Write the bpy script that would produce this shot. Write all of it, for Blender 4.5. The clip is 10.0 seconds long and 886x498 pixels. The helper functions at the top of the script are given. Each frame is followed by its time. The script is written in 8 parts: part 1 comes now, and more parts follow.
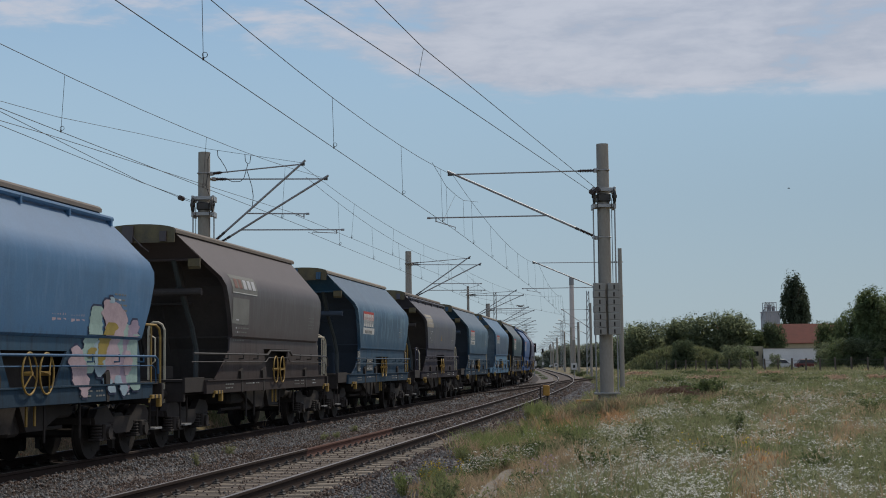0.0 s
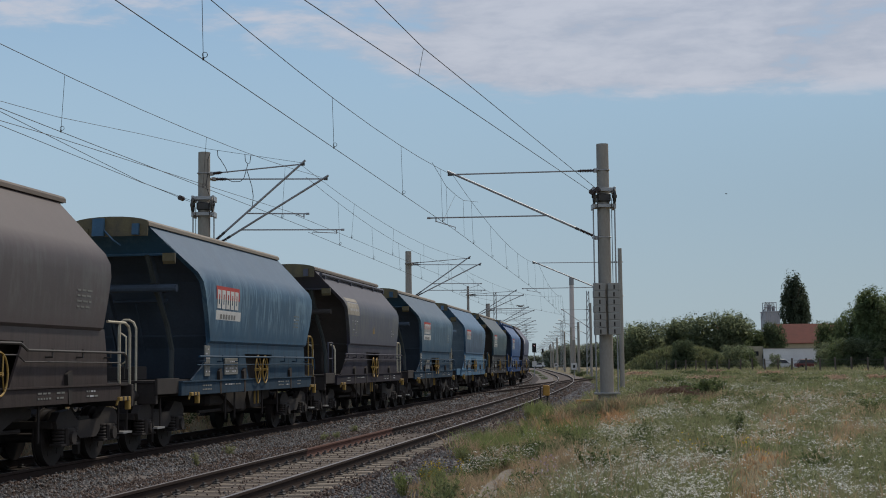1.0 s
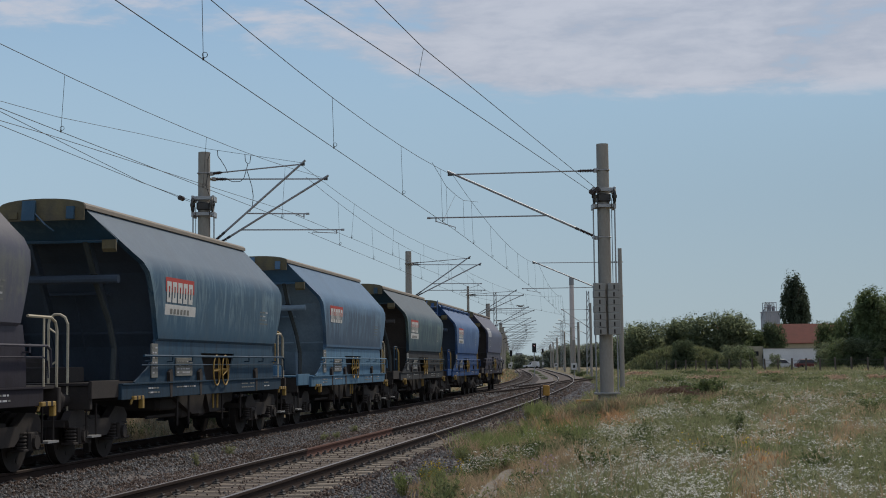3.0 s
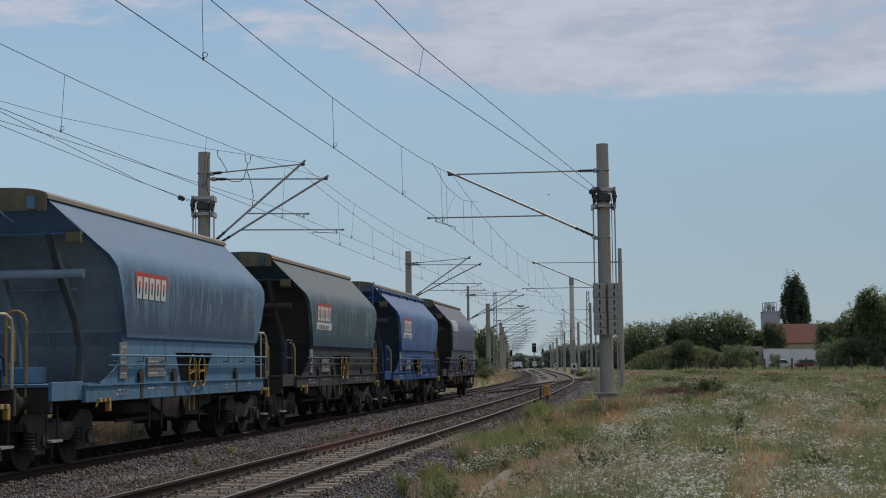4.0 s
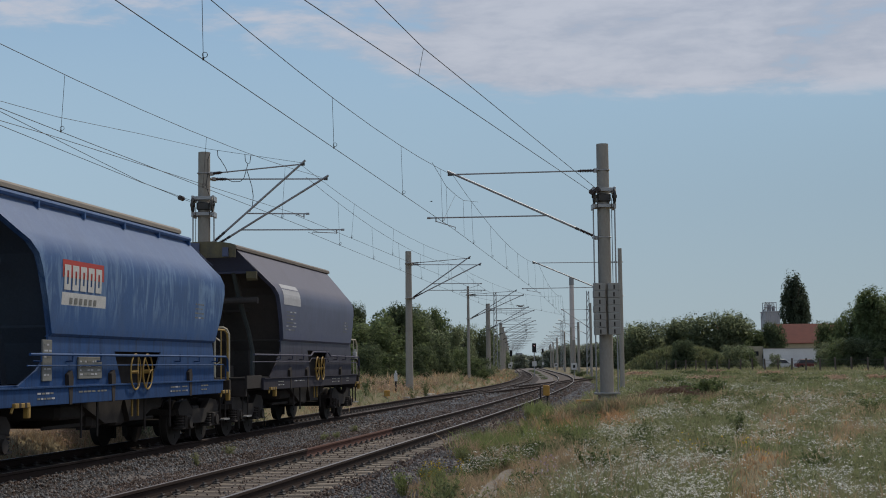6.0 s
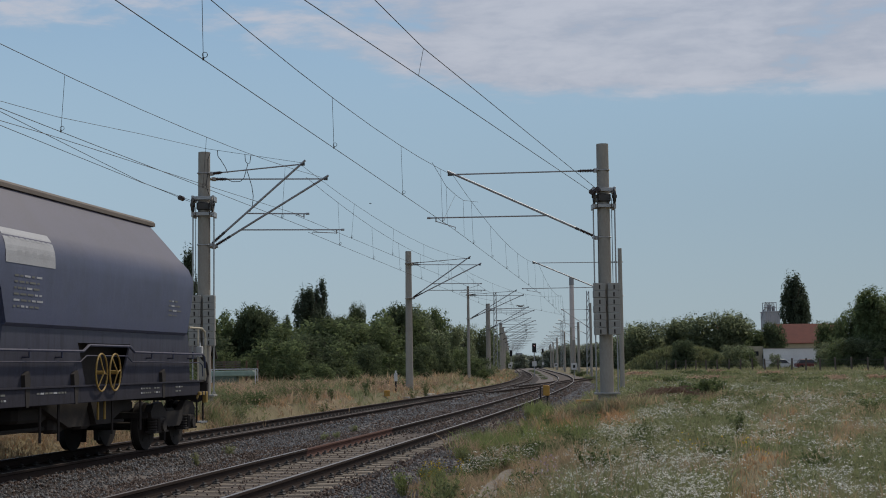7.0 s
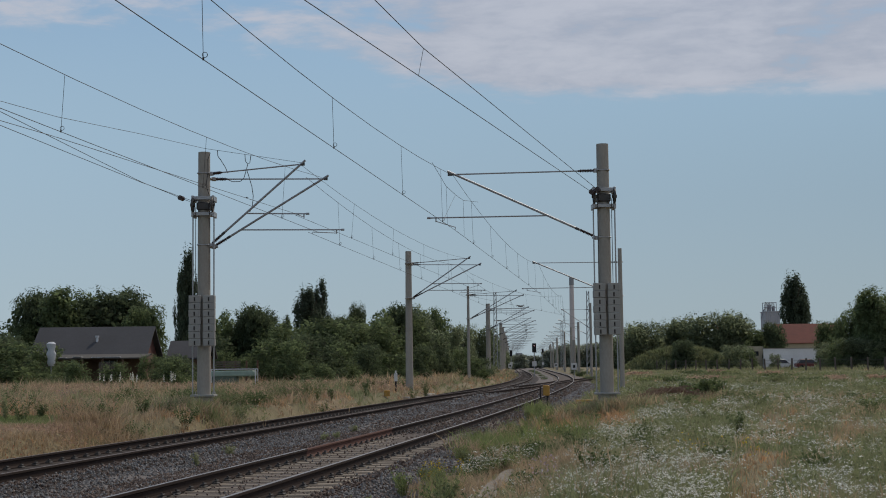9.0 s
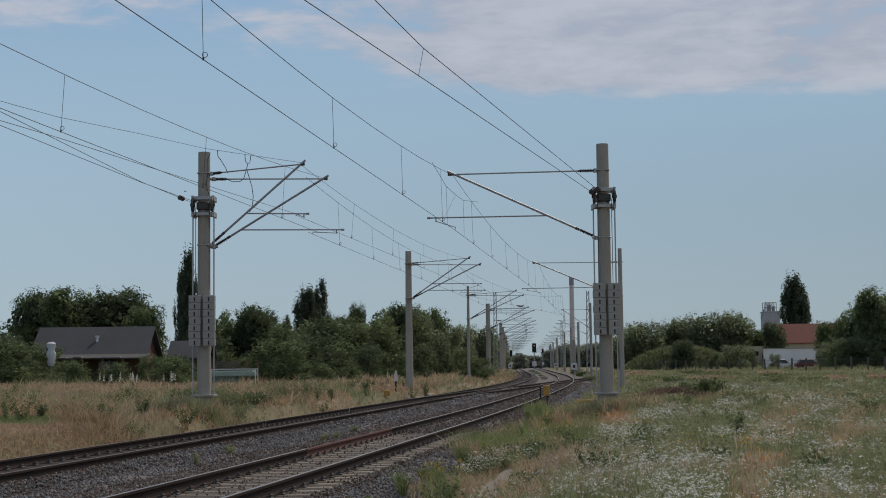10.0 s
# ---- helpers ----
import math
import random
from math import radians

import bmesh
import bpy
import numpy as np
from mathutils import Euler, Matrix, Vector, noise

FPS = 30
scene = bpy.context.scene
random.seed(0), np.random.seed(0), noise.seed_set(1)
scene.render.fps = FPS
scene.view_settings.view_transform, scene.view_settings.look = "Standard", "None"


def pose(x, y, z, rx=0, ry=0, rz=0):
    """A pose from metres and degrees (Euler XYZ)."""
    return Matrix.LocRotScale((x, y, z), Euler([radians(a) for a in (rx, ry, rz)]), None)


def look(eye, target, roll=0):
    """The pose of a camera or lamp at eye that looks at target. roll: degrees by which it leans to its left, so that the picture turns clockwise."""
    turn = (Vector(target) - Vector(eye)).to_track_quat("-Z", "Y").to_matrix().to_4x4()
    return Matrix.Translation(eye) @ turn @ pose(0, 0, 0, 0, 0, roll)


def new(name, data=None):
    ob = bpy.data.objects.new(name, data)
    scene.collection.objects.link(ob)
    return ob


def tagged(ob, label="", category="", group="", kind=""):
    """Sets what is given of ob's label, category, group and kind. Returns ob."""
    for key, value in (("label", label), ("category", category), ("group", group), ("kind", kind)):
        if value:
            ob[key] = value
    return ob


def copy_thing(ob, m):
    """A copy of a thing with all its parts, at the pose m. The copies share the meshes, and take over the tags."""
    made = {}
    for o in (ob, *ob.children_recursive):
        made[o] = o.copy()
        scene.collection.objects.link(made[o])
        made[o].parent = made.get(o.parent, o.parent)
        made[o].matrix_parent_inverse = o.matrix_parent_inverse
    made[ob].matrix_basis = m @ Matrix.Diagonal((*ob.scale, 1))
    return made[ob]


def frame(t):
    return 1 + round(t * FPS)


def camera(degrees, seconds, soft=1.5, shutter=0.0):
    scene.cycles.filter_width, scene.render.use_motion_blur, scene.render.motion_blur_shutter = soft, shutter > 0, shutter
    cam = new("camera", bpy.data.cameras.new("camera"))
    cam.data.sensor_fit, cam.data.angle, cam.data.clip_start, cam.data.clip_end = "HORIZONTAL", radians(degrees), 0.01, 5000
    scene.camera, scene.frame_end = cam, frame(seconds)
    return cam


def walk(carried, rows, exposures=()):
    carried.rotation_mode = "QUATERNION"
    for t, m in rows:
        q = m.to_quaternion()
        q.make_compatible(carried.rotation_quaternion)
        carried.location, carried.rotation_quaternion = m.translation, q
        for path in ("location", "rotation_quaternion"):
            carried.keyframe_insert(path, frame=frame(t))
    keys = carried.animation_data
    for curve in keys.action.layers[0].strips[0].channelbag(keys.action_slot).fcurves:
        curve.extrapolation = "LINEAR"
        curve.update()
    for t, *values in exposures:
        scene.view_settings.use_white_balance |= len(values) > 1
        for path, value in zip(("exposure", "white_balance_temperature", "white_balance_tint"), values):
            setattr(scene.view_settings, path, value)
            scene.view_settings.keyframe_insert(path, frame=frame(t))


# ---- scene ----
cam = camera(33.81, 10.0, soft=1.0)
EYE = pose(0, 0, 1.586, 90 + 4.533, 0, 0) @ pose(0, 0, 0, 0, 0, -0.663)
walk(cam, [(0.0, EYE), (10.0, EYE)], exposures=[(0.0, 0.22), (5.0, 0.20), (7.0, 0.12), (10.0, 0.10)])

# ---- light ----
SUN_EL, SUN_AZ = radians(50), radians(36)      # height, and bearing from +y towards +x


def node(nt, kind, **values):
    n = nt.nodes.new(kind)
    for k, v in values.items():
        if k in n.inputs:
            n.inputs[k].default_value = v
    return n


def build_world():
    w = bpy.data.worlds.new("sky")
    scene.world = w
    w.use_nodes = True
    nt = w.node_tree
    nt.nodes.clear()
    sky = nt.nodes.new("ShaderNodeTexSky")
    sky.sky_type = "NISHITA"
    sky.sun_disc = False
    sky.sun_elevation, sky.sun_rotation = SUN_EL, SUN_AZ
    sky.air_density, sky.dust_density, sky.ozone_density = 1.0, 0.4, 2.0
    co = nt.nodes.new("ShaderNodeTexCoord")
    sep = nt.nodes.new("ShaderNodeSeparateXYZ")
    nt.links.new(co.outputs["Generated"], sep.inputs[0])
    # streaky cloud bank: noise on the direction, drawn out sideways
    mp = nt.nodes.new("ShaderNodeMapping")
    mp.inputs["Scale"].default_value = (9.0, 9.0, 34.0)
    mp.inputs["Location"].default_value = (1.3, 0.4, 0.35)
    nt.links.new(co.outputs["Generated"], mp.inputs[0])
    nz = node(nt, "ShaderNodeTexNoise", Scale=1.0, Detail=9.0, Roughness=0.58, Distortion=0.25)
    nt.links.new(mp.outputs[0], nz.inputs["Vector"])
    lump = node(nt, "ShaderNodeTexNoise", Scale=3.2, Detail=7.0, Roughness=0.6, Distortion=0.3)
    nt.links.new(mp.outputs[0], lump.inputs["Vector"])

    def math_(op, a, b=None):
        m = nt.nodes.new("ShaderNodeMath")
        m.operation = op
        for i, v in enumerate((a, b)):
            if v is None:
                continue
            if isinstance(v, (int, float)):
                m.inputs[i].default_value = v
            else:
                nt.links.new(v, m.inputs[i])
        return m.outputs[0]

    def rise(v, lo, hi):
        r = nt.nodes.new("ShaderNodeMapRange")
        r.interpolation_type = "SMOOTHSTEP"
        r.inputs["From Min"].default_value, r.inputs["From Max"].default_value = lo, hi
        nt.links.new(v, r.inputs["Value"])
        return r.outputs["Result"]

    # the bank's lower edge drops towards +x and thins out towards -x
    lean = math_("MULTIPLY", rise(sep.outputs["X"], -0.20, 0.09), 0.036)
    lift = math_("ADD", sep.outputs["Z"], lean)
    mixed_noise = math_("ADD", math_("MULTIPLY", nz.outputs["Fac"], 1.2), math_("MULTIPLY", lump.outputs["Fac"], 0.45))
    bias = math_("MULTIPLY", rise(lift, 0.202, 0.232), math_("ADD", math_("MULTIPLY", rise(sep.outputs["X"], -0.16, 0.06), 0.34), 0.16))
    cover = rise(math_("ADD", bias, mixed_noise), 0.93, 1.24)
    cover = math_("MULTIPLY", cover, math_("MULTIPLY", rise(lift, 0.196, 0.222), 0.82))
    mix = nt.nodes.new("ShaderNodeMixRGB")
    puff = nt.nodes.new("ShaderNodeMixRGB")
    puff.inputs["Color1"].default_value, puff.inputs["Color2"].default_value = (4.35, 4.6, 5.45, 1), (5.75, 5.85, 6.55, 1)
    nt.links.new(rise(mixed_noise, 0.62, 1.0), puff.inputs["Fac"])
    nt.links.new(puff.outputs[0], mix.inputs["Color2"])
    nt.links.new(cover, mix.inputs["Fac"])
    # grey-blue summer haze low over the horizon
    haze = nt.nodes.new("ShaderNodeMixRGB")
    veil = nt.nodes.new("ShaderNodeMixRGB")
    veil.inputs["Color1"].default_value, veil.inputs["Color2"].default_value = (3.78, 4.75, 5.45, 1), (3.46, 4.78, 5.95, 1)
    nt.links.new(rise(sep.outputs["Z"], 0.0, 0.16), veil.inputs["Fac"])
    side = nt.nodes.new("ShaderNodeVectorMath")
    side.operation = "SCALE"
    nt.links.new(veil.outputs[0], side.inputs[0])
    nt.links.new(math_("SUBTRACT", 1.0, math_("MULTIPLY", sep.outputs["X"], 0.32)), side.inputs["Scale"])
    nt.links.new(side.outputs[0], haze.inputs["Color2"])
    low = rise(math_("MULTIPLY", sep.outputs["Z"], -1.0), -0.36, -0.10)
    nt.links.new(math_("MULTIPLY", low, 0.93), haze.inputs["Fac"])
    tint = nt.nodes.new("ShaderNodeMixRGB")
    tint.blend_type = "MULTIPLY"
    tint.inputs["Fac"].default_value = 1.0
    tint.inputs["Color2"].default_value = (0.92, 1.0, 1.01, 1)
    nt.links.new(sky.outputs[0], tint.inputs["Color1"])
    nt.links.new(tint.outputs[0], haze.inputs["Color1"])
    nt.links.new(haze.outputs[0], mix.inputs["Color1"])
    bg = nt.nodes.new("ShaderNodeBackground")
    bg.inputs["Strength"].default_value = 0.083
    nt.links.new(mix.outputs[0], bg.inputs["Color"])
    out = nt.nodes.new("ShaderNodeOutputWorld")
    nt.links.new(bg.outputs[0], out.inputs["Surface"])


build_world()
sun = new("sun", bpy.data.lights.new("sun", "SUN"))
sun.data.energy, sun.data.angle, sun.data.color = 1.7, radians(4), (1.0, 0.90, 0.76)
sun.matrix_world = look((math.sin(SUN_AZ) * math.cos(SUN_EL) * 100, math.cos(SUN_AZ) * math.cos(SUN_EL) * 100, math.sin(SUN_EL) * 100), (0, 0, 0))


# ---- materials ----
def surface(name, base, rough=0.8, metal=0.0, second=None, scale=4.0, amount=0.5, fine=40.0, bump=0.3, stretch=(1, 1, 1), spec=0.4, piece=0.0, grain=0.25, island=False):
    """Two scales of variation: broad patches towards a second colour, and a fine grain with relief."""
    m = bpy.data.materials.new(name)
    m.use_nodes = True
    nt = m.node_tree
    b = nt.nodes["Principled BSDF"]
    b.inputs["Roughness"].default_value, b.inputs["Metallic"].default_value = rough, metal
    b.inputs["Specular IOR Level"].default_value = spec
    co = nt.nodes.new("ShaderNodeTexCoord")
    mp = nt.nodes.new("ShaderNodeMapping")
    mp.inputs["Scale"].default_value = stretch
    nt.links.new(co.outputs["Object"], mp.inputs[0])
    n1 = node(nt, "ShaderNodeTexNoise", Scale=scale, Detail=6.0, Roughness=0.65)
    n2 = node(nt, "ShaderNodeTexNoise", Scale=fine, Detail=4.0, Roughness=0.7)
    nt.links.new(mp.outputs[0], n1.inputs["Vector"])
    nt.links.new(mp.outputs[0], n2.inputs["Vector"])
    r = nt.nodes.new("ShaderNodeMapRange")
    r.inputs["From Min"].default_value, r.inputs["From Max"].default_value = 0.38, 0.66
    r.inputs["To Max"].default_value = amount
    nt.links.new(n1.outputs["Fac"], r.inputs["Value"])
    mix = nt.nodes.new("ShaderNodeMixRGB")
    mix.inputs["Color1"].default_value = (*base, 1)
    mix.inputs["Color2"].default_value = (*(second or tuple(c * 0.6 for c in base)), 1)
    nt.links.new(r.outputs["Result"], mix.inputs["Fac"])
    g = nt.nodes.new("ShaderNodeMapRange")
    g.inputs["To Min"].default_value, g.inputs["To Max"].default_value = 1 - grain, 1 + grain
    nt.links.new(n2.outputs["Fac"], g.inputs["Value"])
    last = g.outputs["Result"]
    if piece:
        src = nt.nodes.new("ShaderNodeNewGeometry").outputs["Random Per Island"] if island else nt.nodes.new("ShaderNodeObjectInfo").outputs["Random"]
        p = nt.nodes.new("ShaderNodeMapRange")
        p.inputs["To Min"].default_value, p.inputs["To Max"].default_value = 1 - piece, 1 + piece
        nt.links.new(src, p.inputs["Value"])
        mul = nt.nodes.new("ShaderNodeMath")
        mul.operation = "MULTIPLY"
        nt.links.new(last, mul.inputs[0])
        nt.links.new(p.outputs["Result"], mul.inputs[1])
        last = mul.outputs[0]
    sc = nt.nodes.new("ShaderNodeVectorMath")
    sc.operation = "SCALE"
    nt.links.new(mix.outputs[0], sc.inputs[0])
    nt.links.new(last, sc.inputs["Scale"])
    nt.links.new(sc.outputs[0], b.inputs["Base Color"])
    if bump:
        bp = node(nt, "ShaderNodeBump", Strength=bump, Distance=0.01)
        nt.links.new(n2.outputs["Fac"], bp.inputs["Height"])
        nt.links.new(bp.outputs[0], b.inputs["Normal"])
    return m


def wagon_paint(name, paint, wash, dust=(0.30, 0.28, 0.25), streak=0.6, grime=0.5, muddy=0.65, panel=None):
    """Weathered paint: vertical wash-down streaks on the flanks, dust settled on what faces up, dark grime in patches."""
    m = bpy.data.materials.new(name)
    m.use_nodes = True
    nt = m.node_tree
    b = nt.nodes["Principled BSDF"]
    b.inputs["Roughness"].default_value = 0.5
    b.inputs["Specular IOR Level"].default_value = 0.5
    co = nt.nodes.new("ShaderNodeTexCoord")
    mp = nt.nodes.new("ShaderNodeMapping")
    mp.inputs["Scale"].default_value = (2.1, 2.1, 0.62)
    nt.links.new(co.outputs["Object"], mp.inputs[0])
    s = node(nt, "ShaderNodeTexNoise", Scale=1.0, Detail=5.0, Roughness=0.62, Distortion=1.5)
    nt.links.new(mp.outputs[0], s.inputs["Vector"])
    p = node(nt, "ShaderNodeTexNoise", Scale=1.1, Detail=7.0, Roughness=0.65)
    nt.links.new(co.outputs["Object"], p.inputs["Vector"])
    f = node(nt, "ShaderNodeTexNoise", Scale=30.0, Detail=4.0, Roughness=0.7)
    nt.links.new(co.outputs["Object"], f.inputs["Vector"])

    def rng(v, a, c, lo, hi):
        r = nt.nodes.new("ShaderNodeMapRange")
        for k, val in (("From Min", a), ("From Max", c), ("To Min", lo), ("To Max", hi)):
            r.inputs[k].default_value = val
        nt.links.new(v, r.inputs["Value"])
        return r.outputs["Result"]

    def mixed(fac, c1, c2):
        x = nt.nodes.new("ShaderNodeMixRGB")
        nt.links.new(fac, x.inputs["Fac"])
        for k, c in (("Color1", c1), ("Color2", c2)):
            if isinstance(c, tuple):
                x.inputs[k].default_value = (*c, 1)
            else:
                nt.links.new(c, x.inputs[k])
        return x.outputs[0]

    mp2 = nt.nodes.new("ShaderNodeMapping")
    mp2.inputs["Scale"].default_value = (6.5, 6.5, 0.9)
    nt.links.new(co.outputs["Object"], mp2.inputs[0])
    s2 = node(nt, "ShaderNodeTexNoise", Scale=1.0, Detail=4.0, Roughness=0.6, Distortion=1.2)
    nt.links.new(mp2.outputs[0], s2.inputs["Vector"])
    both = nt.nodes.new("ShaderNodeMath")
    both.operation = "MULTIPLY_ADD"
    both.inputs[1].default_value = 0.55
    nt.links.new(s2.outputs["Fac"], both.inputs[0])
    nt.links.new(s.outputs["Fac"], both.inputs[2])
    sep = nt.nodes.new("ShaderNodeSeparateXYZ")
    nt.links.new(co.outputs["Object"], sep.inputs[0])
    # the streaks run down the upper flank and fade out at the fold
    hi = rng(sep.outputs["Z"], 2.22, 2.75, 0.0, 1.0)
    top = rng(sep.outputs["Z"], 3.2, 3.7, 1.0, 0.25)
    k = nt.nodes.new("ShaderNodeMath")
    k.operation = "MULTIPLY"
    nt.links.new(hi, k.inputs[0])
    nt.links.new(top, k.inputs[1])
    k2 = nt.nodes.new("ShaderNodeMath")
    k2.operation = "MULTIPLY"
    nt.links.new(k.outputs[0], k2.inputs[0])
    nt.links.new(rng(both.outputs[0], 0.74, 0.90, 0.0, streak), k2.inputs[1])
    c = paint
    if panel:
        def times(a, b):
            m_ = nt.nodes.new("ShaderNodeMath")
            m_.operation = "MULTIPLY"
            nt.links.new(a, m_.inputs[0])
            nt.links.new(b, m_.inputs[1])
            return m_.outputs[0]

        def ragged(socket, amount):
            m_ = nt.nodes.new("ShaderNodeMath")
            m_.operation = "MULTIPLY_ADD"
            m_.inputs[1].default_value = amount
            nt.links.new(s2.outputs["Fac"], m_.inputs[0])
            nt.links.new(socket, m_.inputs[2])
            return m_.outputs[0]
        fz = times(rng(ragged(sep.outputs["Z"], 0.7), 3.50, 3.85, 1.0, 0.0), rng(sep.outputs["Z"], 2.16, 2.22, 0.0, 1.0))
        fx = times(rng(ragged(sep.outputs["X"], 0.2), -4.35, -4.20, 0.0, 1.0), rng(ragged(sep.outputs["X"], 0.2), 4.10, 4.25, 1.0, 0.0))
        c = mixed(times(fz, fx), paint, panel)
    c = mixed(k2.outputs[0], c, wash)
    c = mixed(rng(p.outputs["Fac"], 0.42, 0.68, 0.0, grime), c, tuple(v * 0.45 + 0.02 for v in paint))
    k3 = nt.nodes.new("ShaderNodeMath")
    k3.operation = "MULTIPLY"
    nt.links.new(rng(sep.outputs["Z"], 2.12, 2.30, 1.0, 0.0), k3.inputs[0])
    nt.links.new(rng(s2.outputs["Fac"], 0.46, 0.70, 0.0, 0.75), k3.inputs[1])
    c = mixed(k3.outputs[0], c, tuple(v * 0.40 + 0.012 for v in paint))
    geo = nt.nodes.new("ShaderNodeNewGeometry")
    sn = nt.nodes.new("ShaderNodeSeparateXYZ")
    nt.links.new(geo.outputs["Normal"], sn.inputs[0])
    c = mixed(rng(sn.outputs["Z"], 0.15, 0.75, 0.0, 0.6), c, dust)
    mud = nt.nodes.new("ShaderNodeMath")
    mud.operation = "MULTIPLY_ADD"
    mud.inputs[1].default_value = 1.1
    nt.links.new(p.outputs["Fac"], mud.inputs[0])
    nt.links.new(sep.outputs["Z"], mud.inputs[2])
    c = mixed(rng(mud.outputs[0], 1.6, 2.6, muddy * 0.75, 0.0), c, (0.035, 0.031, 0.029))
    # caked dirt is matt
    nt.links.new(rng(mud.outputs[0], 1.9, 3.0, 0.92, 0.5), b.inputs["Roughness"])
    nt.links.new(rng(mud.outputs[0], 1.9, 3.0, 0.15, 0.5), b.inputs["Specular IOR Level"])
    sc = nt.nodes.new("ShaderNodeVectorMath")
    sc.operation = "SCALE"
    nt.links.new(c, sc.inputs[0])
    nt.links.new(rng(f.outputs["Fac"], 0.2, 0.8, 0.85, 1.15), sc.inputs["Scale"])
    nt.links.new(sc.outputs[0], b.inputs["Base Color"])
    bp = node(nt, "ShaderNodeBump", Strength=0.12, Distance=0.02)
    nt.links.new(p.outputs["Fac"], bp.inputs["Height"])
    nt.links.new(bp.outputs[0], b.inputs["Normal"])
    return m


CONCRETE = surface("concrete", (0.375, 0.345, 0.298), 0.9, second=(0.262, 0.240, 0.208), scale=1.2, fine=25, stretch=(1, 1, 0.4))
SLAB = surface("weight_concrete", (0.37, 0.36, 0.33), 0.9, second=(0.28, 0.27, 0.25), scale=3, fine=30)
SLEEPER = surface("sleeper_concrete", (0.27, 0.228, 0.175), 0.95, second=(0.13, 0.10, 0.078), scale=2.2, fine=30, piece=0.18)
OLD_SLEEPER = surface("sleeper_dark", (0.060, 0.046, 0.038), 0.95, second=(0.038, 0.030, 0.027), scale=3, fine=30, piece=0.2)
RAIL_WEB = surface("rail_rust", (0.036, 0.024, 0.020), 0.95, second=(0.025, 0.018, 0.016), scale=2, fine=30, spec=0.2)
RAIL_RED = surface("rail_fresh_rust", (0.115, 0.050, 0.035), 0.9, second=(0.07, 0.036, 0.028), scale=2, fine=30)
RAIL_TOP = surface("rail_steel", (0.31, 0.28, 0.26), 0.45, 0.6, second=(0.19, 0.155, 0.13), scale=1.5, fine=20, bump=0.05)
RAIL_DULL = surface("rail_steel_dull", (0.16, 0.13, 0.112), 0.62, 0.3, second=(0.15, 0.115, 0.095), scale=1.5, fine=20, bump=0.05)
STONE_RUST = surface("rusty_ballast_stone", (0.170, 0.130, 0.106), 0.95, second=(0.118, 0.080, 0.062), scale=0.6, amount=0.9, fine=18, piece=0.3, island=True)
STONE = surface("ballast_stone", (0.245, 0.240, 0.232), 0.95, second=(0.185, 0.170, 0.155), scale=0.6, amount=0.9, fine=18, piece=0.26, island=True)
BED = surface("ballast_bed", (0.180, 0.160, 0.147), 0.95, second=(0.128, 0.104, 0.089), scale=0.7, amount=0.9, fine=22, bump=1.0, grain=0.7)
GALV = surface("galvanised_steel", (0.42, 0.42, 0.42), 0.5, 0.6, second=(0.3, 0.29, 0.28), scale=5, fine=40, bump=0.1)
DARKSTEEL = surface("weathered_steel", (0.10, 0.095, 0.09), 0.6, 0.5, scale=5, fine=40, bump=0.1)
WIRE = surface("copper_wire", (0.07, 0.065, 0.06), 0.6, 0.4, scale=2, fine=40, bump=0)
INSUL = surface("insulator_brown", (0.06, 0.035, 0.03), 0.3, scale=5, fine=40, bump=0)
UNDER = surface("underframe_grime", (0.032, 0.028, 0.027), 0.88, second=(0.056, 0.046, 0.040), scale=3, fine=30)
WHEEL = surface("wheel_steel", (0.027, 0.023, 0.022), 0.78, 0.2, second=(0.045, 0.034, 0.029), scale=4, fine=30)
YELLOW = surface("safety_yellow", (0.40, 0.26, 0.065), 0.6, second=(0.24, 0.155, 0.05), scale=5, amount=0.7, fine=30)
CREAM = surface("railing_cream", (0.60, 0.55, 0.42), 0.6, second=(0.4, 0.33, 0.22), scale=6, fine=40)
OCHRE = surface("faded_ochre", (0.20, 0.165, 0.085), 0.8, second=(0.09, 0.085, 0.07), scale=2.5, amount=0.9, fine=25)
WHITE = surface("white_marking", (0.62, 0.62, 0.60), 0.7, second=(0.45, 0.45, 0.44), scale=4, fine=30, bump=0.05)
RED = surface("red_marking", (0.50, 0.06, 0.05), 0.7, second=(0.35, 0.06, 0.05), scale=4, fine=30, bump=0.05)
NAVY = surface("navy_marking", (0.02, 0.03, 0.09), 0.7, second=(0.04, 0.05, 0.1), scale=4, fine=30, bump=0.05)
SOIL = surface("meadow_soil", (0.15, 0.14, 0.07), 0.98, second=(0.27, 0.20, 0.12), scale=0.12, amount=0.9, fine=6, bump=0.8, grain=0.5)
BARK = surface("bark", (0.09, 0.07, 0.05), 0.95, second=(0.05, 0.04, 0.03), scale=2, fine=12, stretch=(1, 1, 0.3))


def leafy(name, base, second, translucent=0.25):
    m = surface(name, base, 0.7, second=second, scale=0.35, amount=1.0, fine=3, bump=0, piece=0.35, island=True, spec=0.2, grain=0.3)
    nt = m.node_tree
    b = nt.nodes["Principled BSDF"]
    thin = nt.nodes.new("ShaderNodeBsdfTranslucent")
    nt.links.new(b.inputs["Base Color"].links[0].from_socket, thin.inputs["Color"])
    both = nt.nodes.new("ShaderNodeMixShader")
    both.inputs["Fac"].default_value = translucent
    nt.links.new(b.outputs[0], both.inputs[1])
    nt.links.new(thin.outputs[0], both.inputs[2])
    nt.links.new(both.outputs[0], nt.nodes["Material Output"].inputs["Surface"])
    return m


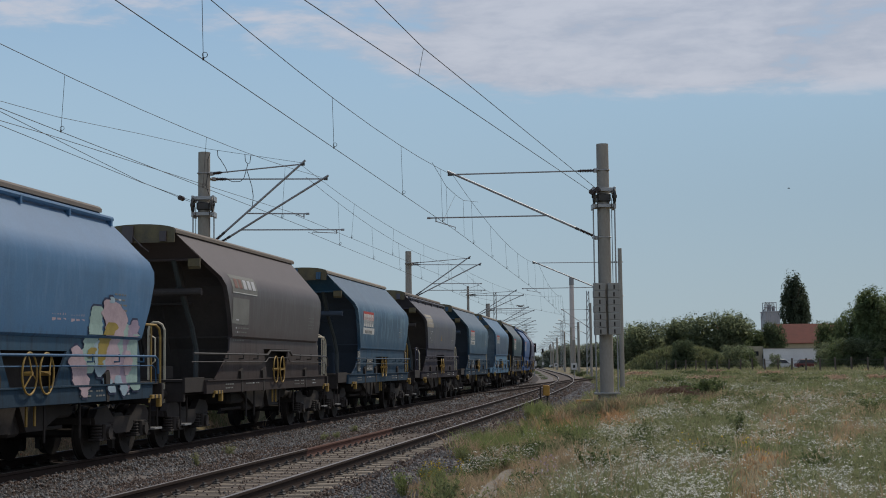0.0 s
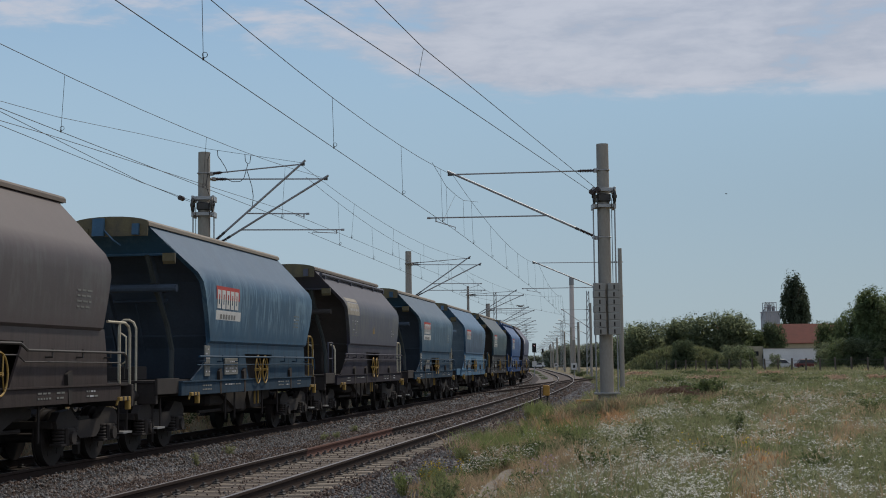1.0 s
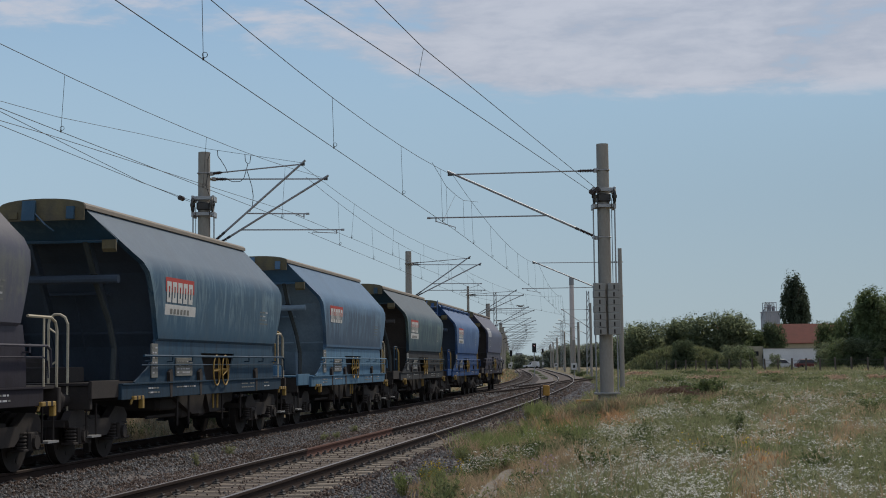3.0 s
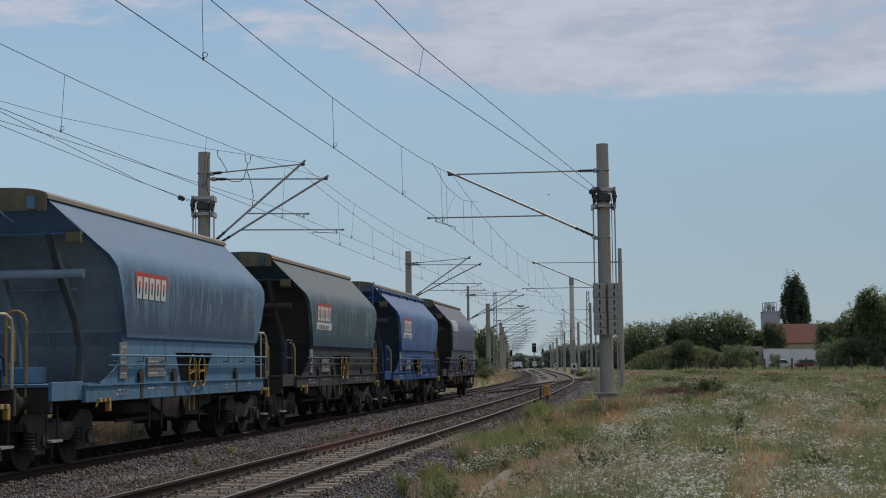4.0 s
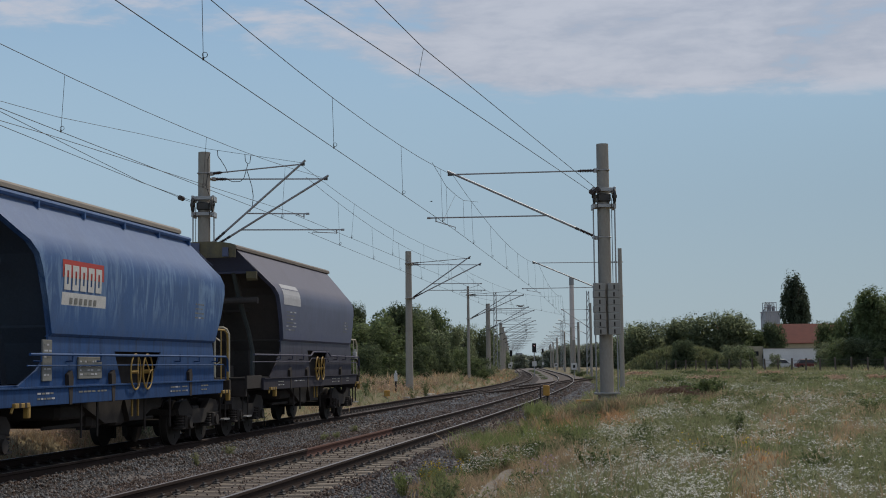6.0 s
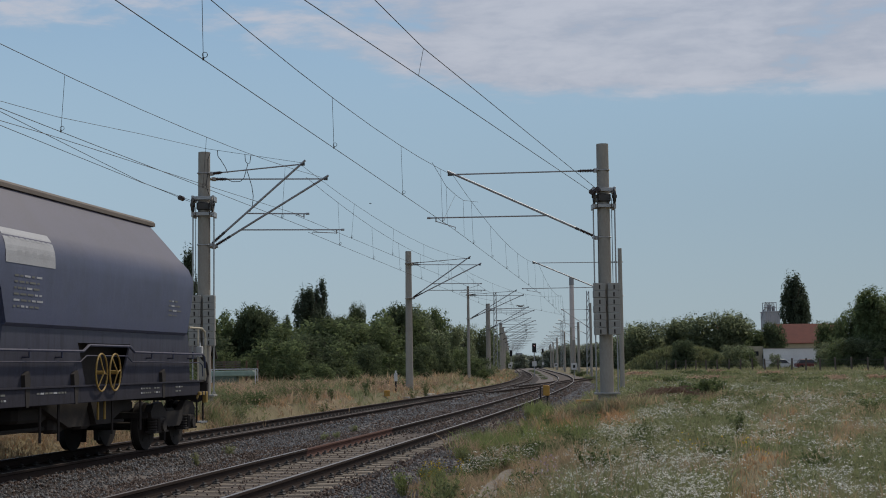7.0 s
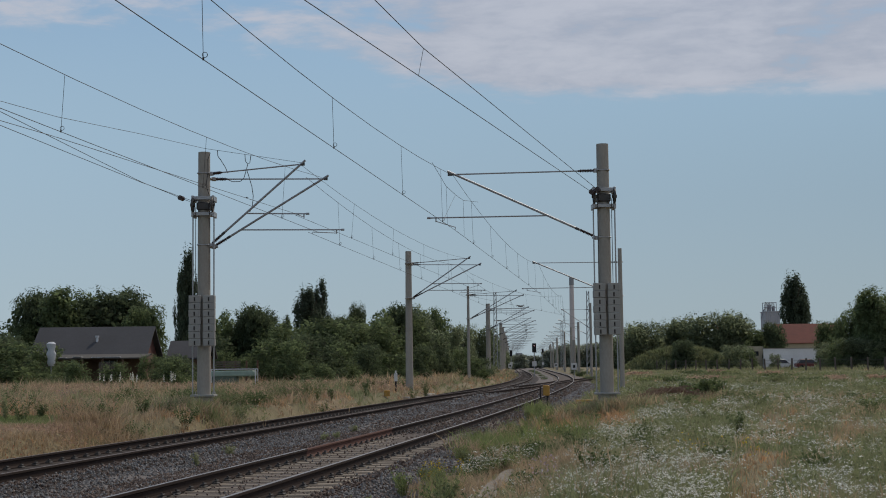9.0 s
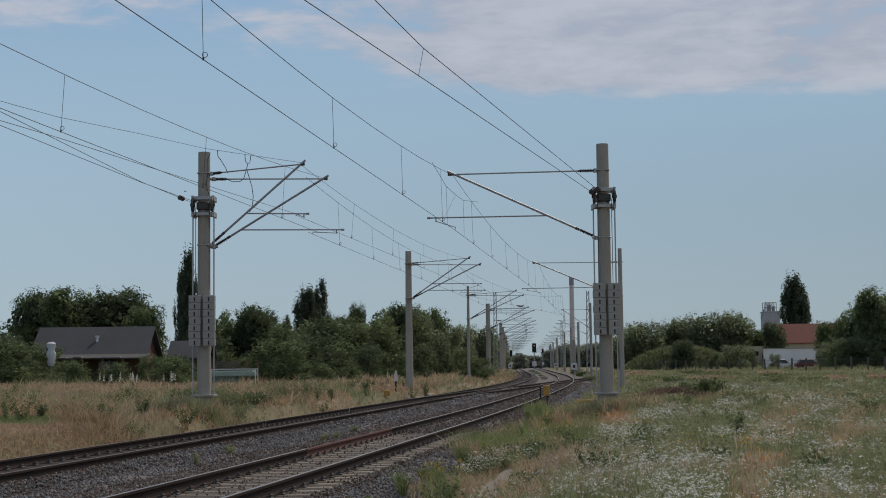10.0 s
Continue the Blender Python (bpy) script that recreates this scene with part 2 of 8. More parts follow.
LEAF_DARK = leafy("leaf_dark", (0.132, 0.164, 0.088), (0.094, 0.124, 0.068), 0.65)
LEAF_MID = leafy("leaf_mid", (0.170, 0.212, 0.096), (0.120, 0.158, 0.078), 0.65)
# grey-green lifted in colour to stand for haze over the more distant trees
LEAF_HAZE = leafy("leaf_haze", (0.225, 0.262, 0.155), (0.195, 0.228, 0.135), 0.75)
# leaf green paled strongly to paint in the haze of the far distance
LEAF_FAR_HAZE = leafy("leaf_far_haze", (0.31, 0.335, 0.26), (0.25, 0.275, 0.21), 0.7)
LEAF_POPLAR = leafy("leaf_poplar", (0.112, 0.142, 0.094), (0.080, 0.108, 0.070), 0.65)
GRASS_GREEN = leafy("grass_green", (0.258, 0.292, 0.146), (0.365, 0.342, 0.205), 0.5)
GRASS_DRY = leafy("grass_dry", (0.53, 0.42, 0.28), (0.42, 0.295, 0.185), 0.4)
GRASS_RED = leafy("grass_sorrel", (0.56, 0.335, 0.18), (0.50, 0.34, 0.20), 0.5)
GRASS_ROSE = leafy("grass_seed_heads", (0.50, 0.36, 0.265), (0.42, 0.28, 0.205), 0.5)
HERB_DEEP = leafy("herb_deep_green", (0.115, 0.150, 0.062), (0.145, 0.18, 0.085), 0.45)
VERGE_GREEN = leafy("verge_green", (0.205, 0.265, 0.095), (0.27, 0.285, 0.13), 0.55)
WEED_LEAF = leafy("weed_leaf", (0.178, 0.208, 0.098), (0.24, 0.25, 0.13), 0.5)
PETAL = leafy("petal_white", (0.82, 0.81, 0.74), (0.66, 0.66, 0.56))
PETAL_YELLOW = leafy("petal_yellow", (0.6, 0.45, 0.06), (0.5, 0.38, 0.06))
PETAL_BLUE = leafy("petal_violet", (0.16, 0.12, 0.30), (0.14, 0.11, 0.22))
PETAL_MAUVE = leafy("petal_mauve", (0.58, 0.45, 0.50), (0.46, 0.35, 0.40))
PETAL_RED = leafy("petal_red", (0.50, 0.14, 0.08), (0.45, 0.13, 0.07))


# ---- builders ----
class Geo:
    """Collects faces; every solid is closed."""

    def __init__(self):
        self.v, self.f, self.mi = [], [], []

    def add(self, verts, faces, mi=0):
        o = len(self.v)
        self.v += [tuple(p) for p in verts]
        self.f += [tuple(i + o for i in f) for f in faces]
        self.mi += [mi] * len(faces)
        return self

    def box(self, lo, hi, mi=0, c=0.0):
        """A box; c cuts its upright edges and softens its top."""
        (x0, y0, z0), (x1, y1, z1) = lo, hi
        if c <= 0:
            vs = [(x, y, z) for z in (z0, z1) for x, y in ((x0, y0), (x1, y0), (x1, y1), (x0, y1))]
            return self.add(vs, [(3, 2, 1, 0), (4, 5, 6, 7), (0, 1, 5, 4), (1, 2, 6, 5), (2, 3, 7, 6), (3, 0, 4, 7)], mi)
        def ring(i, z):
            a, b, d, e = x0 + i, x1 - i, y0 + i, y1 - i
            return [(a + c, d, z), (b - c, d, z), (b, d + c, z), (b, e - c, z), (b - c, e, z), (a + c, e, z), (a, e - c, z), (a, d + c, z)]
        k = c * 0.6
        return self.loft([ring(k, z0), ring(0, z0 + k), ring(0, z1 - k), ring(k, z1)], True, True, mi)

    def loft(self, rings, closed=True, caps=True, mi=0):
        n = len(rings[0])
        vs = [p for r in rings for p in r]
        fs = []
        for i in range(len(rings) - 1):
            for j in range(n if closed else n - 1):
                k = (j + 1) % n
                fs.append((i * n + j, i * n + k, (i + 1) * n + k, (i + 1) * n + j))
        if caps and closed:
            fs.append(tuple(range(n - 1, -1, -1)))
            fs.append(tuple((len(rings) - 1) * n + j for j in range(n)))
        return self.add(vs, fs, mi)

    def tube(self, pts, r, n=6, mi=0, r1=None):
        pts = [Vector(p) for p in pts]
        rings = []
        side = None
        for i, p in enumerate(pts):
            d = (pts[min(i + 1, len(pts) - 1)] - pts[max(i - 1, 0)]).normalized()
            if side is None:
                side = d.cross(Vector((0, 0, 1)) if abs(d.z) < 0.9 else Vector((1, 0, 0))).normalized()
            side = (side - d * side.dot(d)).normalized()
            up = d.cross(side)
            rr = r if r1 is None else r + (r1 - r) * i / max(1, len(pts) - 1)
            rings.append([p + (side * math.cos(a) + up * math.sin(a)) * rr for a in (2 * math.pi * k / n for k in range(n))])
        return self.loft(rings, True, True, mi)

    def prism(self, outline, y0, y1, mi=0):
        """An outline in x and z, drawn out from y0 to y1."""
        n = len(outline)
        vs = [(x, y0, z) for x, z in outline] + [(x, y1, z) for x, z in outline]
        fs = [tuple(range(n)), tuple(range(2 * n - 1, n - 1, -1))] + [(i, i + n, (i + 1) % n + n, (i + 1) % n) for i in range(n)]
        return self.add(vs, fs, mi)

    def torus(self, c, axis, big, small, n=24, k=6, mi=0):
        a = Vector(axis).normalized()
        u = a.cross(Vector((0, 0, 1)) if abs(a.z) < 0.9 else Vector((1, 0, 0))).normalized()
        w = a.cross(u)
        vs, fs = [], []
        for i in range(n):
            t = 2 * math.pi * i / n
            d = u * math.cos(t) + w * math.sin(t)
            for j in range(k):
                q = 2 * math.pi * j / k
                vs.append(Vector(c) + d * (big + small * math.cos(q)) + a * small * math.sin(q))
                fs.append((i * k + j, i * k + (j + 1) % k, ((i + 1) % n) * k + (j + 1) % k, ((i + 1) % n) * k + j))
        return self.add(vs, fs, mi)

    def mesh(self, name, mats, smooth=False):
        me = bpy.data.meshes.new(name)
        me.from_pydata(self.v, [], self.f)
        for m in mats if isinstance(mats, (list, tuple)) else [mats]:
            me.materials.append(m)
        if max(self.mi, default=0):
            me.polygons.foreach_set("material_index", self.mi)
        if smooth:
            me.polygons.foreach_set("use_smooth", [True] * len(me.polygons))
            me.set_sharp_from_angle(angle=radians(40))
        me.validate()
        bm = bmesh.new()
        bm.from_mesh(me)
        bmesh.ops.recalc_face_normals(bm, faces=bm.faces)
        bm.to_mesh(me)
        bm.free()
        return me


def part(name, geo, material, parent, label="", smooth=False):
    ob = new(name, geo if isinstance(geo, bpy.types.Mesh) else geo.mesh(name, material, smooth))
    ob.parent = parent
    if label:
        ob["label"] = label
    return ob


def thing(name, m, label, category, group="", kind=""):
    ob = new(name)
    ob.empty_display_size = 0.2
    ob.matrix_world = m
    return tagged(ob, label, category, group, kind)


def quads(name, corners, mat, per=4):
    """One mesh of loose quads or triangles from an array (n, per, 3)."""
    c = np.asarray(corners, dtype=np.float32)
    n = len(c)
    me = bpy.data.meshes.new(name)
    me.vertices.add(n * per)
    me.vertices.foreach_set("co", c.reshape(-1))
    me.loops.add(n * per)
    me.loops.foreach_set("vertex_index", np.arange(n * per, dtype=np.int32))
    me.polygons.add(n)
    me.polygons.foreach_set("loop_start", np.arange(0, n * per, per, dtype=np.int32))
    me.materials.append(mat)
    me.update(calc_edges=True)
    return me


# ---- the line of the tracks ----
KNOT = [0, 25, 50, 80, 110, 140, 180, 230, 300, 400]
FAR_TRACK = [-10.91, -7.18, -3.56, 0.61, 4.30, 7.17, 10.05, 12.76, 15.92, 20.26]
NEAR_TRACK = [-6.26, -2.41, 1.23, 5.15, 8.68, 11.60, 14.64, 17.53, 21.27, 26.59]


def across(y, table):
    """x of a track's centre at y."""
    n = len(KNOT)
    def slope(k):
        a, b = max(k - 1, 0), min(k + 1, n - 1)
        return (table[b] - table[a]) / (KNOT[b] - KNOT[a])
    if y <= KNOT[0]:
        return table[0] + (y - KNOT[0]) * slope(0)
    if y >= KNOT[-1]:
        return table[-1] + (y - KNOT[-1]) * slope(n - 1)
    j = max(i for i in range(n - 1) if KNOT[i] <= y)
    h = KNOT[j + 1] - KNOT[j]
    t = (y - KNOT[j]) / h
    return ((2 * t ** 3 - 3 * t ** 2 + 1) * table[j] + (t ** 3 - 2 * t ** 2 + t) * h * slope(j)
            + (3 * t ** 2 - 2 * t ** 3) * table[j + 1] + (t ** 3 - t ** 2) * h * slope(j + 1))


class Line:
    """A track's centre as a dense run of points by length; 0 at y = 0."""

    def __init__(self, fx, y0, y1, step=0.5):
        self.y = np.arange(y0, y1 + step, step)
        self.x = np.array([fx(v) for v in self.y])
        s = np.concatenate([[0], np.cumsum(np.hypot(np.diff(self.x), np.diff(self.y)))])
        self.s = s - np.interp(0, self.y, s)

    def at(self, s, l=0.0, z=0.0):
        """The point at length s, l metres to the right, and the heading there."""
        x, y = np.interp(s, self.s, self.x), np.interp(s, self.s, self.y)
        xa, ya = np.interp(s - 0.6, self.s, self.x), np.interp(s - 0.6, self.s, self.y)
        xb, yb = np.interp(s + 0.6, self.s, self.x), np.interp(s + 0.6, self.s, self.y)
        a = math.atan2(yb - ya, xb - xa)
        return Vector((x + l * math.sin(a), y - l * math.cos(a), z)), a

    def s_of_y(self, y):
        return float(np.interp(y, self.y, self.s))


FAR = Line(lambda y: across(y, FAR_TRACK), -190, 700)
NEAR = Line(lambda y: across(y, NEAR_TRACK), -190, 700)


# ---- ground ----
def ground_height(x, y):
    """Meadow about 0.3 m above the rails' tops, falling into the shallow trough of the tracks."""
    l = x - across(y, NEAR_TRACK)
    k = x - across(y, FAR_TRACK)
    rise = min(max((l - 2.6) / 5.2, 0), 1)
    step = min(max((l - 1.9) / 0.9, 0), 1)
    left = min(max((-k - 1.15) / 1.15, 0), 1)
    rise, step, left = rise * (2 - rise), step * step * (3 - 2 * step), left * left * (3 - 2 * left)
    right = 0.40 * step + 0.60 * rise
    z = -0.75 + 1.05 * max(right, left * 0.95)
    z += 0.05 * noise.noise((x * 0.25, y * 0.25, 0)) * max(right, left)
    z += 0.10 * noise.noise((x * 0.04, y * 0.04, 3)) * max(right, left)
    return z


BED_PROFILE = [(-7.6, -0.62), (-6.5, -0.32), (-6.1, -0.30), (-3.5, -0.29), (-3.25, -0.25), (-2.9, -0.235), (-2.4, -0.27), (-1.7, -0.215), (-1.28, -0.195), (-1.2, -0.25), (1.2, -0.25), (1.3, -0.195), (1.7, -0.215), (2.2, -0.275), (2.8, -0.36), (3.5, -0.72)]


def surface_height(x, y):
    """The ground, or the stone bed where that lies higher."""
    z = ground_height(x, y)
    l = (x - across(y, NEAR_TRACK)) * 0.99
    if -7.6 < l < 3.5:
        z = max(z, float(np.interp(l, [q[0] for q in BED_PROFILE], [q[1] for q in BED_PROFILE])))
    return z


def build_ground():
    ys = list(np.arange(-200, 8, 8)) + list(np.arange(8, 60, 0.8)) + list(np.arange(60, 200, 3)) + list(np.arange(200, 500, 20)) + [600, 800, 1200, 2000, 3500, 4800]
    ls = [-4500, -2000, -900, -400, -200, -120, -80, -60, -45, -36, -30, -26, -23, -20, -18] + list(np.arange(-16, -4, 0.8)) + list(np.arange(-4, 12, 0.5)) + list(np.arange(12, 30, 1.5)) + [34, 40, 48, 60, 80, 120, 200, 400, 900, 2000, 4500]
    g = Geo()
    for y in ys:
        c = across(min(y, 700), NEAR_TRACK)
        for l in ls:
            x = c + l
            g.v.append((x, y, ground_height(x, min(y, 690)) if y < 700 else 0.25))
    n = len(ls)
    for i in range(len(ys) - 1):
        for j in range(n - 1):
            a = i * n + j
            g.f.append((a, a + 1, a + n + 1, a + n))
            g.mi.append(0)
    ob = new("ground", g.mesh("ground", SOIL, True))
    tagged(ob, "dry summer meadow ground with bare sandy patches", "ground", kind="structure")


def build_ballast():
    """The stone bed under both tracks."""
    g = Geo()
    prof = BED_PROFILE
    rows = []
    for s in list(np.arange(-190, 8, 6)) + list(np.arange(8, 70, 0.5)) + list(np.arange(70, 620, 6)):
        row = []
        for l, z in prof:
            p, _ = NEAR.at(s, l)
            row.append((p.x, p.y, z + (0.3 if abs(l) < 1.4 else 1.0) * (0.03 * noise.noise((p.x * 1.3, p.y * 1.3, 0)) + 0.05 * noise.noise((p.x * 0.3, p.y * 0.3, 5)))))
        rows.append(row)
    g.loft(rows, False, False)
    bed = tagged(new("ballast", g.mesh("ballast", BED, True)), "grey-brown crushed stone ballast under the rails", "ballast", kind="structure")
    # loose stones on top, dense where the camera is near
    rng = np.random.default_rng(4)
    base = np.array([(1, 0, 0), (0, 1, 0), (-1, 0, 0), (0, -1, 0), (0, 0, 1), (0, 0, -1)], dtype=float)
    tri = np.array([(0, 1, 4), (1, 2, 4), (2, 3, 4), (3, 0, 4), (1, 0, 5), (2, 1, 5), (3, 2, 5), (0, 3, 5)])
    px, pz = [p[0] for p in prof], [p[1] for p in prof]
    vs, fs, o = {0: [], 1: []}, {0: [], 1: []}, {0: 0, 1: 0}
    for s0, s1, n, size in ((-8, 12, 9000, 0.04), (12, 26, 40000, 0.026), (26, 42, 30000, 0.031), (42, 70, 18000, 0.045), (70, 130, 16000, 0.075)):
        ss = rng.uniform(s0, s1, n)
        ll = rng.uniform(-6.4, 3.2, n)
        for s, l in zip(ss, ll):
            p, a = NEAR.at(s, l)
            lf = (p.x - across(p.y, FAR_TRACK)) * math.sin(a)
            if -1.32 < l < 1.32 and rng.random() < (0.88 if s < 38 else 0.6) or -1.6 < lf < 1.0 and rng.random() < 0.9:
                continue
            r = size * rng.uniform(0.6, 1.35) * (0.7 if abs(l) < 1.32 and s < 38 else 1.0)
            level = -0.190 if abs(l) < 1.28 else float(np.interp(l, px, pz))
            if 0.9 < lf < 1.62:
                level = float(np.interp(lf, (1.36, 1.62), (-0.148, level)))
            m = Euler(rng.uniform(0, 6.3, 3)).to_matrix()
            q = base * rng.uniform(0.6, 1.2, (6, 3)) * r
            q = q @ np.array(m).T + np.array((p.x, p.y, (-0.178 if s > 38 and abs(l) < 0.64 else level) + r * 0.4 + rng.uniform(-0.01, 0.035)))
            brown = -2.45 + 0.5 * noise.noise((p.x * 0.4, p.y * 0.4, 8)) < l < 1.6 or lf < 1.25
            k = int(rng.random() < (0.8 if brown else 0.25))
            vs[k].append(q)
            fs[k].append(tri + o[k])
            o[k] += 6
    for k, mat, label in ((0, STONE, "loose crushed grey ballast stones"), (1, STONE_RUST, "loose rust-brown ballast stones along the rails")):
        me = bpy.data.meshes.new("ballast_stones")
        me.from_pydata(np.concatenate(vs[k]).tolist(), [], np.concatenate(fs[k]).tolist())
        me.materials.append(mat)
        tagged(new("ballast_stones", me), label, "stones", kind="stuff")


RAIL_PROFILE = [(-0.075, -0.172), (0.075, -0.172), (0.075, -0.158), (0.012, -0.135), (0.009, -0.05), (0.036, -0.036), (0.036, -0.008), (0.028, 0.0), (-0.028, 0.0), (-0.036, -0.008), (-0.036, -0.036), (-0.009, -0.05), (-0.012, -0.135), (-0.075, -0.158)]


def rail_geo(line, l, s0, s1, steps=None):
    g = Geo()
    ss = steps or (list(np.arange(s0, min(s1, 160), 2.0)) + list(np.arange(max(s0, 160), s1, 5.0)) + [s1])
    rings = []
    for s in ss:
        p, a = line.at(s)
        r = []
        for u, z in RAIL_PROFILE:
            d = l + u
            r.append((p.x + d * math.sin(a), p.y - d * math.cos(a), z))
        rings.append(r)
    n = len(RAIL_PROFILE)
    g.loft(rings, True, True)
    for k, f in enumerate(g.f):
        if len(f) == 4 and (k % n) == 7:
            g.mi[k] = 1
    return g


def sleeper_mesh(mat, name):
    """A waisted concrete sleeper with sloped rail seats, lying across its own x."""
    g = Geo()
    rings = []
    for x, w, t, b in ((-1.3, 0.11, -0.19, -0.36), (-1.27, 0.13, -0.165, -0.38), (-0.95, 0.135, -0.172, -0.38), (-0.55, 0.132, -0.172, -0.38), (-0.42, 0.11, -0.176, -0.38), (0, 0.095, -0.180, -0.37),
                       (0.42, 0.11, -0.176, -0.38), (0.55, 0.132, -0.172, -0.38), (0.95, 0.135, -0.172, -0.38), (1.27, 0.13, -0.165, -0.38), (1.3, 0.11, -0.19, -0.36)):
        rings.append([(x, -w - 0.02, b), (x, w + 0.02, b), (x, w, t - 0.02), (x, w - 0.02, t), (x, -w + 0.02, t), (x, -w, t - 0.02)])
    g.loft(rings)
    return g.mesh(name, mat)


def clip_mesh():
    g = Geo()
    for rail in (-0.7525, 0.7525):
        for side in (-1, 1):
            x = rail + side * 0.115
            g.box((x - 0.05, -0.075, -0.174), (x + 0.05, 0.075, -0.148), c=0.01)
            g.tube([(x - side * 0.04, -0.05, -0.146), (x + side * 0.02, -0.03, -0.118), (x + side * 0.03, 0.03, -0.118), (x - side * 0.04, 0.05, -0.146)], 0.012, 5)
            g.tube([(x, 0, -0.16), (x, 0, -0.095)], 0.016, 6)
    return g.mesh("rail_clips", DARKSTEEL)


def build_track(line, label, mat, top, near_s):
    t = thing("railway_track", Matrix(), label, "track", "running lines", "structure")
    for l in (-0.7525, 0.7525):
        cuts = [-185, 28.5, 37.5, 600] if (line is NEAR and l < 0) else [-185, 600]
        for k in range(len(cuts) - 1):
            red = k == 1
            part("rail", rail_geo(line, l, cuts[k], cuts[k + 1]), [RAIL_RED if red else RAIL_WEB, RAIL_RED if red else top], t, "length of rail with fresh orange rust" if red else "rust-brown rail with a worn steel running surface")
    me, cm = sleeper_mesh(mat, "sleeper"), clip_mesh()
    # single sleepers along the nearest stretch
    for i in range(int(near_s / 0.6)):
        p, a = line.at(8 + i * 0.6)
        m = Matrix.Translation(p) @ Matrix.Rotation(a - math.pi / 2 + random.uniform(-0.008, 0.008), 4, "Z")
        ob = part("sleeper", me, None, t)
        ob.matrix_world = m
        cl = part("rail_clips", cm, None, ob)
    # the rest of them in one piece
    v, f = [], []
    base = [tuple(q.co) for q in me.vertices]
    faces = [tuple(q.vertices) for q in me.polygons]
    for s in list(np.arange(-40.0, 7.7, 0.6)) + list(np.arange(8 + int(near_s / 0.6) * 0.6, 330, 0.6)):
        p, a = line.at(s)
        m = Matrix.Translation(p) @ Matrix.Rotation(a - math.pi / 2, 4, "Z")
        o = len(v)
        v += [tuple(m @ Vector(q)) for q in base]
        f += [tuple(k + o for k in q) for q in faces]
    if line is FAR:
        # fines and oil have filled the space between these rails
        g = Geo()
        rows = []
        for s in list(np.arange(-40, 10, 4.0)) + list(np.arange(10, 80, 0.8)) + list(np.arange(80, 330, 4.0)):
            rows.append([tuple(line.at(s, l, (-0.182 if abs(l) < 0.7 else -0.148 if abs(l) < 1.4 else -0.31) + 0.016 * noise.noise((s * 1.7, l * 4, 2)))[0]) for l in (-1.62, -1.36, -1.1, -0.85, -0.66, -0.4, -0.1, 0.2, 0.5, 0.66, 0.85, 1.1, 1.36, 1.62)])
        g.loft(rows, False, False)
        part("ballast_infill", g, surface("oily_ballast", (0.030, 0.023, 0.021), 0.95, second=(0.058, 0.044, 0.037), scale=0.9, amount=0.8, fine=24, bump=1.0, grain=0.8), t, "dark oily ballast between the rails", True)
    else:
        # brown fines fill the bays; further on they rise between the rails
        g = Geo()
        rows = []
        for s in list(np.arange(-40, 8, 4.0)) + list(np.arange(8, 80, 0.6)) + list(np.arange(80, 330, 4.0)):
            rise = 0.020 * min(1.0, max(0.0, (s - 32) / 10))
            rows.append([tuple(line.at(s, l, -0.187 + (rise if abs(l) < 0.67 else 0.0) + (0.010 + 0.8 * rise) * noise.noise((s * 1.9, l * 5, 6)))[0]) for l in np.linspace(-1.28, 1.28, 21)])
        g.loft(rows, False, False)
        part("ballast_infill", g, surface("bay_ballast", (0.118, 0.095, 0.080), 0.95, second=(0.070, 0.054, 0.044), scale=0.9, amount=0.9, fine=26, bump=1.0, grain=0.7), t, "grey-brown ballast filling the bays between the rails", True)
    g = Geo()
    g.v, g.f, g.mi = v, f, [0] * len(f)
    ob = part("far_sleepers", g, mat, t)
    ob["kind"] = "stuff"
    return t


def crossover_x(y):
    """Centre of the turnout that leaves the far track and runs into the near one."""
    t = min(max((y - 66) / 78.0, 0), 1)
    t = t * t * (3 - 2 * t)
    return across(y, FAR_TRACK) * (1 - t) + across(y, NEAR_TRACK) * t


def build_crossover():
    line = Line(crossover_x, 60, 150)
    line.s = line.s - line.s[0]
    t = thing("crossover_track", Matrix(), "rusty crossover rails linking the two tracks", "track", "", "structure")
    for l in (-0.7525, 0.7525):
        part("rail", rail_geo(line, l, 4, 88, list(np.arange(4, 88, 2.0))), [RAIL_WEB, RAIL_DULL], t)
    # the fixed nose rails of a second turnout further on, which end beside the line
    spur = Line(lambda y: across(y, NEAR_TRACK) + ((y - 118) / 40.0) ** 2 * 3.4 * (y > 118), 118, 158)
    spur.s = spur.s - spur.s[0]
    u = thing("siding_track", Matrix(), "short rusty siding rails branching from the main line", "track", "", "structure")
    for l in (-0.7525, 0.7525):
        part("rail", rail_geo(spur, l, 4, 39, list(np.arange(4, 39, 2.0))), [RAIL_WEB, RAIL_DULL], u)


# ---- overhead line ----
def taper(g, base, top, r0, r1, n=12, mi=0):
    return g.tube([base, (Vector(base) + Vector(top)) / 2, top], r0, n, mi, r1)


